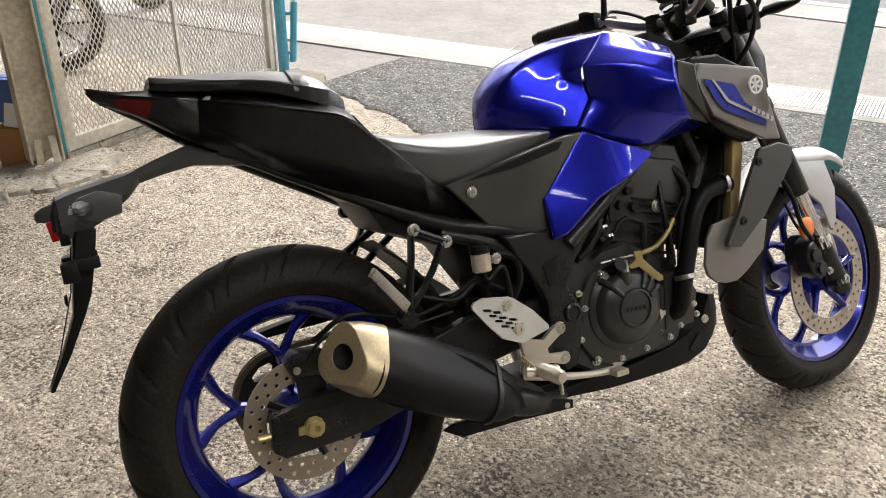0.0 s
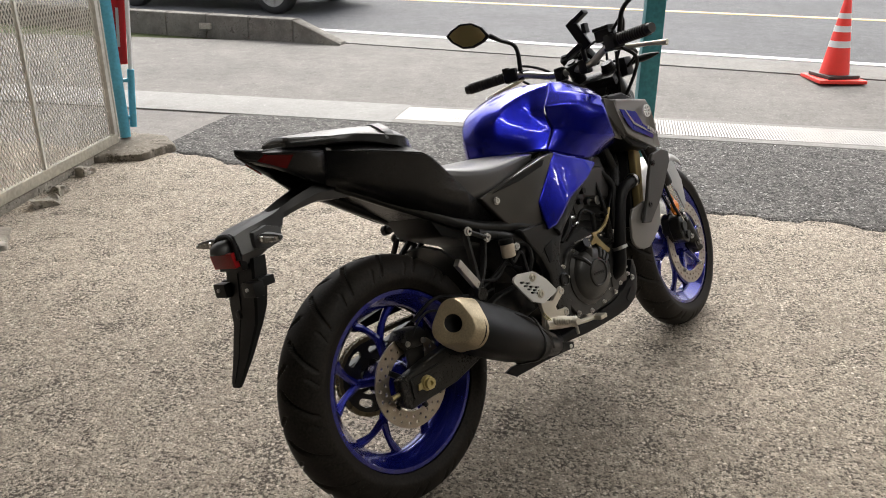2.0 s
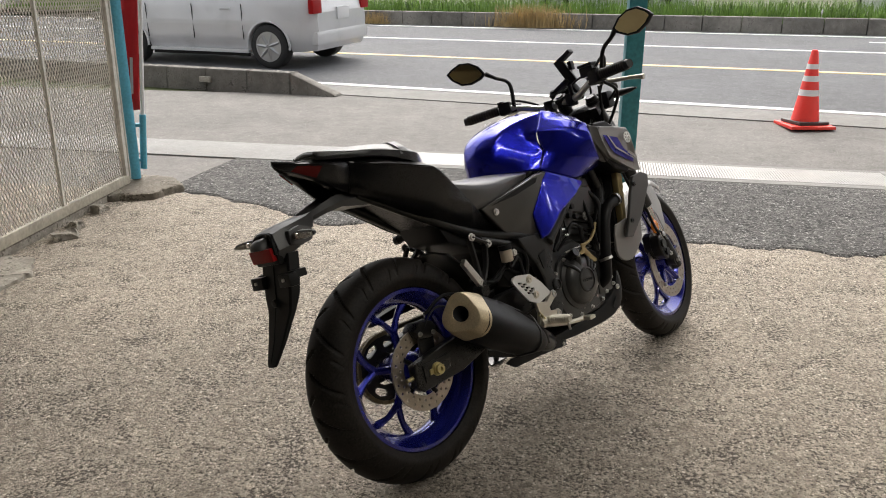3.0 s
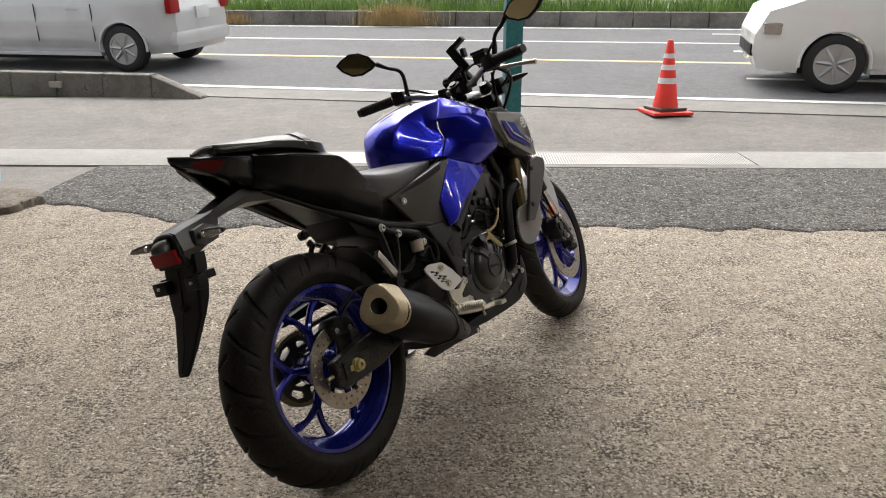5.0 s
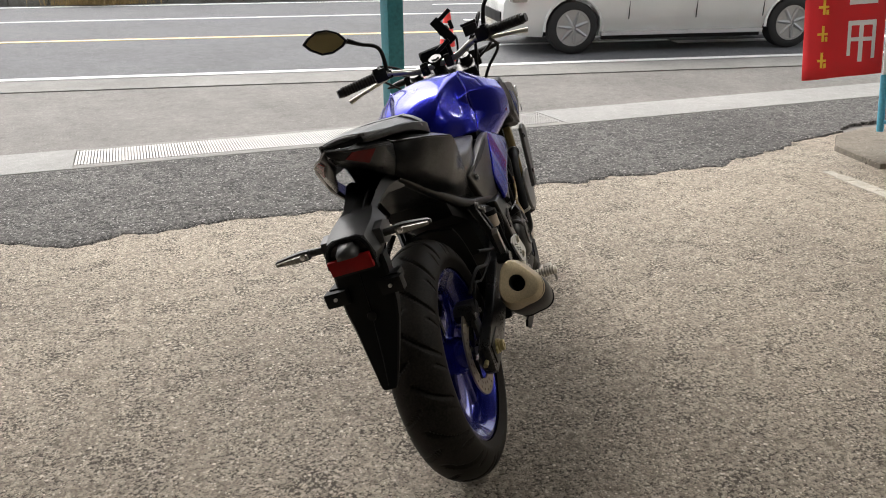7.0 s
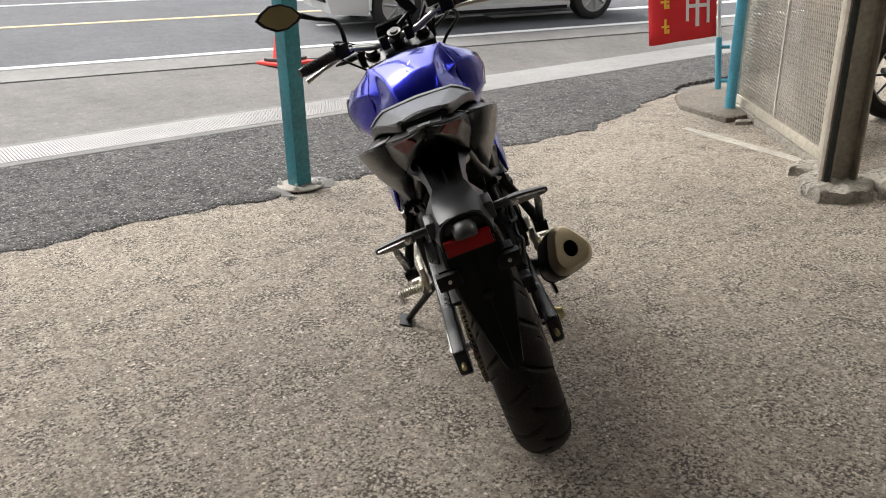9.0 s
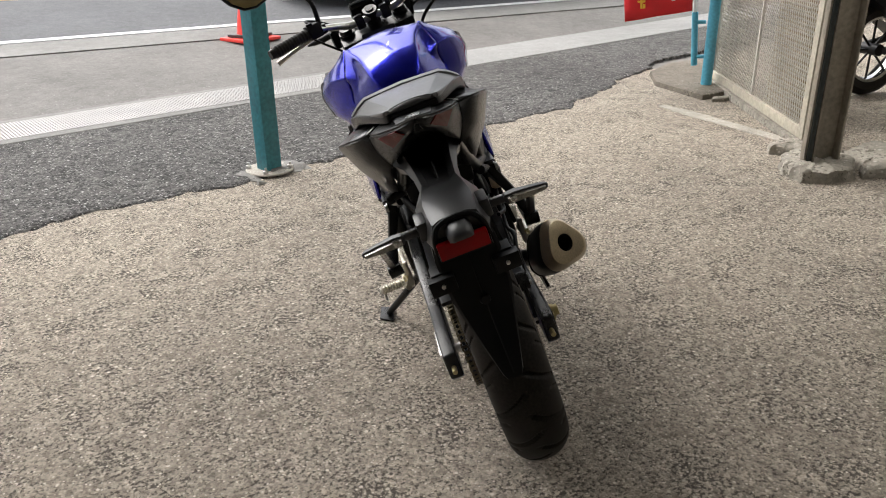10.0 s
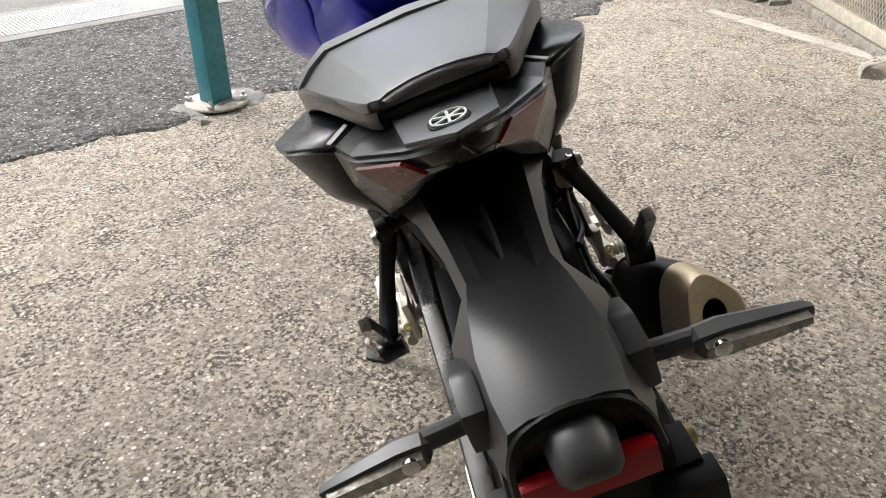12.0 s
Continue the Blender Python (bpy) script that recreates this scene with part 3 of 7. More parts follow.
# walls out of view, added to bound the light inside
for nm, c, s in (("wall_south", (0, -7.1, 1.95), (18.2, 0.2, 3.88)), ("wall_west", (-9.1, -2.0, 1.95), (0.2, 10.0, 3.88)), ("wall_east", (9.1, -2.0, 1.95), (0.2, 10.0, 3.88))):
    tagged(part(nm, box(c, s), WALL), "plain cream painted workshop wall, unseen", "wall", kind="structure")

# ---- the motorcycle ----
# local axes: x ahead, y to its left, z up along its own upright; it leans on its side stand
LEAN_BIKE = 19.0
bike_turn = Matrix.Rotation(radians(58.6), 4, "Z") @ Matrix.Rotation(radians(-LEAN_BIKE), 4, "X")
bike_base = Vector((-0.872, 0.880, 0.303)) - bike_turn.to_3x3() @ Vector((0, 0, 0.314))
bike = thing("motorcycle", Matrix.Translation(bike_base) @ bike_turn, "blue and black naked motorcycle leaning on its side stand", "motorcycle")

AXLE_R, AXLE_F = Vector((0, 0, 0.314)), Vector((1.368, 0, 0.285))
STEER = 6.6
axis_up = Vector((-0.429, 0, 0.903))
pivot_f = Vector((1.333, 0, 0.262))
TURN_FORK = Matrix.Translation(pivot_f) @ Matrix.Rotation(radians(STEER), 4, axis_up) @ Matrix.Translation(-pivot_f)


def tyre(center, R, half, rim_r, pitches, seed, seg=1300, rows=44):
    """A radial tyre with slanting tread grooves cut into its crown."""
    bm = bmesh.new()
    crown = half * 0.98
    prof = []
    for i in range(rows + 1):
        a = -1 + 2 * i / rows
        ang = a * radians(118)
        y = half * math.sin(min(abs(ang), radians(90))) if abs(ang) < radians(90) else half * (1 - 0.17 * ((abs(ang) - radians(90)) / radians(28)))
        y = math.copysign(y, a)
        if abs(ang) <= radians(90):
            r = R - crown * 0.92 + crown * 0.92 * math.cos(ang)
        else:
            r = R - crown * 0.92 - (R - crown * 0.92 - rim_r) * (abs(ang) - radians(90)) / radians(28)
        prof.append((r, y, a))
    grid = []
    for s in range(seg):
        th = s / seg
        ring = []
        for r, y, a in prof:
            cut = 0.0
            for side, off in ((1, 0.0), (-1, 0.5)):
                q = a * side
                if -0.06 < q < 0.66:
                    run = th * pitches + off - (0.25 + q * 1.15 - 0.5 * q * q)
                    d = abs(run - round(run)) / pitches * 2 * math.pi * R
                    cut = max(cut, (1 - d / 0.008) * min(1.0, (0.66 - q) * 12, (q + 0.06) * 20))
                if 0.4 < q < 0.7:
                    run = th * pitches + off + 0.5 - (0.1 + q * 0.75)
                    d = abs(run - round(run)) / pitches * 2 * math.pi * R
                    cut = max(cut, (1 - d / 0.0065) * min(0.7, (0.7 - q) * 12, (q - 0.4) * 12))
            k = max(0.0, min(1.0, cut * 1.5))
            rr = r - 0.007 * k * k * (3 - 2 * k)
            ring.append(bm.verts.new((rr * math.cos(2 * math.pi * th), y, rr * math.sin(2 * math.pi * th))))
        grid.append(ring)
    for s in range(seg):
        a, b = grid[s], grid[(s + 1) % seg]
        for i in range(rows):
            bm.faces.new((a[i], b[i], b[i + 1], a[i + 1]))
    return moved(bm, Matrix.Translation(center))


def rim(center, r_out, half):
    w = half
    prof = [(r_out, -w), (r_out + 0.003, -w + 0.004), (r_out - 0.004, -w + 0.008), (r_out - 0.016, -w + 0.016), (r_out - 0.03, -w + 0.03), (r_out - 0.036, -0.008), (r_out - 0.036, 0.008),
            (r_out - 0.03, w - 0.03), (r_out - 0.016, w - 0.016), (r_out - 0.004, w - 0.008), (r_out + 0.003, w - 0.004), (r_out, w),
            (r_out - 0.01, w), (r_out - 0.02, w - 0.012), (r_out - 0.036, w - 0.03), (r_out - 0.043, 0.012), (r_out - 0.043, -0.012), (r_out - 0.036, -w + 0.03), (r_out - 0.02, -w + 0.012), (r_out - 0.01, -w)]
    return lathe(prof, center, 128, closed=True)


def spoke(center, a, r0, r1, r2, split, flat=1.6):
    """One arm that forks into two on its way to the rim."""
    def at(r, ang, y=0.0):
        return center + Vector((r * math.cos(ang), y, r * math.sin(ang)))
    out = tube([at(r0, a), at((r0 + r1) / 2, a), at(r1, a)], [0.0145, 0.0115, 0.012], 8, 3)
    for s in (-1, 1):
        out = join(out, tube([at(r1 * 0.93, a), at((r1 + r2) / 2, a + s * split * 0.55), at(r2, a + s * split)], [0.0105, 0.0085, 0.013], 8, 4))
    return out


def disc(c, r_out, r_in, y, thick, holes, r_hole=0.0042, rows=((0.3, 0), (0.7, 0.5)), wave=0.0):
    n = 96
    loops = [[(c.x + (r_out + wave * math.cos(10 * 2 * math.pi * i / n)) * math.cos(2 * math.pi * i / n), c.z + (r_out + wave * math.cos(10 * 2 * math.pi * i / n)) * math.sin(2 * math.pi * i / n)) for i in range(n)], circle(c.x, c.z, r_in, 64)]
    for f, off in rows:
        rr = r_in + (r_out - r_in) * f
        for i in range(holes):
            a = 2 * math.pi * (i + off) / holes
            loops.append(circle(c.x + rr * math.cos(a), c.z + rr * math.sin(a), r_hole, 7))
    return perforated(loops, y, thick)


def wheel(name, center, R, half, rim_half, phase, m, label):
    r_rim = 0.221
    w = part(name, moved(rim(center, r_rim, rim_half), m), RIM, bike, label)
    t = part("tyre", moved(tyre(center, R, half, r_rim + 0.002, 17, 1), m), RUBBER, w, "black road tyre with slanting grooves", smooth=28)
    for i in range(5):
        part("spoke", moved(spoke(center, phase + i * 2 * math.pi / 5, 0.03, 0.11, r_rim - 0.038, 0.36), m), RIM, w)
    hub = lathe([(0.018, -0.075), (0.032, -0.073), (0.04, -0.05), (0.048, -0.03), (0.05, 0), (0.048, 0.03), (0.04, 0.05), (0.03, 0.075), (0.018, 0.075)], center, 32)
    part("hub", moved(hub, m), RIM, w)
    return w


I4 = Matrix()
rear = wheel("rear_wheel", AXLE_R, 0.31, 0.071, 0.055, radians(94), I4, "glossy blue cast rear wheel")
front = wheel("front_wheel", AXLE_F, 0.296, 0.056, 0.043, radians(-163), TURN_FORK, "glossy blue cast front wheel")
part("brake_disc", disc(AXLE_R, 0.112, 0.072, -0.082, 0.005, 24), DISC, rear, "drilled rear brake disc")
part("disc_carrier", join(*[tube([AXLE_R + Vector((0.03 * math.cos(a), -0.07, 0.03 * math.sin(a))), AXLE_R + Vector((0.078 * math.cos(a), -0.079, 0.078 * math.sin(a)))], 0.008, 8) for a in [2 * math.pi * i / 5 for i in range(5)]]), BLACKMETAL, rear)
part("brake_disc", moved(disc(AXLE_F, 0.149, 0.108, -0.071, 0.005, 30), TURN_FORK), DISC, front, "drilled front brake disc")
part("disc_carrier", moved(join(*[tube([AXLE_F + Vector((0.03 * math.cos(a), -0.05, 0.03 * math.sin(a))), AXLE_F + Vector((0.115 * math.cos(a + 0.25), -0.068, 0.115 * math.sin(a + 0.25)))], [0.012, 0.008], 8) for a in [2 * math.pi * i / 5 for i in range(5)]]), TURN_FORK), RIM, front)
for i in range(5):
    a = 2 * math.pi * i / 5 + 0.25
    part("disc_bolt", moved(bolt(AXLE_F + Vector((0.115 * math.cos(a), -0.072, 0.115 * math.sin(a))), 0.007, 0.006), TURN_FORK), STEEL, front)

# sprocket and chain on the left
teeth = []
for i in range(43 * 4):
    a = 2 * math.pi * i / (43 * 4)
    r = 0.1 if i % 4 in (1, 2) else 0.092
    teeth.append((AXLE_R.x + r * math.cos(a), AXLE_R.z + r * math.sin(a)))
loops = [teeth, circle(0, 0.314, 0.046, 40)]
for i in range(6):
    a0 = 2 * math.pi * i / 6
    loops.append([(0.069 * math.cos(a0 + q) + s * math.cos(a0 + q), 0.314 + 0.069 * math.sin(a0 + q) + s * math.sin(a0 + q)) for q, s in ((-0.28, -0.008), (0, -0.011), (0.28, -0.008), (0.34, 0), (0.28, 0.008), (0, 0.011), (-0.28, 0.008), (-0.34, 0))])
part("sprocket", perforated(loops, 0.081, 0.006), BLACKMETAL, rear, "toothed rear sprocket")
path = []
c1, r1, c2, r2 = Vector((0, 0, 0.314)), 0.096, Vector((0.53, 0, 0.385)), 0.034
d = (c2 - c1)
base = math.atan2(d.z, d.x)
al = math.acos((r1 - r2) / d.length)
p1, p2 = [c + r * Vector((math.cos(base + al), 0, math.sin(base + al))) for c, r in ((c1, r1), (c2, r2))]
q1, q2 = [c + r * Vector((math.cos(base - al), 0, math.sin(base - al))) for c, r in ((c1, r1), (c2, r2))]
path += [p2.lerp(p1, i / 34) for i in range(34)]
span = 2 * math.pi - 2 * al
path += [c1 + r1 * Vector((math.cos(base + al + span * i / 24), 0, math.sin(base + al + span * i / 24))) for i in range(24)]
path += [q1.lerp(q2, i / 34) for i in range(35)]
chain = bmesh.new()
for i, (a, b) in enumerate(zip(path, path[1:])):
    ang = math.atan2((b - a).z, (b - a).x)
    mid = (a + b) / 2
    turn = Matrix.Rotation(-ang, 4, "Y")
    w = 0.0075 if i % 2 else 0.0055
    chain = join(chain, box((mid.x, 0.084 + w, mid.z), (0.018, 0.0022, 0.011), 0.0, turn), box((mid.x, 0.084 - w, mid.z), (0.018, 0.0022, 0.011), 0.0, turn), box((mid.x, 0.084, mid.z), (0.008, 0.012, 0.008), 0.0, turn))
part("chain", chain, CHAIN, bike, "drive chain with brassy side plates", smooth=0)
part("chain_guard", prism([(-0.02, 0.44), (0.12, 0.445), (0.34, 0.45), (0.34, 0.47), (0.1, 0.475), (-0.03, 0.455)], 0.068, 0.1, 0.004), MATTE, bike)

# swingarm, axle, caliper
for s, y0, y1 in ((-1, -0.128, -0.098), (1, 0.11, 0.142)):
    bm = prism([(0.54, 0.435), (0.5, 0.355), (0.3, 0.325), (0.1, 0.275), (-0.055, 0.268), (-0.075, 0.285), (-0.07, 0.345), (0.02, 0.362), (0.12, 0.375), (0.32, 0.43)], y0, y1, 0.008, 3)
    arm = part("swingarm", bm, BLACKMETAL, bike, "black swingarm")
    part("axle_plate", prism([(-0.045, 0.29), (0.05, 0.3), (0.06, 0.342), (-0.045, 0.338)], *((y0 - 0.004, y0 + 0.001) if s < 0 else (y1 - 0.001, y1 + 0.004)), 0.002), STEEL if s > 0 else BLACKMETAL, arm)
    part("chain_adjuster", tube([(-0.07, (y0 + y1) / 2, 0.312), (-0.095, (y0 + y1) / 2, 0.312)], 0.006, 8), BRASS, arm)
part("axle", tube([(0, -0.136, 0.314), (0, 0.15, 0.314)], 0.011, 16), STEEL, bike)
part("axle_nut", join(bolt((0, -0.13, 0.314), 0.014, 0.02), moved(lathe([(0.017, -0.004), (0.017, 0.004), (0.0005, 0.004)], (0, 0, 0), 20), Matrix.Translation((0, -0.137, 0.314)))), BRASS, bike, "zinc-yellow axle nut")
part("axle_tab", prism([(-0.03, 0.306), (0.004, 0.304), (0.004, 0.324), (-0.028, 0.32)], -0.137, -0.132, 0.002), BRASS, bike)
cal = part("rear_caliper", join(prism([(-0.015, 0.4), (0.035, 0.392), (0.06, 0.415), (0.045, 0.438), (-0.005, 0.442), (-0.025, 0.425)], -0.108, -0.055, 0.008), prism([(-0.01, 0.3), (0.03, 0.3), (0.05, 0.42), (-0.01, 0.42)], -0.1, -0.09, 0.003)), BLACKMETAL, bike, "black rear brake caliper")
for x, z in ((-0.008, 0.412), (0.04, 0.405)):
    part("caliper_bolt", bolt((x, -0.108, z), 0.0055, 0.005), STEEL, cal)
part("brake_hose", tube([(0.03, -0.1, 0.455), (0.1, -0.12, 0.49), (0.22, -0.12, 0.46), (0.32, -0.13, 0.49), (0.37, -0.14, 0.53)], 0.005, 8), MATTE, bike)
part("sensor_cable", tube([(-0.01, -0.1, 0.4), (0.06, -0.115, 0.465), (0.16, -0.11, 0.44), (0.3, -0.12, 0.45)], 0.003, 6), MATTE, bike)

# frame
for s in (-1, 1):
    main = tube([(1.03, s * 0.045, 0.81), (0.93, s * 0.1, 0.765), (0.776, s * 0.148, 0.698), (0.683, s * 0.157, 0.635), (0.605, s * 0.158, 0.579), (0.544, s * 0.156, 0.537)], [0.02, 0.021, 0.019, 0.019, 0.02, 0.024], 12, 5, 0.8)
    fr = part("frame_tube", main, BLACKMETAL, bike, "black steel frame tube")
    part("frame_brace", tube([(1.02, s * 0.05, 0.74), (0.94, s * 0.12, 0.66), (0.885, s * 0.145, 0.585)], 0.016, 10), BLACKMETAL, fr)
    part("frame_brace", tube([(0.875, s * 0.135, 0.735), (0.93, s * 0.13, 0.62)], 0.013, 10), BLACKMETAL, fr)
    plate = prism([(0.403, 0.577), (0.559, 0.570), (0.601, 0.553), (0.554, 0.497), (0.534, 0.450), (0.561, 0.406), (0.562, 0.379), (0.536, 0.292), (0.508, 0.286), (0.485, 0.320), (0.483, 0.377), (0.485, 0.433), (0.466, 0.483), (0.431, 0.531)], s * 0.132, s * 0.164, 0.009, 3)
    part("pivot_plate", plate, BLACKMETAL, fr)
    part("casting_pocket", prism([(0.479, 0.507), (0.516, 0.519), (0.505, 0.467), (0.490, 0.462)], s * 0.1635, s * 0.1665, 0.001), MATTE, fr)
    part("pivot_bolt", lathe([(0.019, 0), (0.019, s * 0.006), (0.015, s * 0.008), (0.012, s * 0.004), (0.0005, s * 0.004)], (0.535, s * 0.163, 0.401), 24), STEEL if s > 0 else BLACKMETAL, fr)
    part("seat_rail", tube([(0.53, s * 0.145, 0.545), (0.43, s * 0.128, 0.583), (0.3, s * 0.1, 0.62), (0.12, s * 0.075, 0.715), (-0.06, s * 0.055, 0.815)], 0.016, 10), BLACKMETAL, fr)
    part("rear_stay", tube([(0.5, s * 0.148, 0.5), (0.4, s * 0.13, 0.56), (0.3, s * 0.11, 0.6)], [0.016, 0.014, 0.012], 10), BLACKMETAL, fr)
part("steering_head", tube([(1.075, 0, 0.79), (1.02, 0, 0.915)], 0.032, 20), BLACKMETAL, bike)
inner = prism([(0.16, 0.69), (0.4, 0.735), (0.62, 0.74), (0.62, 0.53), (0.5, 0.42), (0.42, 0.43), (0.34, 0.56), (0.2, 0.62)], -0.085, 0.085, 0.015)
part("airbox", inner, MATTE, bike, "black airbox and battery tray under the seat")
damper = part("shock_absorber", tube([(0.44, 0, 0.62), (0.4, 0, 0.4)], 0.018, 12), BLACKMETAL, bike)
part("coil_spring", tube([(0.438 - 0.0018 * i / 6 + 0.033 * math.cos(i * math.pi / 6), 0.033 * math.sin(i * math.pi / 6), 0.6 - 0.02 * i / 12) for i in range(102)], 0.005, 6), BLACKMETAL, damper)
part("rear_hugger", loft([[(AXLE_R.x + r * math.cos(a), y, AXLE_R.z + r * math.sin(a)) for r, y in ((0.34, -0.07), (0.352, 0), (0.34, 0.07), (0.334, 0.07), (0.346, 0), (0.334, -0.07))] for a in [radians(12 + 7 * i) for i in range(7)]]), MATTE, bike)
for a, b in (((0.13, 0.05, 0.56), (0.27, 0.1, 0.62)), ((0.2, 0.06, 0.545), (0.3, 0.1, 0.6))):
    part("fender_stay", tube([a, b], 0.008, 8), MATTE, bike)
part("strap_hook", join(tube([(0.203, 0.07, 0.658), (0.2, 0.118, 0.652)], 0.0105, 12), tube([(0.2, 0.118, 0.652), (0.199, 0.134, 0.65)], [0.014, 0.0135], 14)), MATTE, bike, "black strap hook under the tail")

# engine
eng = part("engine", prism([(0.52, 0.45), (0.58, 0.5), (0.72, 0.51), (0.84, 0.44), (0.87, 0.33), (0.82, 0.25), (0.6, 0.245), (0.53, 0.29)], -0.125, 0.125, 0.02, 3), ENGINE, bike, "black cast twin-cylinder engine")
part("cylinder", prism([(0.655, 0.49), (0.82, 0.45), (0.865, 0.565), (0.7, 0.6)], -0.105, 0.105, 0.008), ENGINE, eng)
for i in range(6):
    k = i / 5
    part("cooling_fin", prism([(0.645 + 0.05 * k, 0.5 + 0.1 * k), (0.83 + 0.045 * k, 0.456 + 0.1 * k), (0.832 + 0.045 * k, 0.462 + 0.1 * k), (0.647 + 0.05 * k, 0.506 + 0.1 * k)], -0.115, 0.115, 0), ENGINE, eng)
part("cylinder_head", prism([(0.68, 0.59), (0.86, 0.555), (0.895, 0.62), (0.87, 0.69), (0.72, 0.715), (0.67, 0.66)], -0.125, 0.125, 0.012, 3), ENGINE, eng)
part("head_cover", prism([(0.705, 0.6), (0.845, 0.565), (0.865, 0.6), (0.85, 0.66), (0.73, 0.685), (0.7, 0.65)], -0.145, -0.12, 0.01, 3), ENGINE, eng)
casing = prism([(0.556, 0.335), (0.598, 0.272), (0.665, 0.258), (0.735, 0.264), (0.792, 0.276), (0.83, 0.3), (0.835, 0.345), (0.8, 0.39), (0.765, 0.415), (0.7, 0.462), (0.64, 0.472), (0.602, 0.455), (0.572, 0.405)], -0.138, -0.115, 0.007, 3)
part("crankcase_cover", casing, ENGINE, eng)
cover = lathe([(0.094, -0.132), (0.092, -0.142), (0.08, -0.148), (0.076, -0.16), (0.066, -0.169), (0.042, -0.174), (0.04, -0.178), (0.036, -0.179), (0.0345, -0.175), (0.0005, -0.1755)], (0.682, 0, 0.378), 56)
cc = part("clutch_cover", cover, ENGINE, eng, "round black clutch cover")
for a in (2.3, 0.45, 0.75, 1.05):
    part("cover_rib", tube([(0.682 + 0.043 * math.cos(a), -0.174, 0.378 + 0.043 * math.sin(a)), (0.682 + 0.07 * math.cos(a), -0.167, 0.378 + 0.07 * math.sin(a)), (0.682 + 0.092 * math.cos(a), -0.145, 0.378 + 0.092 * math.sin(a))], [0.0055, 0.007, 0.006], 8), ENGINE, cc)
part("cover_mark", join(*[box((0.682 + 0.0105 * (i - 2), -0.1765, 0.379 - 0.001 * i), (0.0065, 0.001, 0.0085), 0) for i in range(5)]), BLACKMETAL, cc)
part("paper_mark", slab([(0.768, -0.1395, 0.352), (0.78, -0.1395, 0.344), (0.798, -0.1395, 0.346), (0.792, -0.1395, 0.322), (0.782, -0.1395, 0.336), (0.772, -0.1395, 0.326)], -0.001, 0.0), PALE, eng, "torn white sticker")
for x, z in ((0.566, 0.332), (0.601, 0.282), (0.662, 0.269), (0.727, 0.275), (0.583, 0.394), (0.630, 0.458), (0.573, 0.427), (0.661, 0.464), (0.716, 0.457)):
    part("cover_bolt", bolt((x, -0.136, z), 0.0052, 0.008), STEEL, eng)
part("generator_cover", mirrored(lathe([(0.09, -0.115), (0.09, -0.14), (0.08, -0.152), (0.0005, -0.156)], (0.7, 0, 0.36), 40)), ENGINE, eng)
part("front_cover", prism([(0.78, 0.3), (0.86, 0.3), (0.875, 0.37), (0.84, 0.43), (0.79, 0.42)], -0.142, -0.12, 0.008), ENGINE, eng)
for x, z in ((0.789, 0.285), (0.821, 0.303), (0.816, 0.355), (0.862, 0.342), (0.868, 0.318)):
    part("cover_bolt", bolt((x, -0.14, z), 0.0052, 0.007), STEEL, eng)
part("head_bolt", bolt((0.785, -0.146, 0.571), 0.0105, 0.006), STEEL, eng)
part("bracket", prism([(0.655, 0.578), (0.663, 0.609), (0.687, 0.623), (0.720, 0.633), (0.728, 0.614), (0.710, 0.601), (0.719, 0.576), (0.695, 0.569), (0.679, 0.564), (0.658, 0.557)], -0.156, -0.15, 0.002), BLACKMETAL, eng)
for x, z in ((0.679, 0.590), (0.712, 0.582), (0.702, 0.616)):
    part("boss", tube([(x, -0.155, z), (x, -0.168, z)], [0.0095, 0.0085], 14), MATTE, eng)
part("oil_filler", tube([(0.655, -0.13, 0.455), (0.655, -0.175, 0.475)], 0.014, 16), BLACKMETAL, eng)
part("clutch_lever_arm", prism([(0.693, 0.493), (0.712, 0.492), (0.716, 0.473), (0.742, 0.446), (0.762, 0.429), (0.762, 0.42), (0.75, 0.419), (0.728, 0.435), (0.703, 0.46), (0.684, 0.458), (0.676, 0.466), (0.697, 0.476)], -0.172, -0.166, 0.002), GOLD, eng, "gold clutch release arm")
part("clutch_cable", tube([(0.858, -0.155, 0.59), (0.813, -0.16, 0.539)], 0.003, 8), MATTE, eng)
part("cable_sheath", tube([(0.813, -0.16, 0.539), (0.786, -0.163, 0.51), (0.752, -0.165, 0.491), (0.714, -0.167, 0.485)], 0.0052, 10), GOLD, eng, "pale gold cable end")
part("cable_end", tube([(0.714, -0.167, 0.485), (0.661, -0.167, 0.486), (0.619, -0.16, 0.483)], 0.0024, 8), STEEL, eng)
part("release_shaft", tube([(0.668, -0.165, 0.478), (0.67, -0.166, 0.455)], 0.0095, 12), STEEL, eng)
part("shaft_housing", tube([(0.67, -0.164, 0.458), (0.672, -0.156, 0.415)], [0.0125, 0.015], 14), ENGINE, eng)
part("starter_motor", tube([(0.6, -0.12, 0.51), (0.6, 0.05, 0.51)], 0.028, 16), ENGINE, eng)
for i in range(3):
    part("sump_bolt", bolt((0.6 + 0.085 * i, -0.128, 0.275 + 0.012 * i), 0.006, 0.01), STEEL, eng)
part("oil_drain_plug", lathe([(0.02, -0.126), (0.02, -0.134), (0.012, -0.137), (0.0005, -0.135)], (0.655, 0, 0.272), 20), STEEL, eng)
part("intake_body", join(tube([(0.6, -0.05, 0.62), (0.7, -0.05, 0.64)], 0.03, 14), tube([(0.6, 0.05, 0.62), (0.7, 0.05, 0.64)], 0.03, 14)), BLACKMETAL, eng)
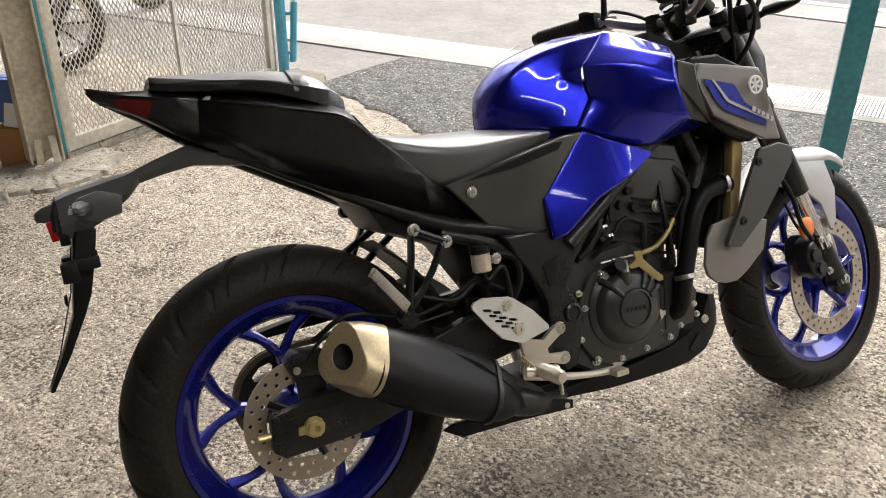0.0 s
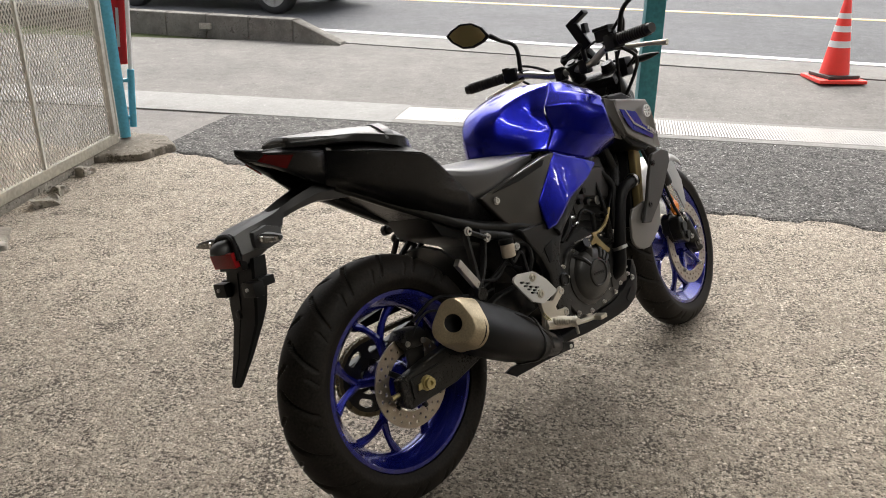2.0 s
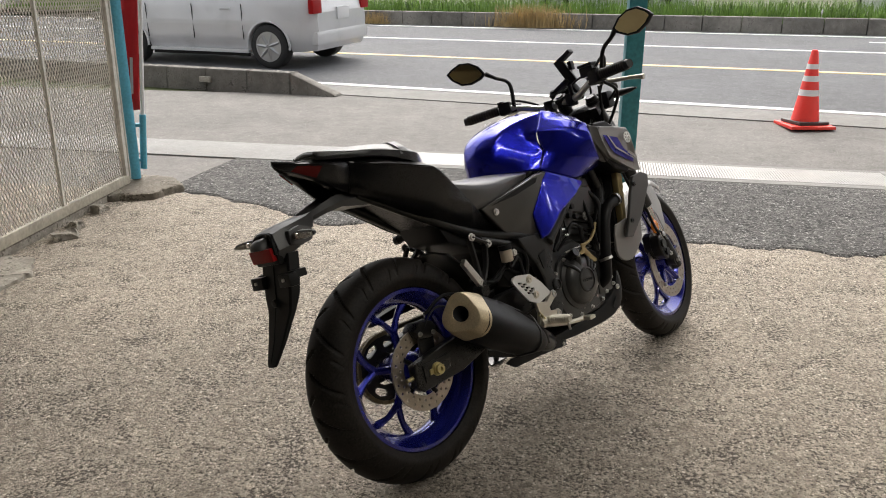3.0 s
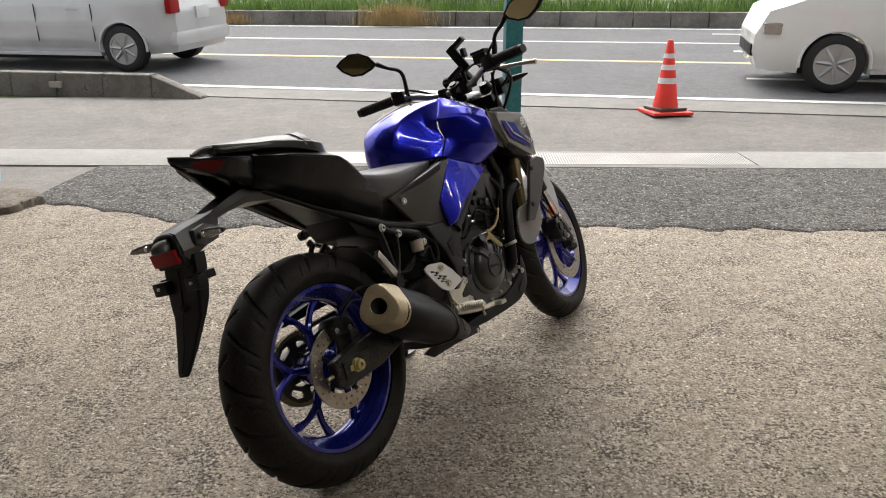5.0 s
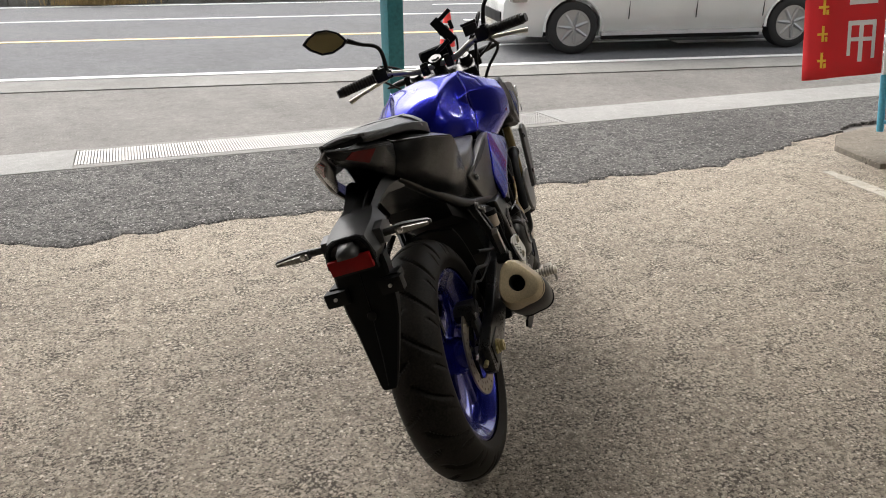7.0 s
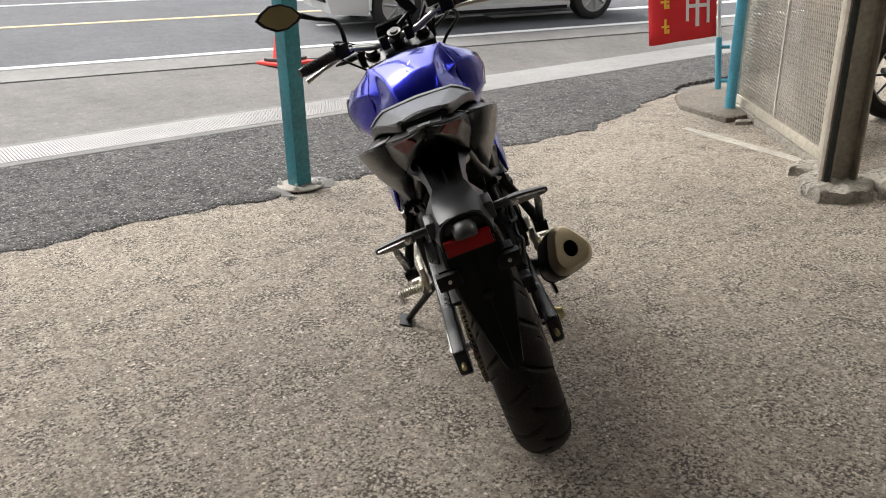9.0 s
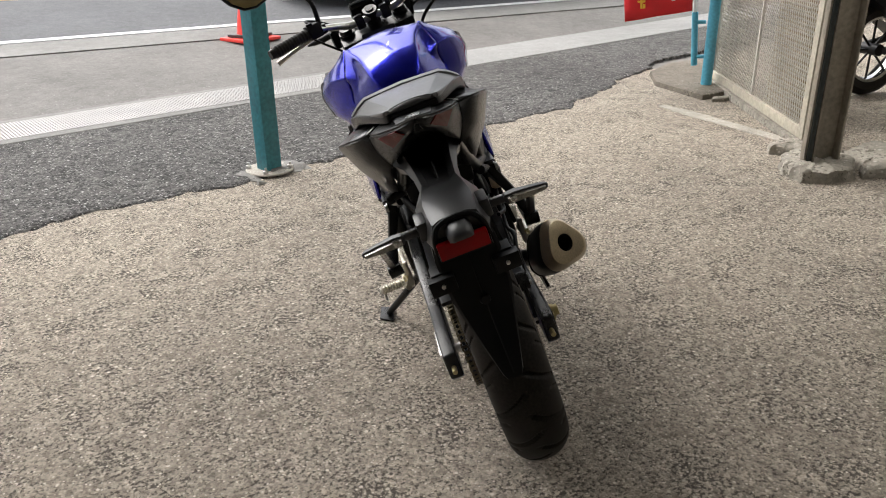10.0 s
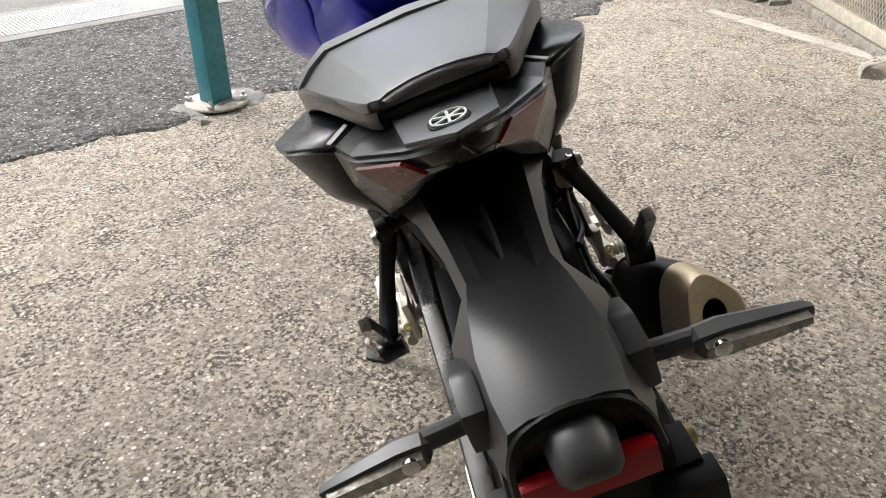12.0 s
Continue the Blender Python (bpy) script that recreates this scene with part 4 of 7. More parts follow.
part("cable_loom", join(tube([(0.6, -0.12, 0.52), (0.62, -0.14, 0.56), (0.66, -0.145, 0.6), (0.72, -0.13, 0.7)], 0.009, 8), tube([(0.58, -0.13, 0.49), (0.605, -0.15, 0.53), (0.64, -0.15, 0.57)], 0.006, 8), tube([(0.62, -0.13, 0.49), (0.66, -0.15, 0.53), (0.7, -0.15, 0.56), (0.78, -0.145, 0.52)], 0.005, 8)), MATTE, bike)



part("breather_hose", tube([(0.61, -0.11, 0.6), (0.63, -0.15, 0.56), (0.6, -0.155, 0.52), (0.575, -0.15, 0.5)], 0.008, 10), MATTE, eng)
part("fuel_hose", tube([(0.83, -0.13, 0.66), (0.86, -0.155, 0.6), (0.84, -0.155, 0.54), (0.83, -0.15, 0.47)], 0.009, 10), MATTE, eng)
part("overflow_hose", tube([(0.8, -0.14, 0.62), (0.79, -0.158, 0.56), (0.8, -0.158, 0.5), (0.81, -0.15, 0.44)], 0.006, 8), MATTE, eng)
for x, z in ((0.741, 0.515), (0.806, 0.495)):
    part("stud", tube([(x - 0.005, -0.15, z - 0.05), (x, -0.15, z + 0.025)], 0.007, 8), BLACKMETAL, eng)
for x, z in ((0.64, 0.55), (0.652, 0.53)):
    part("hose_clip", lathe([(0.0085, -0.003), (0.0105, -0.003), (0.0105, 0.003), (0.0085, 0.003)], (0, 0, 0), 14, True, Matrix.Translation((x, -0.152, z)) @ Matrix.Rotation(radians(60), 4, "X")), STEEL, eng)
for wire in (tube([(0.36, -0.12, 0.5), (0.42, -0.14, 0.47), (0.46, -0.13, 0.52), (0.5, -0.12, 0.56)], 0.006, 8), tube([(0.22, -0.11, 0.5), (0.3, -0.135, 0.475), (0.36, -0.13, 0.5), (0.42, -0.12, 0.45)], 0.005, 8), tube([(0.4, -0.135, 0.545), (0.43, -0.15, 0.53), (0.435, -0.15, 0.49), (0.42, -0.14, 0.45)], 0.008, 8)):
    part("wire", wire, MATTE, bike)

# radiator, hoses, exhaust header
rad = part("radiator", prism([(0.93, 0.45), (0.965, 0.44), (1.015, 0.69), (0.98, 0.7)], -0.15, 0.15, 0.006), BLACKMETAL, bike, "black radiator")
for i in range(14):
    z = 0.46 + i * 0.017
    part("cooling_fin", box((0.977 + (z - 0.46) * 0.2, 0, z), (0.012, 0.28, 0.003)), BLACKMETAL, rad)
for s in (-1, 1):
    part("side_tank", prism([(0.945, 0.47), (0.968, 0.462), (1.008, 0.66), (1.0, 0.69), (0.98, 0.692)], s * 0.152, s * 0.178, 0.009, 4), GOLD, rad, "gold-tinted radiator side tank")
part("coolant_hose", tube([(0.965, -0.168, 0.59), (0.935, -0.168, 0.588), (0.895, -0.168, 0.577), (0.868, -0.166, 0.545), (0.847, -0.165, 0.488), (0.824, -0.162, 0.403), (0.815, -0.156, 0.352), (0.81, -0.13, 0.33)], 0.0185, 14), MATTE, bike, "thick black coolant hose")
for c, a, ax in (((0.948, -0.167, 0.592), 90, "Z"), ((0.827, -0.1625, 0.412), 78, "X")):
    part("hose_clamp", lathe([(0.0205, -0.005), (0.023, -0.005), (0.023, 0.005), (0.0205, 0.005)], (0, 0, 0), 24, True, Matrix.Translation(c) @ Matrix.Rotation(radians(a), 4, ax)), STEEL, bike)
for s in (-1, 1):
    part("header_pipe", tube([(0.86, s * 0.05, 0.58), (0.93, s * 0.05, 0.54), (0.93, s * 0.05, 0.4), (0.88, s * 0.05, 0.27), (0.75, s * 0.04, 0.22), (0.55, -0.04, 0.215)], 0.019, 12), BLACKMETAL, bike)
part("horn", lathe([(0.04, -0.1), (0.045, -0.09), (0.03, -0.075), (0.0005, -0.075)], (0.91, 0, 0.68), 24), MATTE, bike)

# belly pan
part("belly_pan", loft([[(x, y * w, z) for y, z in ((-0.97, zt), (-1.0, zt - 0.4 * (zt - zb)), (-0.98, zb + 0.12 * (zt - zb)), (-0.9, zb), (0, zb - 0.004), (0.9, zb), (0.98, zb + 0.12 * (zt - zb)), (1.0, zt - 0.4 * (zt - zb)), (0.97, zt), (0, zt + 0.001))] for x, w, zt, zb in
                   ((0.952, 0.1, 0.335, 0.3), (0.94, 0.125, 0.345, 0.27), (0.915, 0.136, 0.35, 0.245), (0.89, 0.137, 0.302, 0.222), (0.845, 0.136, 0.275, 0.207), (0.79, 0.134, 0.256, 0.203), (0.71, 0.132, 0.246, 0.203), (0.63, 0.13, 0.24, 0.205), (0.526, 0.12, 0.236, 0.212), (0.4, 0.1, 0.234, 0.214))]), MATTE, bike, "black belly pan", smooth=30)
part("pan_slot", slab([(0.842, -0.137, 0.245), (0.872, -0.138, 0.272), (0.878, -0.138, 0.262), (0.852, -0.137, 0.232)], -0.002, 0.0), HOLLOW, bike)
part("pan_bolt", bolt((0.893, -0.137, 0.3), 0.007, 0.005), STEEL, bike)

# muffler
m_tip, m_end = Vector((0.045, -0.222, 0.448)), Vector((0.345, -0.196, 0.282))
m_dir = (m_end - m_tip).normalized()
m_side = m_dir.cross(Vector((0, 0, 1))).normalized()
m_up = m_side.cross(m_dir).normalized()


def shield(center, rad, n=40, slant=0.0):
    ring = []
    for i in range(n):
        a = 2 * math.pi * i / n
        r = rad * (1 + 0.12 * max(0.0, min(1.0, (rad - 0.021) / 0.022)) * math.cos(3 * (a - radians(100))) + 0.03 * math.cos(2 * a))
        off = m_side * (r * 0.9 * math.cos(a)) + m_up * (r * 1.06 * math.sin(a))
        ring.append(center + off + m_dir * slant * (math.cos(a) * 0.9 - math.sin(a) * 0.25) * r / 0.06)
    return ring


L_m = (m_end - m_tip).length
body = part("muffler", loft([shield(m_tip + m_dir * d, r) for d, r in ((0.046, 0.056), (0.05, 0.0588), (0.16, 0.063), (0.24, 0.06), (0.3, 0.054), (0.335, 0.044), (0.36, 0.03))]), MATTE, bike, "matt black muffler body")
part("muffler_cap", loft([shield(m_tip + m_dir * d, r, slant=sl) for d, r, sl in ((0.0015, 0.0202, 0.03), (0.0, 0.022, 0.03), (0.0, 0.025, 0.03), (-0.001, 0.046, 0.03), (0.0, 0.0485, 0.03), (0.003, 0.05, 0.029), (0.026, 0.0565, 0.018), (0.058, 0.0605, 0.0), (0.058, 0.054, 0.0))], cap=False), TITAN, body, "brushed titanium-coloured end cap", smooth=24)
part("outlet", loft([shield(m_tip + m_dir * d, r, slant=sl) for d, r, sl in ((0.0, 0.0203, 0.03), (0.012, 0.0195, 0.028), (0.04, 0.019, 0.02), (0.09, 0.0185, 0.0), (0.092, 0.002, 0.0))], cap=False), HOLLOW, body, "sooty outlet hole")
part("muffler_strap", loft([shield(m_tip + m_dir * d, r) for d, r in ((0.288, 0.0565), (0.29, 0.059), (0.298, 0.0585), (0.3, 0.056))]), BLACKMETAL, body)
part("link_pipe", tube([m_end - m_dir * 0.01, (0.42, -0.17, 0.25), (0.52, -0.1, 0.225), (0.6, -0.04, 0.215)], [0.03, 0.026, 0.022, 0.02], 14), BLACKMETAL, bike)
part("heat_shield", slab([(0.212, -0.214, 0.428), (0.249, -0.222, 0.402), (0.286, -0.228, 0.378), (0.364, -0.222, 0.3), (0.374, -0.216, 0.262), (0.342, -0.222, 0.288), (0.277, -0.228, 0.33), (0.228, -0.222, 0.393)], -0.005, 0.002), MATTE, bike, "black heat shield over the exhaust joint")
part("joint_plate", slab([(0.3, -0.2, 0.356), (0.345, -0.19, 0.34), (0.43, -0.175, 0.28), (0.47, -0.168, 0.232), (0.4, -0.175, 0.235), (0.36, -0.19, 0.29)], -0.006, 0.002), BLACKMETAL, bike, "black plate over the exhaust joint")
guard = part("exhaust_guard", slab([(0.222, -0.168, 0.251), (0.249, -0.168, 0.258), (0.371, -0.168, 0.249), (0.385, -0.168, 0.270), (0.505, -0.168, 0.232), (0.503, -0.168, 0.215), (0.373, -0.168, 0.225), (0.258, -0.168, 0.228)], -0.008, 0.002), MATTE, bike, "black guard under the muffler")
part("guard_bolt", bolt((0.49, -0.176, 0.224), 0.0045, 0.003), STEEL, guard)

# foot controls on both sides
for s in (-1, 1):
    yoke = [(0.4, 0.386), (0.43, 0.374), (0.452, 0.368), (0.484, 0.389), (0.496, 0.391), (0.503, 0.381), (0.492, 0.369), (0.46, 0.349), (0.462, 0.337), (0.493, 0.332), (0.504, 0.325), (0.502, 0.312), (0.49, 0.31), (0.462, 0.319), (0.436, 0.31), (0.412, 0.3), (0.398, 0.313), (0.408, 0.345)]
    hang = part("footrest_hanger", join(prism(yoke, s * 0.168, s * 0.18, 0.003), tube([(0.408, s * 0.176, 0.318), (0.44, s * 0.19, 0.312), (0.47, s * 0.188, 0.306)], [0.013, 0.012, 0.01], 10)), ALU, bike, "cast aluminium footrest hanger")
    part("return_spring", tube([(0.4 + 0.0007 * i, s * (0.184 + 0.006 * math.cos(i * 1.05)), 0.345 - 0.0009 * i + 0.006 * math.sin(i * 1.05)) for i in range(48)], 0.0014, 5, 2), BRASS, hang, "brassy coil spring")
    for x, z in ((0.494, 0.381), (0.497, 0.321)):
        part("hanger_bolt", bolt((x, s * 0.174, z), 0.01, 0.008, s), STEEL, hang)
    out = [(0.306, 0.469), (0.312, 0.475), (0.331, 0.4785), (0.384, 0.47), (0.392, 0.466), (0.43, 0.435), (0.461, 0.398), (0.461, 0.391), (0.405, 0.3775), (0.396, 0.3785), (0.36, 0.395), (0.33, 0.43), (0.306, 0.463)]
    loops = [out]
    for r in range(4):
        for c in range(2 if r in (0, 3) else 3):
            x0 = 0.328 + c * 0.02 + r * 0.011
            z0 = 0.459 - c * 0.008 - r * 0.0125
            loops.append([(x0 - 0.001, z0), (x0 + 0.0145, z0 - 0.0035), (x0 + 0.0165, z0 - 0.007), (x0 + 0.0155, z0 - 0.0095), (x0 + 0.0005, z0 - 0.006), (x0 - 0.0015, z0 - 0.003)])
    heel = part("heel_plate", perforated(loops, s * 0.186, s * 0.006), PALE, bike, "pale perforated heel guard")
    for x, z in ((0.378, 0.456), (0.395, 0.405)):
        part("heel_bolt", bolt((x, s * 0.192, z), 0.009, 0.006, s), ALU, heel)
    peg = part("footpeg", lathe([(0.009, s * 0.178)] + [q for i in range(8) for q in ((0.0115, s * (0.2 + 0.008 * i)), (0.0145, s * (0.203 + 0.008 * i)), (0.0115, s * (0.206 + 0.008 * i)))] + [(0.009, s * 0.268)], (0.43, 0, 0.318), 16), ALU, bike, "ribbed aluminium rider footpeg")
    part("peg_feeler", tube([(0.43, s * 0.258, 0.312), (0.43, s * 0.26, 0.285)], 0.004, 8), STEEL, peg)
    lever = tube([(0.4, s * 0.185, 0.312), (0.46, s * 0.195, 0.296), (0.53, s * 0.198, 0.282), (0.6, s * 0.2, 0.275)], [0.01, 0.008, 0.007, 0.008], 8)
    part("foot_lever", join(lever, box((0.592, s * 0.215, 0.276), (0.03, 0.03, 0.012), 0.004)), ALU, bike, "bare metal foot lever")
    stay = part("pillion_bracket", join(tube([(0.235, s * 0.13, 0.62), (0.215, s * 0.155, 0.56), (0.185, s * 0.185, 0.487)], [0.011, 0.011, 0.014], 8, flat=0.5), tube([(0.296, s * 0.13, 0.588), (0.24, s * 0.165, 0.53), (0.185, s * 0.185, 0.485)], [0.011, 0.01, 0.014], 8, flat=0.5), tube([(0.185, s * 0.165, 0.477), (0.182, s * 0.2, 0.474)], 0.016, 14)), BLACKMETAL, bike, "black pillion footrest bracket")
    part("cross_bar", tube([(0.235, s * 0.14, 0.62), (0.296, s * 0.14, 0.588)], 0.011, 8, flat=0.6), BLACKMETAL, stay)
    for x, z in ((0.235, 0.62), (0.296, 0.588)):
        part("bracket_bolt", bolt((x, s * 0.142, z), 0.009, 0.008, s), STEEL, stay)
    fold = part("pillion_peg", slab([(0.192, s * 0.193, 0.5), (0.178, s * 0.193, 0.485), (0.122, s * 0.2, 0.562), (0.134, s * 0.2, 0.576)], 0.016 if s < 0 else -0.016, 0.003), STEEL, bike, "folded steel pillion footrest")
part("brake_reservoir", lathe([(0.016, -0.018), (0.0185, -0.016), (0.0185, 0.016), (0.016, 0.018), (0.0005, 0.018)], (0, 0, 0), 24, False, Matrix.Translation((0.36, -0.145, 0.536)) @ Matrix.Rotation(radians(90), 4, "X")), SERUM, bike, "translucent pale brake fluid reservoir")
part("reservoir_cap", lathe([(0.02, -0.007), (0.02, 0.007), (0.0005, 0.007)], (0, 0, 0), 24, False, Matrix.Translation((0.36, -0.145, 0.561)) @ Matrix.Rotation(radians(90), 4, "X")), MATTE, bike)
part("reservoir_bracket", join(prism([(0.378, 0.53), (0.4, 0.53), (0.4, 0.545), (0.378, 0.545)], -0.15, -0.146, 0.001), bolt((0.39, -0.15, 0.538), 0.008, 0.006)), STEEL, bike)
part("reservoir_hose", tube([(0.36, -0.145, 0.518), (0.37, -0.145, 0.5), (0.4, -0.15, 0.52), (0.41, -0.15, 0.47), (0.405, -0.16, 0.38)], 0.006, 8), MATTE, bike)
part("side_stand", join(tube([(0.56, 0.14, 0.27), (0.6, 0.2, 0.21), (0.68, 0.3, 0.112)], [0.014, 0.012, 0.011], 10), slab([(0.64, 0.295, 0.096), (0.72, 0.285, 0.1), (0.73, 0.325, 0.113), (0.66, 0.335, 0.112)], 0.006, 0.002)), BLACKMETAL, bike, "black side stand resting on the ground")

# ---- tank and panels ----
TANK = {
    "c0": (0.471, 0, 0.775), "c1": (0.471, 0, 0.818), "c2": (0.481, 0, 0.852), "c3": (0.505, 0, 0.887), "c4": (0.55, 0, 0.92), "c5": (0.64, 0, 0.947), "c6": (0.716, 0, 0.957), "c7": (0.8, 0, 0.95), "c8": (0.9, 0, 0.91),
    "d0": (0.475, 0.028, 0.775), "d1": (0.476, 0.030, 0.816), "d2": (0.487, 0.048, 0.842), "d3": (0.515, 0.070, 0.874), "d4": (0.556, 0.074, 0.905), "d5": (0.642, 0.090, 0.926), "d6": (0.716, 0.115, 0.938), "d7": (0.8, 0.110, 0.918), "d8": (0.89, 0.095, 0.885),
    "a1": (0.475, 0.030, 0.804), "a2": (0.485, 0.056, 0.822), "a3": (0.521, 0.079, 0.842), "a4": (0.572, 0.094, 0.857), "a5": (0.612, 0.106, 0.864), "a6": (0.640, 0.139, 0.875),
    "m1": (0.475, 0.030, 0.796), "m2": (0.486, 0.059, 0.808), "m3": (0.523, 0.083, 0.82), "m4": (0.574, 0.103, 0.83), "m5": (0.618, 0.114, 0.842), "m6": (0.643, 0.129, 0.845),
    "b1": (0.475, 0.030, 0.786), "b2": (0.487, 0.060, 0.793), "b3": (0.525, 0.084, 0.795), "b4": (0.573, 0.109, 0.802), "b5": (0.620, 0.128, 0.812), "b6": (0.650, 0.140, 0.810),
    "g2": (0.488, 0.058, 0.772), "g3": (0.527, 0.081, 0.768), "g4": (0.568, 0.107, 0.761), "g5": (0.592, 0.126, 0.757), "g6": (0.612, 0.138, 0.754),
}
COVER_SIDE = {
    "t0": (0.7185, 0.1155, 0.939), "t1": (0.752, 0.124, 0.932), "t2": (0.79, 0.134, 0.917), "t3": (0.852, 0.15, 0.892),
    "o0": (0.682, 0.1275, 0.909), "o1": (0.722, 0.158, 0.902), "o2": (0.768, 0.184, 0.886), "o3": (0.815, 0.208, 0.866),
    "u0": (0.6425, 0.1395, 0.8755), "u1": (0.692, 0.176, 0.872), "u2": (0.745, 0.206, 0.858), "u3": (0.799, 0.226, 0.832),
    "v0": (0.646, 0.134, 0.846), "v1": (0.694, 0.177, 0.83), "v2": (0.75, 0.214, 0.81), "v3": (0.797, 0.231, 0.8),
    "l0": (0.6525, 0.1405, 0.81), "l1": (0.7, 0.184, 0.782), "l2": (0.76, 0.216, 0.758), "l3": (0.834, 0.218, 0.746),
    "e0": (0.6145, 0.1385, 0.754), "e1": (0.678, 0.156, 0.724), "e2": (0.744, 0.167, 0.691), "e3": (0.919, 0.166, 0.722), "e4": (0.826, 0.17, 0.706),
}


def wing_skin(s):
    """The bowed lower side panel between its upper and its lower edge."""
    upper = ((0, 0.501, 0.63), (0.42, 0.603, 0.748), (1, 0.75, 0.687))
    lower = ((0, 0.507, 0.552), (0.12, 0.537, 0.558), (0.45, 0.612, 0.615), (0.8, 0.7, 0.652), (1, 0.752, 0.683))
    at = lambda line, u, k: float(np.interp(u, [p[0] for p in line], [p[k] for p in line]))
    rows = []
    for u in steps(0, 1, 40):
        row = []
        for v in steps(0, 1, 16):
            x = at(upper, u, 1) * (1 - v) + at(lower, u, 1) * v
            z = at(upper, u, 2) * (1 - v) + at(lower, u, 2) * v
            y = 0.156 + 0.25 * (x - 0.5) - 0.5 * (x - 0.5) ** 2 - 0.15 * (z - 0.65) - 0.35 * (z - 0.65) ** 2
            row.append((x, s * y, z))
        rows.append(row)
    return loft(rows, False, False)


tank_faces = [("c%d" % i, "c%d" % (i + 1), "d%d" % (i + 1), "d%d" % i) for i in range(8)]
tank_faces += [(p + str(i), p + str(i + 1), q + str(i + 1), q + str(i)) for p, q in ("da", "am", "mb") for i in range(1 if p != "d" else 1, 6)]
tank_faces += [("d0", "b1", "b2", "g2")] + [("b%d" % i, "b%d" % (i + 1), "g%d" % (i + 1), "g%d" % i) for i in range(2, 6)]
tank = sculpt("fuel_tank", TANK, tank_faces, [(["d%d" % i for i in range(9)], 0.9), (("a4", "a5", "a6"), 0.8), (("a5", "m5", "b6"), 0.7), (("b5", "b6"), 0.7), (("d6", "a6", "m6", "b6", "g6"), 1.0), (("d0", "g2", "g3", "g4", "g5", "g6"), 1.0), (("c0", "d0"), 1.0)], BLUE, bike, "glossy metallic blue fuel tank", 3, 0.004, True)
for s in (-1, 1):
    side = {k: (p[0], s * p[1], p[2]) for k, p in COVER_SIDE.items()}
    strips = [(p + str(i), p + str(i + 1), q + str(i + 1), q + str(i)) for p, q in ("to", "ou", "uv", "vl") for i in range(3)]
    strips += [("l0", "l1", "e1", "e0"), ("l1", "l2", "e2", "e1"), ("l2", "l3", "e4", "e2"), ("l3", "e3", "e4")]
    sculpt("tank_cover", side, strips, [(("t0", "t1", "t2", "t3"), 0.9), (("o0", "o1", "o2", "o3"), 0.8), (("u0", "u1", "u2", "u3"), 0.85), (("l0", "l1", "l2", "l3"), 0.88), (("e0", "e1", "e2", "e4", "e3"), 1.0), (("t3", "o3", "u3", "v3", "l3", "e3"), 1.0), (("t0", "o0", "u0", "v0", "l0", "e0"), 1.0)], BLUE, bike, "glossy blue tank side cover", 3, 0.005)
    # lower side wing
    thicken(part("side_wing", wing_skin(s), BLUE, bike, "glossy blue lower side panel", smooth=40), 0.012, 0)
    part("tank_trim", slab([(0.817, s * 0.202, 0.862), (0.85, s * 0.214, 0.85), (0.846, s * 0.22, 0.806), (0.88, s * 0.208, 0.742), (0.93, s * 0.17, 0.722), (0.838, s * 0.198, 0.745), (0.803, s * 0.214, 0.815)], 0.016 if s > 0 else -0.016, 0.004), GREYDARK, bike, "dark grey trim between tank and intake")
    wing = part("intake_cover", slab([(0.858, s * 0.206, 0.849), (0.935, s * 0.21, 0.838), (1.018, s * 0.205, 0.826), (1.034, s * 0.209, 0.8), (1.042, s * 0.206, 0.757), (1.094, s * 0.182, 0.668), (1.04, s * 0.192, 0.674), (0.95, s * 0.2, 0.712), (0.886, s * 0.206, 0.742), (0.857, s * 0.211, 0.79), (0.844, s * 0.21, 0.823)], 0.02 if s > 0 else -0.02, 0.0095, 4), GREY, bike, "warm grey intake cover with blue stripes")
    part("stripe", slab([(0.858, s * 0.2325, 0.816), (0.937, s * 0.2335, 0.797), (0.966, s * 0.2315, 0.757), (1.058, s * 0.212, 0.711), (1.066, s * 0.209, 0.692), (0.912, s * 0.2295, 0.747), (0.889, s * 0.231, 0.768)], 0.0012 if s > 0 else -0.0012, 0), DECALBLUE, wing)
    part("stripe", slab([(0.878, s * 0.2345, 0.812), (0.885, s * 0.2345, 0.81), (0.92, s * 0.2345, 0.767), (1.06, s * 0.214, 0.71), (1.06, s * 0.214, 0.7055), (0.914, s * 0.2345, 0.763)], 0.0014 if s > 0 else -0.0014, 0), DECAL, wing)
    part("lettering", join(*[box((0.982 + 0.0145 * i, s * (0.2388 - 0.0024 * i), 0.741 - 0.0064 * i), (0.0105, 0.002, 0.01), 0.0, Matrix.Rotation(radians(24), 4, "Y") @ Matrix.Rotation(radians(-11 * s), 4, "Z")) for i in range(5)]), DECAL, wing)
    part("emblem", join(lathe([(0.015, s * 0.2350), (0.019, s * 0.2350), (0.019, s * 0.2385), (0.015, s * 0.2385)], (0.994, 0, 0.79), 32, True), *[box((0.994, s * 0.2365, 0.79), (0.03, 0.003, 0.004), 0, Matrix.Rotation(radians(a), 4, "Y")) for a in (90, 30, -30)]), WHITE, wing, "round white emblem")
    part("intake_duct", prism([(0.85, 0.862), (0.93, 0.862), (1.0, 0.83), (1.02, 0.78), (1.05, 0.69), (1.0, 0.672), (0.93, 0.7), (0.885, 0.735), (0.86, 0.78)], s * 0.11, s * 0.207, 0.012, 3), MATTE, bike, "black intake duct behind the grey cover")
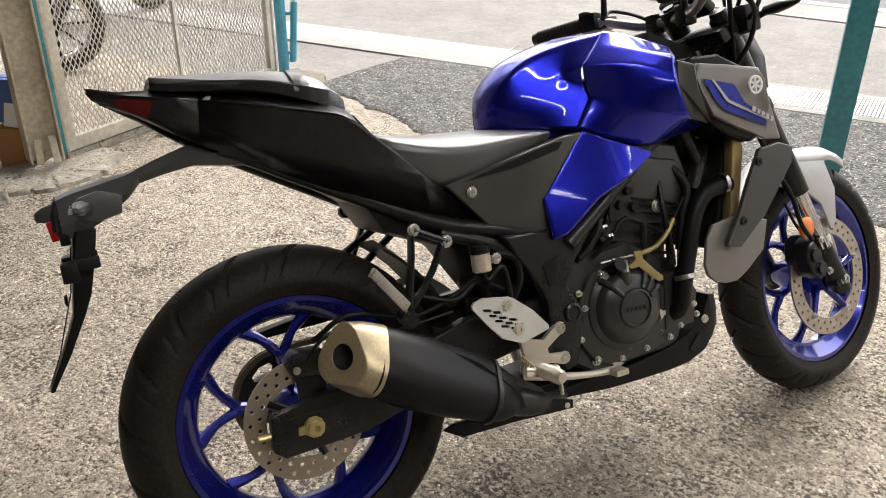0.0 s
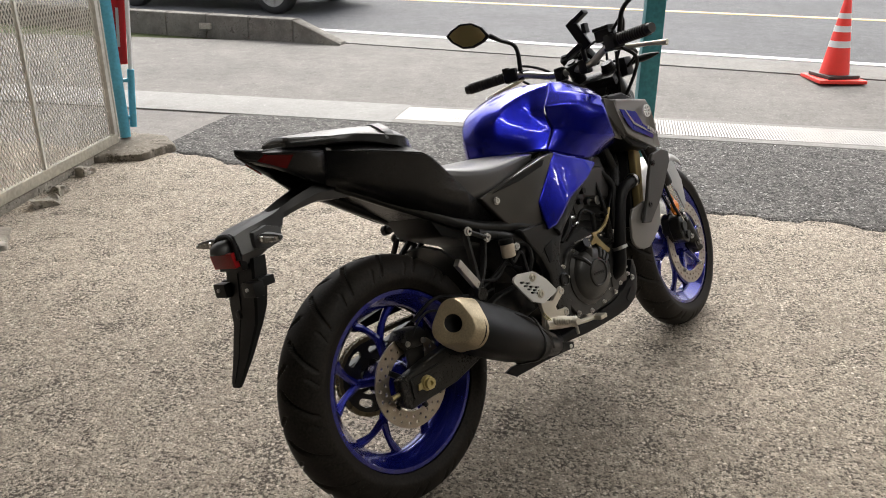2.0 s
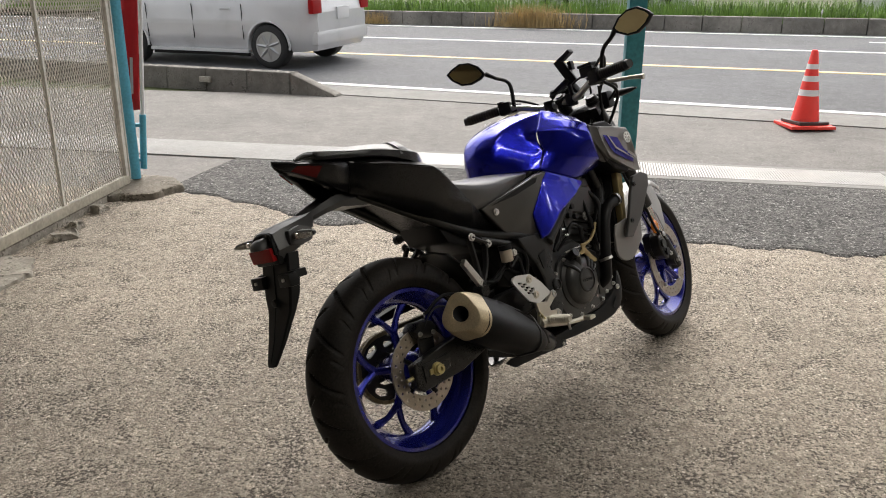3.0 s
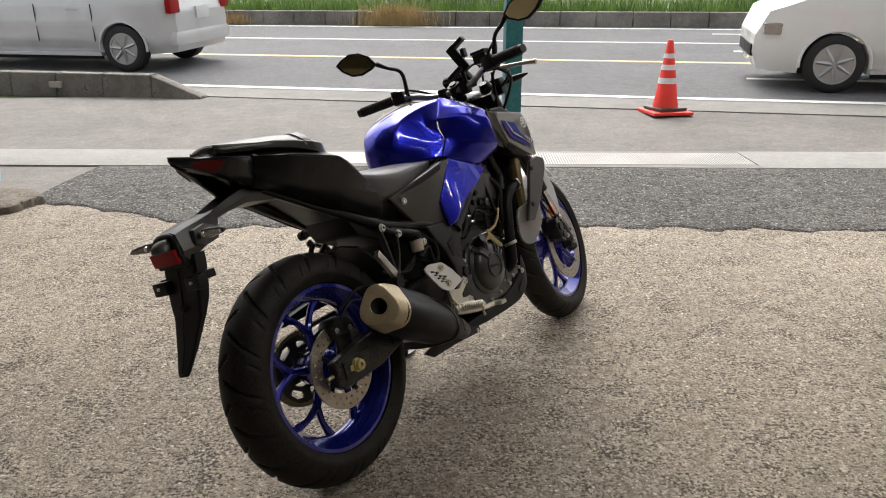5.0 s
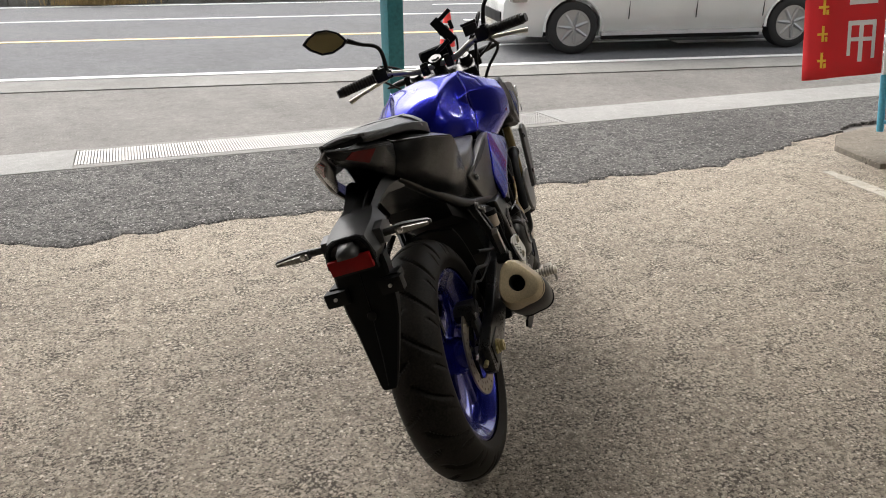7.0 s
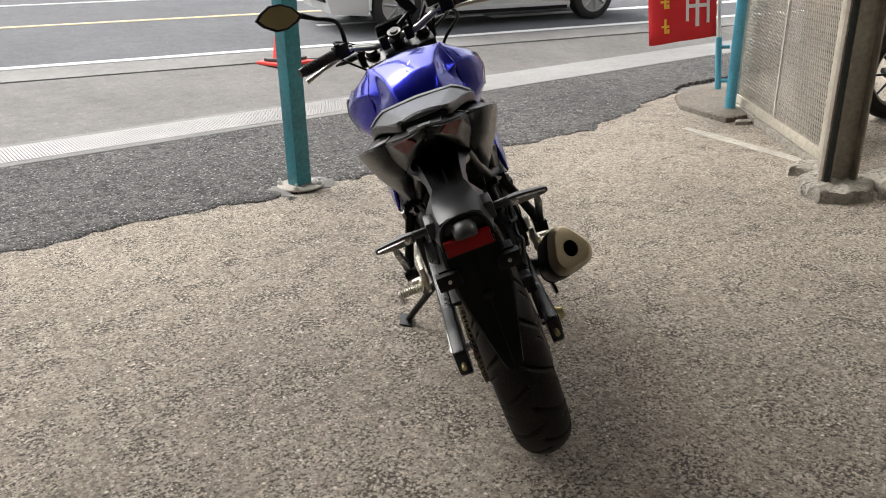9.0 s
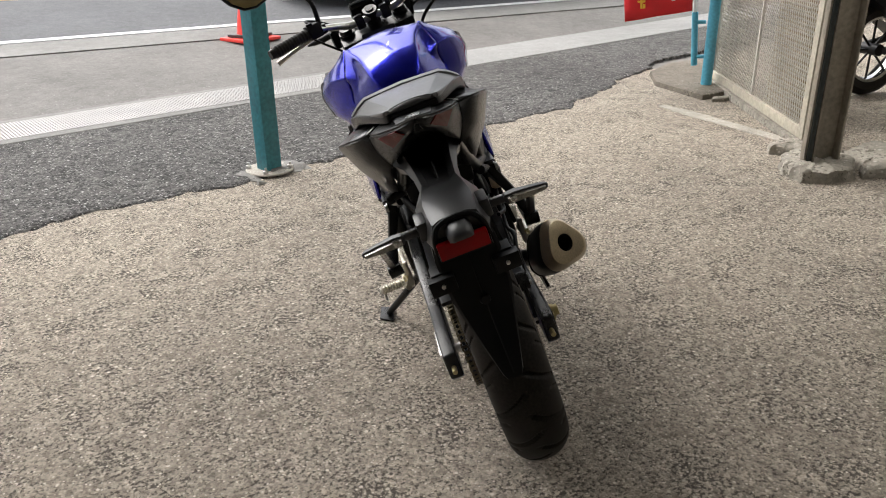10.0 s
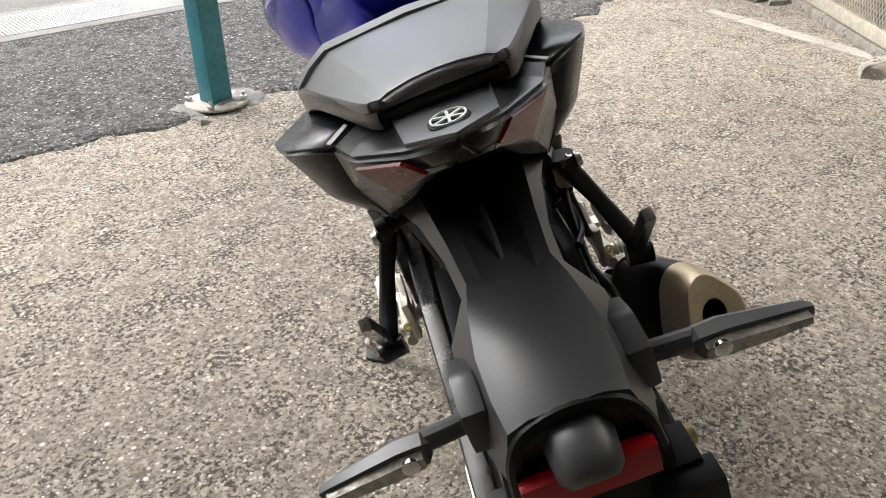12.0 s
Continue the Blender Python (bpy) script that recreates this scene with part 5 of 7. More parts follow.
    shroud = part("radiator_shroud", slab([(1.020, s * 0.198, 0.655), (1.075, s * 0.198, 0.662), (1.117, s * 0.198, 0.648), (1.110, s * 0.198, 0.613), (1.061, s * 0.198, 0.557), (1.022, s * 0.198, 0.514), (0.945, s * 0.198, 0.457), (0.906, s * 0.198, 0.464), (0.948, s * 0.198, 0.527), (0.983, s * 0.198, 0.595)], 0.014 if s > 0 else -0.014, 0.005, 3), GREYDARK, bike, "dark grey radiator shroud")
    for x, z in ((1.011, 0.629), (0.955, 0.511)):
        part("shroud_bolt", bolt((x, s * 0.211, z), 0.008, 0.005, s), BLACKMETAL, shroud)
    part("lower_scoop", slab([(0.863, s * 0.178, 0.430), (0.874, s * 0.178, 0.483), (0.893, s * 0.178, 0.512), (0.966, s * 0.178, 0.522), (1.050, s * 0.178, 0.497), (1.033, s * 0.178, 0.434), (0.981, s * 0.178, 0.396), (0.949, s * 0.178, 0.380), (0.917, s * 0.178, 0.381), (0.889, s * 0.178, 0.390), (0.870, s * 0.178, 0.407)], 0.01 if s > 0 else -0.01, 0.0045, 3), GREY, bike, "warm grey lower air scoop")
    # plastic side cover under the seat
    sc = part("side_cover", slab([(0.318, s * 0.112, 0.688), (0.36, s * 0.125, 0.7), (0.568, s * 0.138, 0.746), (0.612, s * 0.146, 0.748), (0.506, s * 0.14, 0.628), (0.52, s * 0.134, 0.556), (0.405, s * 0.112, 0.59)], 0.022 if s > 0 else -0.022, 0.006, 3), COVER, bike, "charcoal grey plastic side cover")
    part("cover_screw", bolt((0.362, s * 0.142, 0.668), 0.008, 0.006, s), STEEL, sc)
    part("cover_slot", slab([(0.345, s * 0.1435, 0.689), (0.44, s * 0.153, 0.712), (0.556, s * 0.16, 0.7385), (0.576, s * 0.162, 0.7375), (0.578, s * 0.162, 0.727), (0.45, s * 0.1535, 0.7)], 0.0015 if s > 0 else -0.0015, 0), MATTE, sc)
part("tank_console", box((0.94, 0, 0.9), (0.13, 0.11, 0.03), 0.008, Matrix.Rotation(radians(20), 4, "Y")), MATTE, bike)
part("tank_emblem", join(*[slab([(x, s * y0, z + 0.0028), (x + 0.012, s * y1, z + 0.0088), (x + 0.016, s * y1, z + 0.0104), (x + 0.005, s * y0, z + 0.0048)], 0.0008, 0) for x, z, y0, y1 in ((0.566, 0.926, 0.002, 0.008), (0.57, 0.928, 0.006, 0.013)) for s in (-1, 1)]), DECAL, tank, "small silver emblem")


# ---- seats and tail ----
def cushion(rows):
    """A padded shape from rows of (x, half width, top, edge height, bottom)."""
    rings = []
    for x, w, top, edge, bot in rows:
        half = [(0, top), (w * 0.45, top - (top - edge) * 0.08), (w * 0.8, top - (top - edge) * 0.35), (w * 0.97, edge + (top - edge) * 0.2), (w, edge), (w * 0.96, bot + (edge - bot) * 0.35), (w * 0.88, bot)]
        ring = [(x, y, z) for y, z in half] + [(x, 0, bot)] + [(x, -y, z) for y, z in reversed(half[1:])]
        rings.append(ring)
    return loft(rings)


rider = part("rider_seat", cushion([(0.195, 0.098, 0.812, 0.795, 0.7), (0.23, 0.118, 0.798, 0.775, 0.69), (0.3, 0.14, 0.788, 0.752, 0.68), (0.37, 0.146, 0.785, 0.742, 0.672), (0.43, 0.143, 0.782, 0.748, 0.69), (0.48, 0.138, 0.778, 0.752, 0.71), (0.53, 0.135, 0.768, 0.756, 0.73), (0.585, 0.13, 0.762, 0.755, 0.745)]), SEAT, bike, "black vinyl rider seat")
subsurf(rider, 1)


def refine(rows, n=4):
    """Rows in between on smooth curves through the given ones."""
    out = []
    for i in range(len(rows) - 1):
        q = [rows[max(0, min(len(rows) - 1, i + k))] for k in (-1, 0, 1, 2)]
        for j in range(n):
            t = j / n
            out.append(tuple(0.5 * (2 * b + (c - a) * t + (2 * a - 5 * b + 4 * c - d) * t * t + (3 * b - a - 3 * c + d) * t ** 3) for a, b, c, d in zip(*q)))
    return out + [tuple(rows[-1])]


def wedge(rows, flat=0.74):
    """An angular pad from rows of (x, half width, top, edge height, bottom): flat top, slanting flanks, short upright rim."""
    rings = []
    for x, w, top, edge, bot in rows:
        half = [(0, top), (w * flat * 0.5, top - 0.001), (w * flat, top - 0.004), (w * (flat + 1) * 0.5, top - 0.004 - (top - edge) * 0.36), (w * 0.975, edge + 0.003), (w, edge), (w, bot + 0.003), (w * 0.97, bot)]
        rings.append([(x, y, z) for y, z in half] + [(x, 0, bot)] + [(x, -y, z) for y, z in reversed(half[1:])])
    return loft(rings)


pillion = part("pillion_seat", wedge(refine([(-0.152, 0.046, 0.941, 0.939, 0.934), (-0.147, 0.052, 0.945, 0.938, 0.932), (-0.13, 0.062, 0.9465, 0.934, 0.926), (0.0, 0.104, 0.938, 0.911, 0.902), (0.08, 0.125, 0.927, 0.895, 0.886), (0.105, 0.127, 0.918, 0.888, 0.878), (0.128, 0.122, 0.908, 0.884, 0.869), (0.148, 0.112, 0.886, 0.874, 0.86), (0.156, 0.1, 0.875, 0.868, 0.856)]), 0.68), SEAT, bike, "black angular vinyl pillion seat", smooth=60)
pillion.location.y = 0.005
round_off = pillion.modifiers.new("soft_edges", "BEVEL")
round_off.width, round_off.segments, round_off.limit_method, round_off.angle_limit = 0.011, 4, "ANGLE", radians(11)
part("seat_strap", loft([[(x + d, y, z + dz) for d, dz in ((-0.014, 0), (-0.012, 0.004), (0.012, 0.004), (0.014, 0))] for x, y, z in ((0.082, -0.1265, 0.888), (0.081, -0.124, 0.898), (0.08, -0.106, 0.913), (0.079, -0.086, 0.924), (0.078, 0, 0.929), (0.079, 0.086, 0.924), (0.08, 0.106, 0.913), (0.081, 0.124, 0.898), (0.082, 0.1265, 0.888))]), SEAT, pillion, "black strap across the pillion seat")
part("seat_base", wedge(refine([(-0.152, 0.046, 0.9335, 0.932, 0.922), (-0.136, 0.06, 0.932, 0.928, 0.916), (0.0, 0.1065, 0.918, 0.914, 0.896), (0.08, 0.1275, 0.9, 0.896, 0.87), (0.105, 0.1295, 0.893, 0.889, 0.86), (0.13, 0.124, 0.886, 0.882, 0.85), (0.158, 0.104, 0.868, 0.864, 0.838)]), 0.9), SATIN, pillion, "black lower skirt of the seat")
core = part("tail_core", loft([[(x, -w, t), (x, w, t), (x, w * 0.92, (t + b) / 2), (x, w * 0.7, b), (x, -w * 0.7, b), (x, -w * 0.92, (t + b) / 2)] for x, w, t, b in ((-0.21, 0.018, 0.914, 0.9), (-0.12, 0.038, 0.9, 0.87), (0.0, 0.076, 0.885, 0.79), (0.12, 0.118, 0.852, 0.71), (0.165, 0.122, 0.835, 0.68), (0.2, 0.118, 0.79, 0.655), (0.27, 0.1, 0.74, 0.618), (0.36, 0.09, 0.68, 0.6))]), SATIN, bike)
TAIL_Y = 0.009
lid = part("tail_cover", slab([(-0.25, 0, 0.9365), (-0.204, -0.034, 0.9215), (-0.14, -0.039, 0.919), (-0.1, -0.042, 0.912), (-0.1, 0.042, 0.912), (-0.14, 0.039, 0.919), (-0.204, 0.034, 0.9215)], 0.004, 0.0012), CHARCOAL, bike, "charcoal tail cover")
lid.location.y = TAIL_Y
lid_turn = Matrix.Translation((-0.194, 0.009, 0.9275)) @ Matrix.Rotation(radians(3), 4, "Y")
part("tail_emblem", moved(join(lathe([(0.0122, 0.0), (0.0135, 0.0), (0.0135, 0.0012), (0.0122, 0.0012)], (0, 0, 0), 28, True, Matrix.Rotation(radians(90), 4, "X")), *[box((0, 0, 0.0006), (0.023, 0.0021, 0.0012), 0, Matrix.Rotation(radians(a), 4, "Z")) for a in (0, 60, 120)]), lid_turn), WHITE, bike, "round white tail emblem")
part("emblem_base", moved(lathe([(0.0155, 0.0), (0.0155, -0.001), (0.0005, -0.001)], (0, 0, 0), 28, False, Matrix.Rotation(radians(90), 4, "X")), lid_turn @ Matrix.Translation((0, 0, -0.0008))), HOLLOW, bike)

for s in (-1, 1):
    # inner top edge, outer rim, flank crease and lower edge
    U = [(-0.249, 0.001, 0.938), (-0.201, 0.034, 0.923), (-0.135, 0.04, 0.9205), (-0.079, 0.06, 0.907), (-0.078, 0.0605, 0.9065), (0.0, 0.09, 0.894), (0.122, 0.114, 0.868), (0.16, 0.112, 0.846)]
    R = [(-0.252, 0.002, 0.936), (-0.206, 0.038, 0.9185), (-0.149, 0.079, 0.906), (-0.087, 0.095, 0.8935), (-0.086, 0.0955, 0.893), (0.012, 0.153, 0.868), (0.124, 0.181, 0.838), (0.155, 0.177, 0.82)]
    Mi = [(-0.238, 0.008, 0.914), (-0.218, 0.02, 0.9065), (-0.157, 0.055, 0.872), (-0.09, 0.09, 0.852), (-0.089, 0.0915, 0.851), (0.01, 0.128, 0.806), (0.14, 0.15, 0.755), (0.27, 0.146, 0.712)]
    Lo = [(-0.195, 0.01, 0.892), (-0.17, 0.026, 0.878), (-0.13, 0.05, 0.846), (-0.09, 0.073, 0.82), (-0.089, 0.074, 0.819), (0.02, 0.088, 0.762), (0.14, 0.09, 0.688), (0.3, 0.102, 0.61)]
    for name, cols, label in (("tail_light_housing", (0, 1, 2, 3), "charcoal tail light housing"), ("tail_panel", (4, 5, 6, 7), "satin black tail side panel")):
        bm = bmesh.new()
        rows = [[bm.verts.new((r[i][0], s * r[i][1], r[i][2])) for i in cols] for r in (U, R, Mi, Lo)]
        for a, b in zip(rows, rows[1:]):
            for i in range(len(cols) - 1):
                bm.faces.new((a[i], a[i + 1], b[i + 1], b[i]))
        if name == "tail_panel":
            tip = bm.verts.new((0.402, s * 0.108, 0.597))
            bm.faces.new((rows[2][3], tip, rows[3][3]))
        bmesh.ops.bevel(bm, geom=[e for e in bm.edges if len(e.link_faces) == 2], offset=0.0035, segments=2, affect="EDGES")
        panel = part(name, bm, SATIN, bike, label, smooth=24)
        thicken(panel, 0.006, -1)
        panel.location.y = TAIL_Y
    quad = [Vector((x, s * y, z)) for x, y, z in (R[1], R[2], Mi[2], Mi[1])]
    out = ((quad[1] - quad[0]).cross(quad[3] - quad[0])).normalized()
    if out.z > 0:
        out = -out
    on = lambda u, v: (quad[0].lerp(quad[1], u)).lerp(quad[3].lerp(quad[2], u), v) + out * 0.002
    lens = part("tail_light", slab([on(0.1, 0.16), on(0.96, 0.16), on(0.9, 0.97), on(0.06, 0.9)], 0.003, 0), DARKLENS, bike, "smoked red tail light")
    lens.location.y = TAIL_Y
    top = [Vector((x, s * y, z)) for x, y, z in (U[4], U[6], R[6], R[4])]
    lift = ((top[1] - top[0]).cross(top[3] - top[0])).normalized()
    lift = lift if lift.z > 0 else -lift
    at = lambda u, v, d=0.0012: (top[0].lerp(top[1], u)).lerp(top[3].lerp(top[2], u), v) + lift * d
    part("panel_stripe", slab([at(0.03, 0.9), at(0.06, 0.34), at(0.12, 0.34), at(0.1, 0.9)], 0.0008, 0), DECAL, panel)
    part("panel_mark", join(*[slab([at(0.2 + 0.04 * i, 0.8, 0.0024), at(0.2 + 0.04 * i, 0.58, 0.0024), at(0.227 + 0.04 * i, 0.58, 0.0024), at(0.227 + 0.04 * i, 0.8, 0.0024)], 0.0006, 0) for i in range(6)]), DECALBLUE if s > 0 else MATTE, panel)

# licence holder arm
arm_rows = ((0.05, 0.05, 0.815, 0.085, 0.802, -0.03, 0.772), (-0.04, 0.05, 0.823, 0.076, 0.803, -0.03, 0.78), (-0.105, 0.045, 0.826, 0.056, 0.806, -0.026, 0.79), (-0.155, 0.038, 0.811, 0.045, 0.794, -0.02, 0.782), (-0.196, 0.034, 0.796, 0.042, 0.784, -0.008, 0.773),
            (-0.218, 0.04, 0.789, 0.062, 0.762, 0.004, 0.752), (-0.262, 0.046, 0.78, 0.067, 0.742, 0.006, 0.722), (-0.3, 0.045, 0.773, 0.061, 0.727, 0.006, 0.705), (-0.326, 0.042, 0.765, 0.054, 0.724, 0.006, 0.7))
arm = part("licence_arm", loft([[(x, -wo, zo), (x, -wr, t), (x, -wr * 0.62, t + c), (x, 0, t + c * 1.15), (x, wr * 0.62, t + c), (x, wr, t), (x, wo, zo), (x, wo * 0.85, b), (x, -wo * 0.85, b)] for x, wr, t, wo, zo, c, b in arm_rows]), CHARCOAL, bike, "charcoal tail arm for the licence plate", smooth=32)
arm.location.y = 0.007
part("rib", tube([(-0.08, 0, 0.808), (-0.13, 0, 0.8), (-0.18, 0, 0.782)], [0.0015, 0.003, 0.0015], 8), CHARCOAL, arm)
part("plate_lamp", loft([[(x, -w, b), (x, -w, (t + b) / 2), (x, -w * 0.6, t), (x, w * 0.6, t), (x, w, (t + b) / 2), (x, w, b)] for x, w, t, b in ((-0.31, 0.024, 0.76, 0.735), (-0.335, 0.0245, 0.76, 0.732), (-0.35, 0.0225, 0.756, 0.732), (-0.36, 0.016, 0.75, 0.734), (-0.363, 0.009, 0.746, 0.738))]), CHARCOAL, arm, "small black licence lamp", smooth=60)
part("rear_reflector", box((-0.339, 0.001, 0.717), (0.012, 0.094, 0.033), 0.003, Matrix.Rotation(radians(-8), 4, "Y")), REDLENS, arm, "red rear reflector")
part("reflector_back", box((-0.324, 0.0, 0.714), (0.016, 0.1, 0.045), 0.004), MATTE, arm)
flap_rows = ((-0.309, -0.276, 0.058, 0.712), (-0.315, -0.281, 0.061, 0.69), (-0.323, -0.291, 0.061, 0.65), (-0.33, -0.302, 0.058, 0.61), (-0.336, -0.318, 0.051, 0.575), (-0.366, -0.353, 0.034, 0.51), (-0.391, -0.383, 0.02, 0.462), (-0.394, -0.388, 0.015, 0.453))
flap = part("mud_flap", loft([[(xf, -w, z), (xr + 0.004, -w, z), (xr, -w * 0.9, z), (xr - 0.002, 0, z), (xr, w * 0.9, z), (xr + 0.004, w, z), (xf, w, z), (xf, w * 0.86, z), (xr + 0.007, w * 0.8, z), (xr + 0.006, 0, z), (xr + 0.007, -w * 0.8, z), (xf, -w * 0.86, z)] for xr, xf, w, z in flap_rows]), MATTE, arm, "tapering black mud flap", smooth=30)
part("flap_fold", loft([[(xr - 0.0025, y - 0.0016, z), (xr - 0.0045, y, z), (xr - 0.0025, y + 0.0016, z)] for xr, y, z in ((-0.316, 0.0, 0.685), (-0.33, 0.0, 0.61), (-0.366, 0.0, 0.51), (-0.39, 0.0, 0.462))]), MATTE, flap)
for s in (-1, 1):
    part("plate_bracket", join(box((-0.326, s * 0.062, 0.65), (0.026, 0.05, 0.032), 0.004), box((-0.3, s * 0.064, 0.66), (0.04, 0.03, 0.02), 0.004)), MATTE, arm)
    part("bracket_stud", lathe([(0.004, -0.003), (0.004, 0.003)], (0, 0, 0), 8, False, Matrix.Translation((-0.341, s * 0.062, 0.652)) @ Matrix.Rotation(radians(90), 4, "Z")), STEEL, arm)
    sig = part("turn_signal", join(prism([(-0.3, 0.73), (-0.268, 0.722), (-0.232, 0.73), (-0.228, 0.76), (-0.262, 0.772), (-0.296, 0.764)], s * 0.05, s * 0.07, 0.006), tube([(-0.282, s * 0.062, 0.747), (-0.289, s * 0.102, 0.75)], 0.0085, 12),
                                   loft([[(-0.3 + f * q + dx, s * y, 0.749 + g * hh) for q, g in ((0, -1), (0, 1), (0.55, 1.15), (1, 0.5), (1, -0.5), (0.55, -1.1))] for y, f, dx, hh in ((0.096, 0.01, 0.004, 0.005), (0.1, 0.02, 0, 0.0095), (0.118, 0.021, -0.001, 0.0105), (0.146, 0.017, -0.003, 0.0085), (0.172, 0.012, -0.004, 0.006), (0.178, 0.007, -0.003, 0.0035))])), CHARCOAL, arm, "slim charcoal turn signal", smooth=30)
    lens = part("lens", loft([[(-0.299 + dx, s * y, 0.748 - hh * 1.1), (-0.306 + dx, s * y, 0.748 - hh * 0.8), (-0.306 + dx, s * y, 0.748 + hh * 0.6), (-0.29 + dx, s * y, 0.7485 + hh * 1.3)] for y, dx, hh in ((0.102, 0.0, 0.0065), (0.118, -0.001, 0.0082), (0.146, -0.003, 0.0066), (0.173, -0.0042, 0.0042))]), CLEAR, sig, "clear ribbed lens", smooth=30)
    part("lens_ribs", join(*[box((-0.3066 - (y - 0.118) * 0.07, s * y, 0.747), (0.0014, 0.0012, 2 * (0.0046 - (y - 0.118) * 0.04)), 0.0) for y in [0.126 + 0.0038 * i for i in range(12)]]), CLEAR, lens)
    part("bulb", lathe([(0.0065, -0.001), (0.0065, 0.002), (0.0005, 0.004)], (0, 0, 0), 14, False, Matrix.Translation((-0.3055, s * 0.112, 0.749)) @ Matrix.Rotation(radians(90), 4, "Z")), CHROME, lens)
part("lamp_hood", tube([(-0.334, 0.05, 0.715), (-0.332, 0.046, 0.742), (-0.328, 0.036, 0.758), (-0.326, 0.02, 0.765), (-0.325, 0, 0.767), (-0.326, -0.02, 0.765), (-0.328, -0.036, 0.758), (-0.332, -0.046, 0.742), (-0.334, -0.05, 0.715)], 0.0055, 8), MATTE, arm, "black arch over the licence lamp")
part("flap_dent", lathe([(0.011, -0.001), (0.009, 0.004), (0.0005, 0.005)], (0, 0, 0), 14, False, Matrix.Translation((-0.341, 0, 0.598)) @ Matrix.Rotation(radians(-90), 4, "Z") @ Matrix.Rotation(radians(180), 4, "Z")), MATTE, arm)

# ---- front end ----
ax_f = axis_up
for s in (-1, 1):
    lo = Vector((1.366, s * 0.095, 0.279))
    up = lambda d: lo + ax_f * d
    leg = part("fork_leg", moved(tube([up(0.27), up(0.3), up(0.68), up(0.735)], [0.024, 0.026, 0.026, 0.025], 20, 3), TURN_FORK), BLACKMETAL, bike, "black upside-down fork tube")
    part("fork_stanchion", moved(tube([up(0.07), up(0.28)], 0.0185, 20), TURN_FORK), CHROME, leg, "polished fork stanchion")
    part("fork_foot", moved(join(tube([up(-0.03), up(0.03), up(0.1)], [0.024, 0.024, 0.022], 16, 3), tube([lo + Vector((0, -0.016, 0)), lo + Vector((0, 0.016, 0))], 0.026, 20)), TURN_FORK), BLACKMETAL, leg)
    part("axle_bolt", moved(bolt((lo.x, lo.y + s * 0.018, lo.z), 0.011, 0.01, s), TURN_FORK), STEEL, leg)
    part("fork_reflector", moved(lathe([(0.026, s * 0.0), (0.026, s * 0.006), (0.022, s * 0.009), (0.0005, s * 0.009)], (1.238, s * 0.113, 0.432), 24), TURN_FORK), AMBER, leg, "round amber reflector")
    part("fork_cap", moved(tube([up(0.735), up(0.75)], [0.022, 0.019], 20), TURN_FORK), BLACKMETAL, leg)
for d, w in ((0.5, 0.05), (0.7, 0.045)):
    c = Vector((1.362, 0, 0.285)) + ax_f * d + Vector((-0.02, 0, -0.01))
    part("triple_clamp", moved(box(c, (w * 1.4, 0.25, 0.034), 0.01, Matrix.Rotation(radians(-25.4), 4, "Y")), TURN_FORK), BLACKMETAL, bike)
rows = []
for i in range(17):
    a = radians(60 + 5.6 * i)
    r0 = 0.318 + 0.006 * math.sin(i)
    w = 0.064 if 2 < i < 15 else 0.05
    rows.append([(AXLE_F.x + (r0 + dr) * math.cos(a), y, AXLE_F.z + (r0 + dr) * math.sin(a)) for y, dr in ((-w, -0.022), (-w * 0.82, 0.002), (-w * 0.35, 0.014), (0, 0.017), (w * 0.35, 0.014), (w * 0.82, 0.002), (w, -0.022))])
fend = part("front_fender", moved(loft(rows, False, False), TURN_FORK), FENDER, bike, "grey front fender, lightened in colour for the light it catches", smooth=60)
thicken(fend, 0.004)
for s in (-1, 1):
    part("fender_stay", moved(slab([(1.3, s * 0.067, 0.585), (1.4, s * 0.067, 0.575), (1.425, s * 0.072, 0.5), (1.41, s * 0.076, 0.42), (1.385, s * 0.078, 0.4), (1.36, s * 0.075, 0.47), (1.3, s * 0.072, 0.52), (1.215, s * 0.07, 0.535), (1.21, s * 0.067, 0.56)], 0.006 if s > 0 else -0.006, 0.002), TURN_FORK), FENDER, fend)
calf = part("front_caliper", moved(join(prism([(1.215, 0.36), (1.228, 0.322), (1.262, 0.3), (1.282, 0.312), (1.268, 0.37), (1.246, 0.4), (1.222, 0.392)], -0.128, -0.086, 0.009, 3), prism([(1.222, 0.352), (1.25, 0.31), (1.295, 0.296), (1.312, 0.33), (1.288, 0.38), (1.258, 0.412), (1.228, 0.4)], -0.09, -0.056, 0.008, 3), tube([(1.24, -0.128, 0.365), (1.24, -0.136, 0.365)], 0.017, 18), tube([(1.258, -0.128, 0.33), (1.258, -0.136, 0.33)], 0.015, 18), prism([(1.275, 0.385), (1.34, 0.345), (1.352, 0.3), (1.335, 0.296), (1.3, 0.335), (1.27, 0.36)], -0.1, -0.086, 0.004)), TURN_FORK), BLACKMETAL, bike, "black front brake caliper")
for x, z in ((1.25, 0.335), (1.275, 0.395), (1.295, 0.315)):
    part("caliper_bolt", moved(bolt((x, -0.125, z), 0.007, 0.006), TURN_FORK), STEEL, calf)
part("brake_line", moved(tube([(1.25, -0.12, 0.4), (1.2, -0.13, 0.45), (1.19, -0.12, 0.52), (1.15, -0.1, 0.62), (1.08, -0.1, 0.8), (1.02, -0.15, 0.98)], 0.0055, 8), TURN_FORK), MATTE, bike)
part("sensor_line", moved(tube([(1.345, -0.1, 0.33), (1.28, -0.12, 0.4), (1.22, -0.11, 0.43), (1.19, -0.1, 0.5)], 0.0035, 8), TURN_FORK), MATTE, bike)
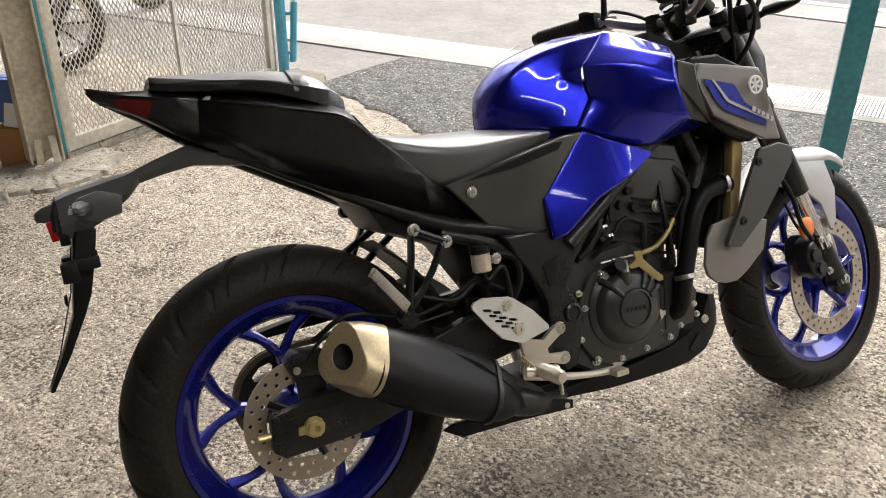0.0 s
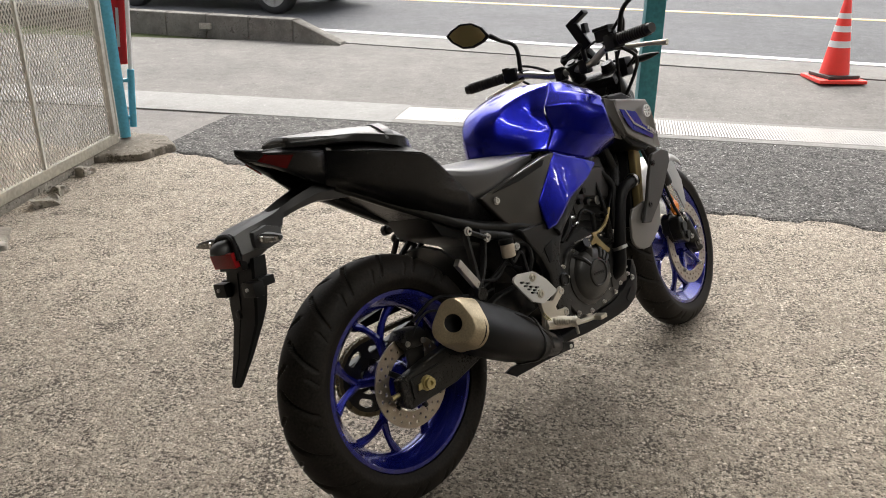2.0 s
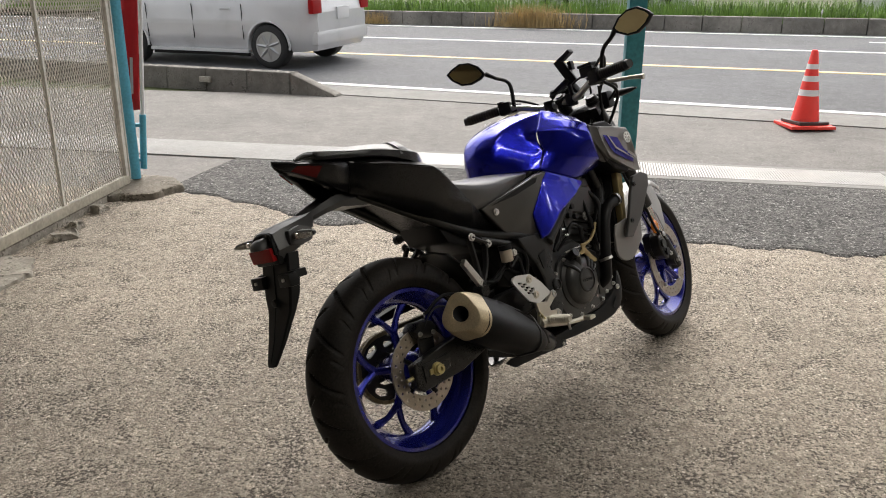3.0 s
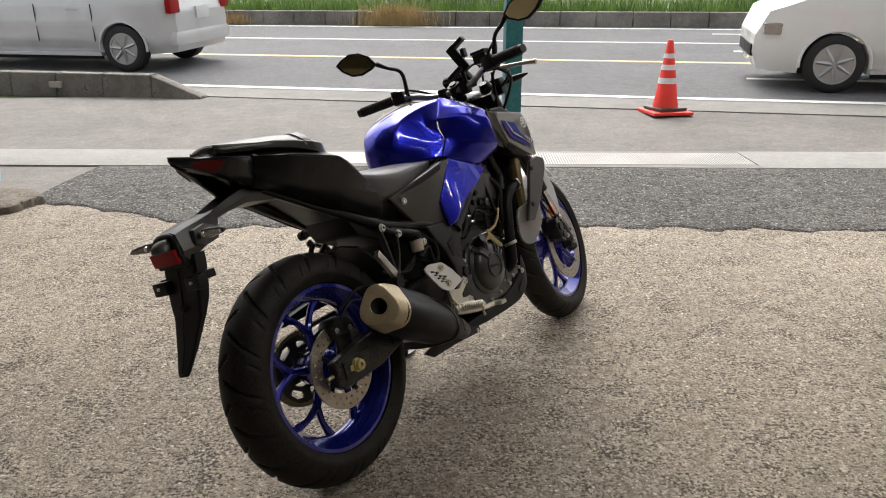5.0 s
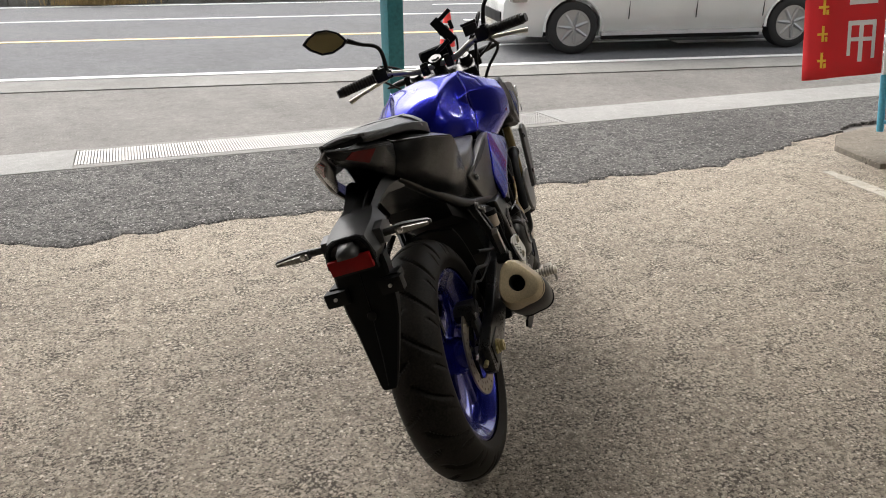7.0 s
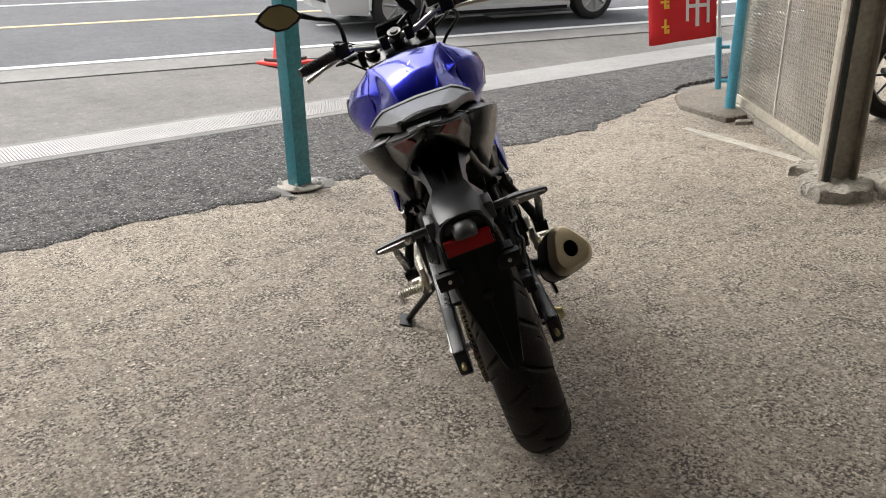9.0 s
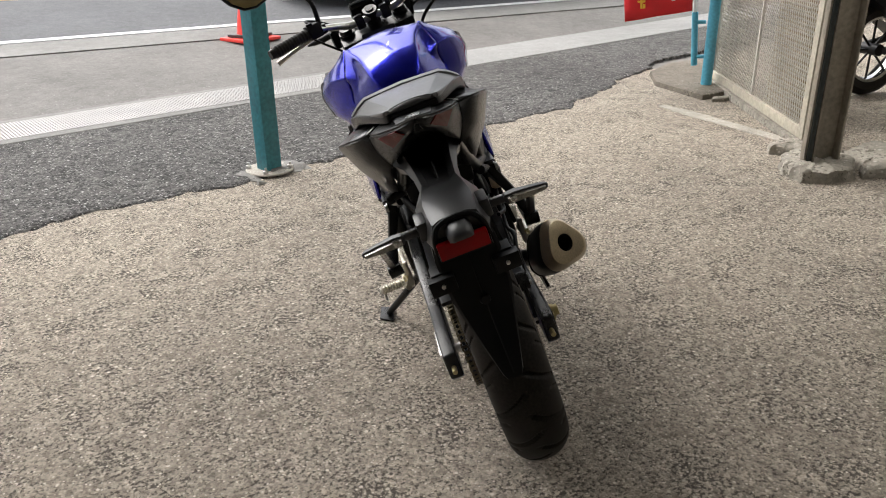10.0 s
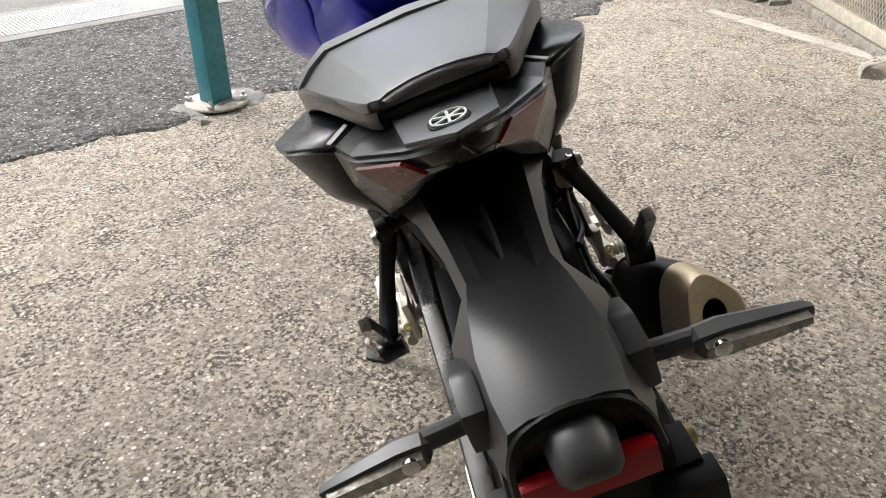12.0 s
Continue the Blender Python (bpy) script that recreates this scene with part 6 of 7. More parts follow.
head = part("headlight", moved(loft([[(x, -w, b), (x, -w, (t + b) / 2), (x, -w * 0.6, t), (x, w * 0.6, t), (x, w, (t + b) / 2), (x, w, b)] for x, w, t, b in ((1.11, 0.06, 0.93, 0.8), (1.16, 0.085, 0.94, 0.775), (1.21, 0.08, 0.92, 0.775), (1.245, 0.05, 0.88, 0.8))]), TURN_FORK), MATTE, bike, "black headlight unit", smooth=50)
part("lens", moved(lathe([(0.035, 0), (0.03, 0.012), (0.0005, 0.018)], (0, 0, 0), 24, False, Matrix.Translation((1.24, 0, 0.83)) @ Matrix.Rotation(radians(-90), 4, "Z")), TURN_FORK), CLEAR, head)
for s in (-1, 1):
    sg = part("turn_signal", moved(join(tube([(1.15, s * 0.1, 0.93), (1.15, s * 0.14, 0.94)], 0.008, 10), loft([[(1.15 + dx * r, s * y, 0.942 + dz * r * 0.7) for dx, dz in [(math.cos(2 * math.pi * i / 12), math.sin(2 * math.pi * i / 12)) for i in range(12)]] for y, r in ((0.135, 0.008), (0.142, 0.016), (0.17, 0.018), (0.2, 0.013), (0.225, 0.004))])), TURN_FORK), MATTE, bike, "slim black front turn signal")
meter = part("meter", moved(box((1.06, 0, 0.99), (0.028, 0.11, 0.07), 0.008, Matrix.Rotation(radians(-52), 4, "Y")), TURN_FORK), MATTE, bike, "black instrument panel")
part("screen", moved(box((1.05, 0, 0.998), (0.004, 0.095, 0.055), 0.002, Matrix.Rotation(radians(-52), 4, "Y")), TURN_FORK), CARGLASS, meter)
part("phone_holder", moved(join(tube([(0.985, -0.06, 0.975), (0.978, -0.062, 1.03)], 0.008, 10), box((0.97, -0.066, 1.06), (0.012, 0.034, 0.1), 0.004, Matrix.Rotation(radians(-24), 4, "X")), box((0.958, -0.09, 1.108), (0.03, 0.05, 0.014), 0.004, Matrix.Rotation(radians(-24), 4, "X")), box((0.958, -0.046, 1.014), (0.03, 0.06, 0.014), 0.004, Matrix.Rotation(radians(-24), 4, "X")), box((0.96, -0.098, 1.07), (0.024, 0.014, 0.03), 0.003), tube([(0.975, -0.066, 1.06), (0.985, -0.066, 1.06)], 0.02, 16)), TURN_FORK), MATTE, bike, "black phone holder clamped to the handlebar")
part("handlebar", moved(tube([(0.885, 0.325, 1.0), (0.935, 0.2, 1.003), (0.965, 0.13, 0.985), (0.99, 0.075, 0.965), (1.0, 0, 0.962), (0.99, -0.075, 0.965), (0.965, -0.13, 0.985), (0.935, -0.2, 1.003), (0.885, -0.325, 1.0)], 0.0115, 14), TURN_FORK), STEEL, bike, "bare steel handlebar")
for s in (-1, 1):
    part("bar_clamp", moved(box((1.0, s * 0.045, 0.962), (0.04, 0.03, 0.045), 0.008), TURN_FORK), BLACKMETAL, bike)
    grip = part("grip", moved(tube([Vector((0.884, s * 0.328, 1.0)).lerp(Vector((0.926, s * 0.215, 1.003)), i / 36) for i in range(37)], [0.0168 if i % 3 else 0.0184 for i in range(37)], 18, 1), TURN_FORK), RUBBER, bike, "ribbed black rubber grip")
    part("bar_end", moved(tube([(0.884, s * 0.328, 1.0), (0.878, s * 0.343, 1.0)], [0.0165, 0.014], 18), TURN_FORK), BLACKMETAL, grip)
    part("switch_housing", moved(join(box((0.938, s * 0.192, 1.003), (0.045, 0.045, 0.046), 0.01, Matrix.Rotation(radians(s * 20), 4, "Z")), box((0.925, s * 0.198, 1.024), (0.02, 0.02, 0.014), 0.003)), TURN_FORK), MATTE, bike)
    part("lever_perch", moved(box((0.965, s * 0.165, 0.995), (0.045, 0.03, 0.03), 0.008), TURN_FORK), BLACKMETAL, bike)
    part("hand_lever", moved(tube([(0.975, s * 0.175, 0.985), (0.985, s * 0.23, 0.975), (0.975, s * 0.29, 0.965), (0.975, s * 0.335, 0.955)], [0.008, 0.007, 0.0065, 0.009], 10), TURN_FORK), ALU, bike, "polished hand lever")
part("master_cylinder", moved(join(box((0.965, -0.155, 1.03), (0.045, 0.05, 0.035), 0.006), box((0.965, -0.155, 1.052), (0.05, 0.055, 0.01), 0.003)), TURN_FORK), BLACKMETAL, bike)
part("control_cable", moved(join(tube([(0.97, 0.15, 0.99), (1.04, 0.16, 0.99), (1.1, 0.1, 0.93), (1.05, 0.0, 0.82)], 0.005, 8), tube([(0.95, -0.18, 0.985), (1.05, -0.2, 0.96), (1.09, -0.1, 0.9), (1.0, -0.05, 0.83)], 0.005, 8), tube([(0.95, 0.19, 0.99), (1.03, 0.2, 0.97), (1.08, 0.12, 0.88)], 0.004, 8)), TURN_FORK), MATTE, bike)
for line, r in (([(0.955, -0.17, 1.02), (1.0, -0.2, 1.07), (1.06, -0.17, 1.04), (1.1, -0.1, 0.95), (1.06, -0.06, 0.86)], 0.005), ([(0.96, 0.17, 1.0), (1.02, 0.2, 1.03), (1.08, 0.14, 0.99), (1.09, 0.06, 0.9)], 0.0045), ([(0.95, -0.2, 0.985), (1.0, -0.22, 0.94), (1.06, -0.16, 0.88), (1.04, -0.1, 0.8)], 0.0055), ([(1.0, -0.03, 1.0), (1.05, -0.09, 1.03), (1.1, -0.07, 0.96), (1.08, -0.02, 0.88)], 0.004)):
    part("cable", moved(tube(line, r, 8), TURN_FORK), MATTE, bike)
part("ignition_switch", moved(join(tube([(1.03, 0, 0.925), (1.0, 0, 0.985)], 0.024, 18), tube([(1.0, 0, 0.985), (0.997, 0, 0.99)], 0.014, 14)), TURN_FORK), BLACKMETAL, bike)
for s in (-1, 1):
    part("headlight_bracket", moved(box((1.1, s * 0.12, 0.93), (0.05, 0.05, 0.06), 0.012), TURN_FORK), MATTE, bike)
for nm, tip, root, bend, foot in (("left", Vector((0.882, 0.4, 1.178)), Vector((0.94, 0.262, 1.142)), Vector((0.945, 0.165, 1.08)), Vector((0.943, 0.165, 0.99))), ("right", Vector((0.985, -0.425, 1.15)), Vector((1.008, -0.263, 1.15)), Vector((0.995, -0.215, 1.09)), Vector((0.99, -0.19, 1.0)))):
    e1 = (tip - root).normalized()
    e3 = Vector((-1, 0.1 if nm == "right" else -0.3, 0.1))
    e3 = (e3 - e1 * e3.dot(e1)).normalized()
    e2 = e1.cross(e3)
    if e2.z < 0:
        e2 = -e2
    Lm = (tip - root).length
    hexa = [(0, 0), (0.17, 0.028), (0.42, 0.043), (0.68, 0.04), (0.9, 0.018), (1.0, 0.0), (0.86, -0.022), (0.6, -0.041), (0.35, -0.038), (0.1, -0.018)]
    ring = lambda k, off: [root + e1 * (Lm * (0.5 + (u - 0.5) * k)) + e2 * (v * k) + e3 * off for u, v in hexa]
    mir = part("mirror", join(loft([ring(1.0, 0.004), ring(1.03, 0.0), ring(1.0, -0.008), ring(0.75, -0.02), ring(0.3, -0.026)]), tube([root - e3 * 0.012, root + (bend - root) * 0.4 - e3 * 0.01, bend, foot], [0.01, 0.007, 0.007, 0.008], 10)), MATTE, bike, "black handlebar mirror")
    part("mirror_glass", slab(ring(0.86, 0.0045), 0.0012, 0), MIRROR, mir, "mirror glass, the reflected tan put into its colour")

# ---- gates, posts and things of the shop front ----
def expanded_mesh(w, h, cw=0.028, ch=0.046, r=0.0022):
    """Expanded metal in the xz plane: zigzag strands that touch each other."""
    vs, fs = [], []
    n, m = int(w / cw), int(h / ch)
    for i in range(n):
        for side in (-1, 1):
            prev = None
            for j in range(2 * m + 1):
                z = j * ch / 2
                x = (i + 0.5) * cw + side * (cw / 2 if j % 2 == 0 else 0.002)
                k = len(vs)
                vs += [(x - r, -0.002, z), (x + r, -0.002, z), (x + r, 0.002, z), (x - r, 0.002, z)]
                if prev is not None:
                    fs += [(prev + a, prev + (a + 1) % 4, k + (a + 1) % 4, k + a) for a in range(4)]
                prev = k
    me = bpy.data.meshes.new("mesh_infill")
    me.from_pydata(vs, [], fs)
    me.materials.append(MESH)
    return me


def gate(a, b, h, z0, name_label, steel, bars=2):
    """A framed gate leaf of expanded metal between two ground points."""
    a, b = Vector(a), Vector(b)
    L = (b - a).length
    ang = math.atan2(b.y - a.y, b.x - a.x)
    g = thing("mesh_gate", Matrix.Translation((a.x, a.y, z0)) @ Matrix.Rotation(ang, 4, "Z"), name_label, "gate")
    part("bottom_rail", box((L / 2, 0, 0.03), (L, 0.035, 0.06), 0.004), steel, g)
    part("top_rail", box((L / 2, 0, h - 0.02), (L, 0.035, 0.04), 0.004), steel, g)
    for x, w, paint_mat in ((0.03, 0.06, steel), (L - 0.025, 0.036, CHALK)):
        part("stile", box((x, 0, h / 2), (w, 0.036, h - 0.1), 0.004), paint_mat, g)
    part("edge_strip", box((L + 0.022, 0, h / 2), (0.014, 0.03, h - 0.06), 0.003), CHALK, g)
    for z in (0.12, h * 0.5, h - 0.15):
        part("hinge", box((L + 0.004, 0, z), (0.03, 0.014, 0.06), 0.002), steel, g)
    part("ground_rail", box((L / 2, 0.012, -0.028), (L, 0.045, 0.044), 0.008), OLDCONC, g, "rough mortar bed under the rail")
    for i in range(1, bars):
        part("stiffener", box((L * i / bars, 0, h / 2), (0.018, 0.02, h - 0.1), 0.003), CHALK, g)
    me = expanded_mesh(L - 0.08, h - 0.1)
    ob = new("mesh_infill", me)
    ob.parent = g
    ob.location = (0.04, 0, 0.06)
    return g


gate((-3.275, 2.0), (-3.5, 3.62), 2.3, 0.05, "cream-framed expanded metal gate with rust stains", CREAM, 2)
gate((2.12, 1.65), (3.27, 2.97), 2.3, 0.05, "cream-framed expanded metal gate standing open", CREAM, 2)


def rough_block(c, size, seed, turn=0.0, amp=0.045):
    bm = bmesh.new()
    bmesh.ops.create_cube(bm, size=1.0)
    bmesh.ops.subdivide_edges(bm, edges=bm.edges[:], cuts=15, use_grid_fill=True)
    for v in bm.verts:
        p = Vector((v.co.x * size[0], v.co.y * size[1], v.co.z * size[2]))
        r = max(abs(v.co.x), abs(v.co.y))
        q = p * 6 + Vector((seed, seed * 2, 0))
        d = noise.noise_vector(q) * amp + noise.noise_vector(q * 3.1) * amp * 0.45 + noise.noise_vector(q * 9) * amp * 0.15
        if v.co.z < -0.45:
            d.z = 0
        shrink = 1 - 0.1 * max(0, v.co.z) * (r > 0.42)
        v.co = Vector((p.x * shrink, p.y * shrink, p.z)) + d
    return moved(bm, Matrix.Translation(c) @ Matrix.Rotation(radians(turn), 4, "Z"))


def rough_thing(name, c, size, seed, turn, label, cat, mat=None):
    ob = part(name, rough_block((0, 0, size[2] / 2), size, seed, 0), mat or OLDCONC, smooth=35)
    ob.matrix_world = Matrix.Translation(c) @ Matrix.Rotation(radians(turn), 4, "Z")
    return tagged(ob, label, cat)


def broken_slab(name, outline, h, seed, label, cat, mat=None, rag=0.018):
    """A low slab with crumbled edges over a ground outline."""
    pts = [Vector((*p, 0)) for p in outline]
    ring = []
    for p, q in zip(pts, pts[1:] + pts[:1]):
        k = max(2, int((q - p).length / 0.012))
        ring += [p.lerp(q, i / k) for i in range(k)]
    mid = sum(ring, Vector()) / len(ring)
    layers = []
    for lvl, inset, rough in ((-0.01, 0.0, 0.6), (h * 0.45, 0.004, 1.0), (h * 0.85, 0.008, 1.1), (h, 0.022, 0.7), (h * 1.02, 0.07, 0.4), (h * 1.0, 0.13, 0.3)):
        row = []
        for p in ring:
            d = (mid - p)
            d = d.normalized() * min(inset, d.length * 0.9)
            q = Vector((p.x * 14, p.y * 14, seed + lvl * 9))
            n1 = noise.noise_vector(q) * rag + noise.noise_vector(q * 3.3) * rag * 0.6
            row.append(p + d + Vector((n1.x * rough, n1.y * rough, lvl + (n1.z * 0.5 if lvl > 0 else 0))))
        layers.append(row)
    bm = loft(layers, cap=True)
    return tagged(part(name, bm, mat or OLDCONC, smooth=40), label, cat)


broken_slab("concrete_footing", [(-3.42, 1.6), (-3.2, 1.5), (-3.0, 1.72), (-2.98, 2.0), (-3.12, 2.2), (-3.3, 2.18), (-3.4, 1.9)], 0.022, 8, "thin broken concrete spill under the gate post", "footing")
broken_slab("concrete_footing", [(-3.75, 3.55), (-3.45, 3.3), (-3.2, 3.42), (-3.12, 3.68), (-3.3, 3.88), (-3.7, 3.9)], 0.05, 9, "crumbling brown concrete footing at the gate's end", "footing", DIRTCONC)
broken_slab("concrete_footing", [(1.9, 1.72), (1.98, 1.58), (2.12, 1.56), (2.22, 1.66), (2.1, 1.76), (1.98, 1.78)], 0.05, 1, "thin broken lobe of concrete beside the gate post", "footing")
broken_slab("concrete_footing", [(1.62, 1.5), (1.57, 1.38), (1.66, 1.27), (1.8, 1.22), (1.96, 1.3), (2.0, 1.45), (1.9, 1.56), (1.76, 1.6)], 0.07, 2, "broken concrete footing under the gate post", "footing")
broken_slab("concrete_footing", [(1.84, 1.2), (1.98, 1.13), (2.2, 1.1), (2.42, 1.2), (2.4, 1.42), (2.05, 1.42), (1.97, 1.28)], 0.055, 3, "low cracked concrete footing behind the gate post", "footing")
broken_slab("concrete_slab", [(2.9, 3.2), (2.82, 2.94), (2.75, 2.7), (2.98, 2.66), (3.3, 2.78), (3.75, 3.1), (4.05, 3.5), (3.6, 3.6), (3.2, 3.48)], 0.038, 4, "dirty brown concrete slab at the gate's end", "slab", DIRTCONC, 0.004)
broken_slab("stone_chip", [(2.74, 2.62), (2.83, 2.57), (2.95, 2.58), (2.9, 2.63), (2.8, 2.66)], 0.025, 6, "pale chip of broken concrete on the floor", "stone", None, 0.006)
for i, (x, y, sx) in enumerate(((-3.3, 2.75, 0.1), (-3.22, 2.55, 0.13), (-3.38, 3.1, 0.09), (-3.05, 1.55, 0.06))):
    rough_thing("stone_chip", (x, y, 0.0), (sx, sx * 0.6, 0.035), 20 + i, 40 * i, "chip of broken concrete beside the gate", "stone")


def channel_post(c, turn, h, label, steel, track):
    g = thing("gate_post", Matrix.Translation(c) @ Matrix.Rotation(radians(turn), 4, "Z"), label, "post")
    part("web", box((0, 0, h / 2), (0.13, 0.008, h), 0.002), steel, g)
    for x in (-0.065, 0.065):
        part("flange", box((x, 0, h / 2), (0.009, 0.11, h), 0.002), steel, g)
    part("track", box((0.085, 0.03, h / 2), (0.022, 0.05, h), 0.003), track, g)
    part("guide_rail", box((0.103, 0.03, h / 2), (0.012, 0.03, h), 0.002), steel, g)
    for x, tilt in ((-0.03, 14), (0.035, -11)):
        part("foot_plate", box((x, -0.05, 0.05), (0.03, 0.007, 0.12), 0.001, Matrix.Rotation(radians(tilt), 4, "X")), steel, g)
    return g


channel_post((-3.24, 1.88, 0.06), 70, 3.2, "weathered beige steel gate post with a teal track", BEIGE, TEAL)
channel_post((1.81, 1.415, 0.06), 147, 3.2, "olive-grey steel gate post on broken concrete, darkened in colour for shade", POSTDARK, TRACKDARK)


def pipe_post(c, r, h, mat, name, label, lean=(0, 0)):
    bm = tube([(0, 0, 0), (lean[0], lean[1], h)], r, 18)
    ob = part(name, bm, mat)
    ob.matrix_world = Matrix.Translation(c)
    return tagged(ob, label, "post")


pipe_post((-3.5, 3.72, 0.06), 0.034, 3.2, SKYBLUE, "blue_post", "light blue painted steel pipe post")
pipe_post((3.06, 2.88, 0.04), 0.038, 3.2, SKYBLUE, "blue_post", "light blue painted steel pipe post")


def flagpole(c, flag_dir, label, z_low, drop, clamp, lean):
    g = thing("banner", Matrix.Translation(c) @ Matrix.Rotation(radians(5), 4, Vector((-lean[1], lean[0], 0))), label, "banner")
    part("holder", tube([(0, 0, 0), (0, 0, 0.37)], 0.022, 14), SKYBLUE, g)
    for z in (0.06, 0.3):
        part("clamp", tube([(0, 0, z), (clamp[0], clamp[1], z)], 0.014, 8), SKYBLUE, g)
    part("pole", tube([(0, 0, 0.02), (0, 0, 2.6)], 0.013, 12), PAPER, g)
    bm = bmesh.new()
    d = Vector(flag_dir).normalized()
    n = Vector((-d.y, d.x, 0))
    grid = []
    for j in range(25):
        z = z_low + (2.5 - z_low) * j / 24
        row = []
        for i in range(13):
            u = 0.02 + drop * i / 12
            sway = 0.02 * math.sin(i * 0.8 + j * 0.25) * (i / 12)
            row.append(bm.verts.new(Vector((0, 0, z - 0.03 * (i / 12) * (24 - j) / 24)) + d * u + n * sway))
        grid.append(row)
    for a, b in zip(grid, grid[1:]):
        for i in range(12):
            bm.faces.new((a[i], a[i + 1], b[i + 1], b[i]))
    cloth = part("cloth", bm, FLAG, g, "red banner cloth with white and yellow print", smooth=80)
    thicken(cloth, 0.002, 0)
    for sd in (-1, 1):
        off = n * 0.006 * sd
        ripple = lambda u: n * 0.02 * math.sin((0.02 + u) / drop * 9.6 + 0.5) * (u / drop)
        for (u0, u1, z0, z1) in ((0.05, 0.07, 0.1, 0.34), (0.05, 0.21, 0.31, 0.34), (0.19, 0.21, 0.12, 0.34), (0.07, 0.19, 0.21, 0.235), (0.12, 0.145, 0.08, 0.31), (0.05, 0.21, 0.44, 0.47), (0.12, 0.145, 0.47, 0.66), (0.07, 0.2, 0.56, 0.585)):
            if u1 + 0.02 < drop:
                part("print", slab([d * (0.02 + u) + Vector((0, 0, z_low + z)) + off + ripple(u) for u, z in ((u0, z0), (u1, z0), (u1, z1), (u0, z1))], 0.0015, 0), PAPER, cloth)
        for k in range(3):
            for u0, u1, z0, z1 in ((0.33, 0.39, 0.09, 0.105), (0.35, 0.365, 0.05, 0.15), (0.33, 0.345, 0.05, 0.08)):
                if u1 + 0.02 < drop:
                    part("print", slab([d * (0.02 + u) + Vector((0, 0, z_low + z + 0.17 * k)) + off + ripple(u) for u, z in ((u0, z0), (u1, z0), (u1, z1), (u0, z1))], 0.0015, 0), GOLDTEXT, cloth)
    return g


flagpole((3.02, 2.97, 0.17), (-0.75, 0.66, 0), "red banner with white and yellow print on a pale pole", 0.38, 0.47, (0.03, -0.07), (-0.6, 0.8))
flagpole((-3.462, 3.765, 0.12), (-0.95, 0.1, 0), "red banner hanging close to its pale pole", 0.4, 0.16, (-0.034, -0.04), (0.75, 0.65))

# teal post of the roof
post = thing("roof_post", Matrix.Translation((-0.25, 3.25, 0)) @ Matrix.Rotation(radians(8), 4, "Z"), "teal square steel post bolted to a round plate", "post")
part("shaft", box((0, 0, 1.65), (0.09, 0.09, 3.28), 0.007), TEAL, post)
part("base_plate", lathe([(0.0005, -0.02), (0.118, -0.02), (0.122, -0.016), (0.122, -0.01), (0.0005, -0.01)], (0, 0, 0), 40, False, Matrix.Rotation(radians(-90), 4, "X")), STRIP, post, "round base plate smeared with mortar")
for x in (-0.075, 0.075):
    for y in (-0.075, 0.075):
        part("anchor_bolt", lathe([(0.014, 0), (0.014, 0.012), (0.007, 0.014), (0.007, 0.028), (0.0005, 0.028)], (0, 0, 0), 10, False, Matrix.Translation((x, y, 0.024)) @ Matrix.Rotation(radians(90), 4, "X")), STEEL, post)
rough_thing("concrete_pad", (-0.25, 3.25, -0.012), (0.34, 0.3, 0.014), 31, 8, "thin pale concrete pad under the teal post", "pad", CONC)
strip = thing("floor_line", Matrix(), "worn concrete strip let into the floor, broken across", "floor marking", kind="structure")
for k, (u0, u1, wd) in enumerate(((0.0, 0.12, 0.035), (0.125, 0.2, 0.05), (0.21, 0.42, 0.052), (0.425, 0.7, 0.048), (0.705, 0.83, 0.05), (0.835, 1.0, 0.046))):
    a, b = [Vector((2.41, 2.78, 0)).lerp(Vector((2.2, 1.72, 0)), u) for u in (u0, u1)]
    side = Vector((0.98, -0.19, 0)) * wd
    rows = []
    for t in steps(0, 1, 14):
        p = a.lerp(b, t)
        j0, j1 = [0.008 * noise.noise(Vector((p.x * 31 + e, p.y * 31, k))) for e in (0, 9)]
        rows.append([p - side * (1 + j0 * 12) + Vector((0, 0, -0.004)), p - side * (0.96 + j0 * 12) + Vector((0, 0, 0.005)), p + side * (0.96 + j1 * 12) + Vector((0, 0, 0.005)), p + side * (1 + j1 * 12) + Vector((0, 0, -0.004))])
    part("strip_piece", loft(rows), STRIP, strip)

# traffic cone
cone = thing("traffic_cone", Matrix.Translation((1.47, 6.86, height(1.47, 6.86))) @ Matrix.Rotation(radians(12), 4, "Z"), "red traffic cone with three white bands and a grey weight", "traffic cone")
part("base", box((0, 0, 0.015), (0.41, 0.41, 0.03), 0.01), ORANGE, cone)
up = Matrix.Rotation(radians(90), 4, "X")


def cone_r(z):
    return 0.128 - (z - 0.03) / 0.67 * 0.1


part("shell", lathe([(cone_r(0.03) + 0.012, -0.028), (cone_r(0.04), -0.04), (cone_r(0.68), -0.68), (cone_r(0.69) - 0.006, -0.7), (0.0005, -0.7)], (0, 0, 0), 36, False, Matrix.Rotation(radians(-90), 4, "X")), ORANGE, cone)
for z0, z1 in ((0.29, 0.345), (0.42, 0.47), (0.53, 0.575)):
    part("band", lathe([(cone_r(z0) + 0.0015, -z0), (cone_r(z1) + 0.0015, -z1)], (0, 0, 0), 36, False, Matrix.Rotation(radians(-90), 4, "X")), BAND, cone)
part("weight", moved(box((0, 0, 0.047), (0.3, 0.3, 0.03), 0.01), Matrix.Rotation(radians(10), 4, "Z")), GREYDARK, cone, "dark rubber weight ring")

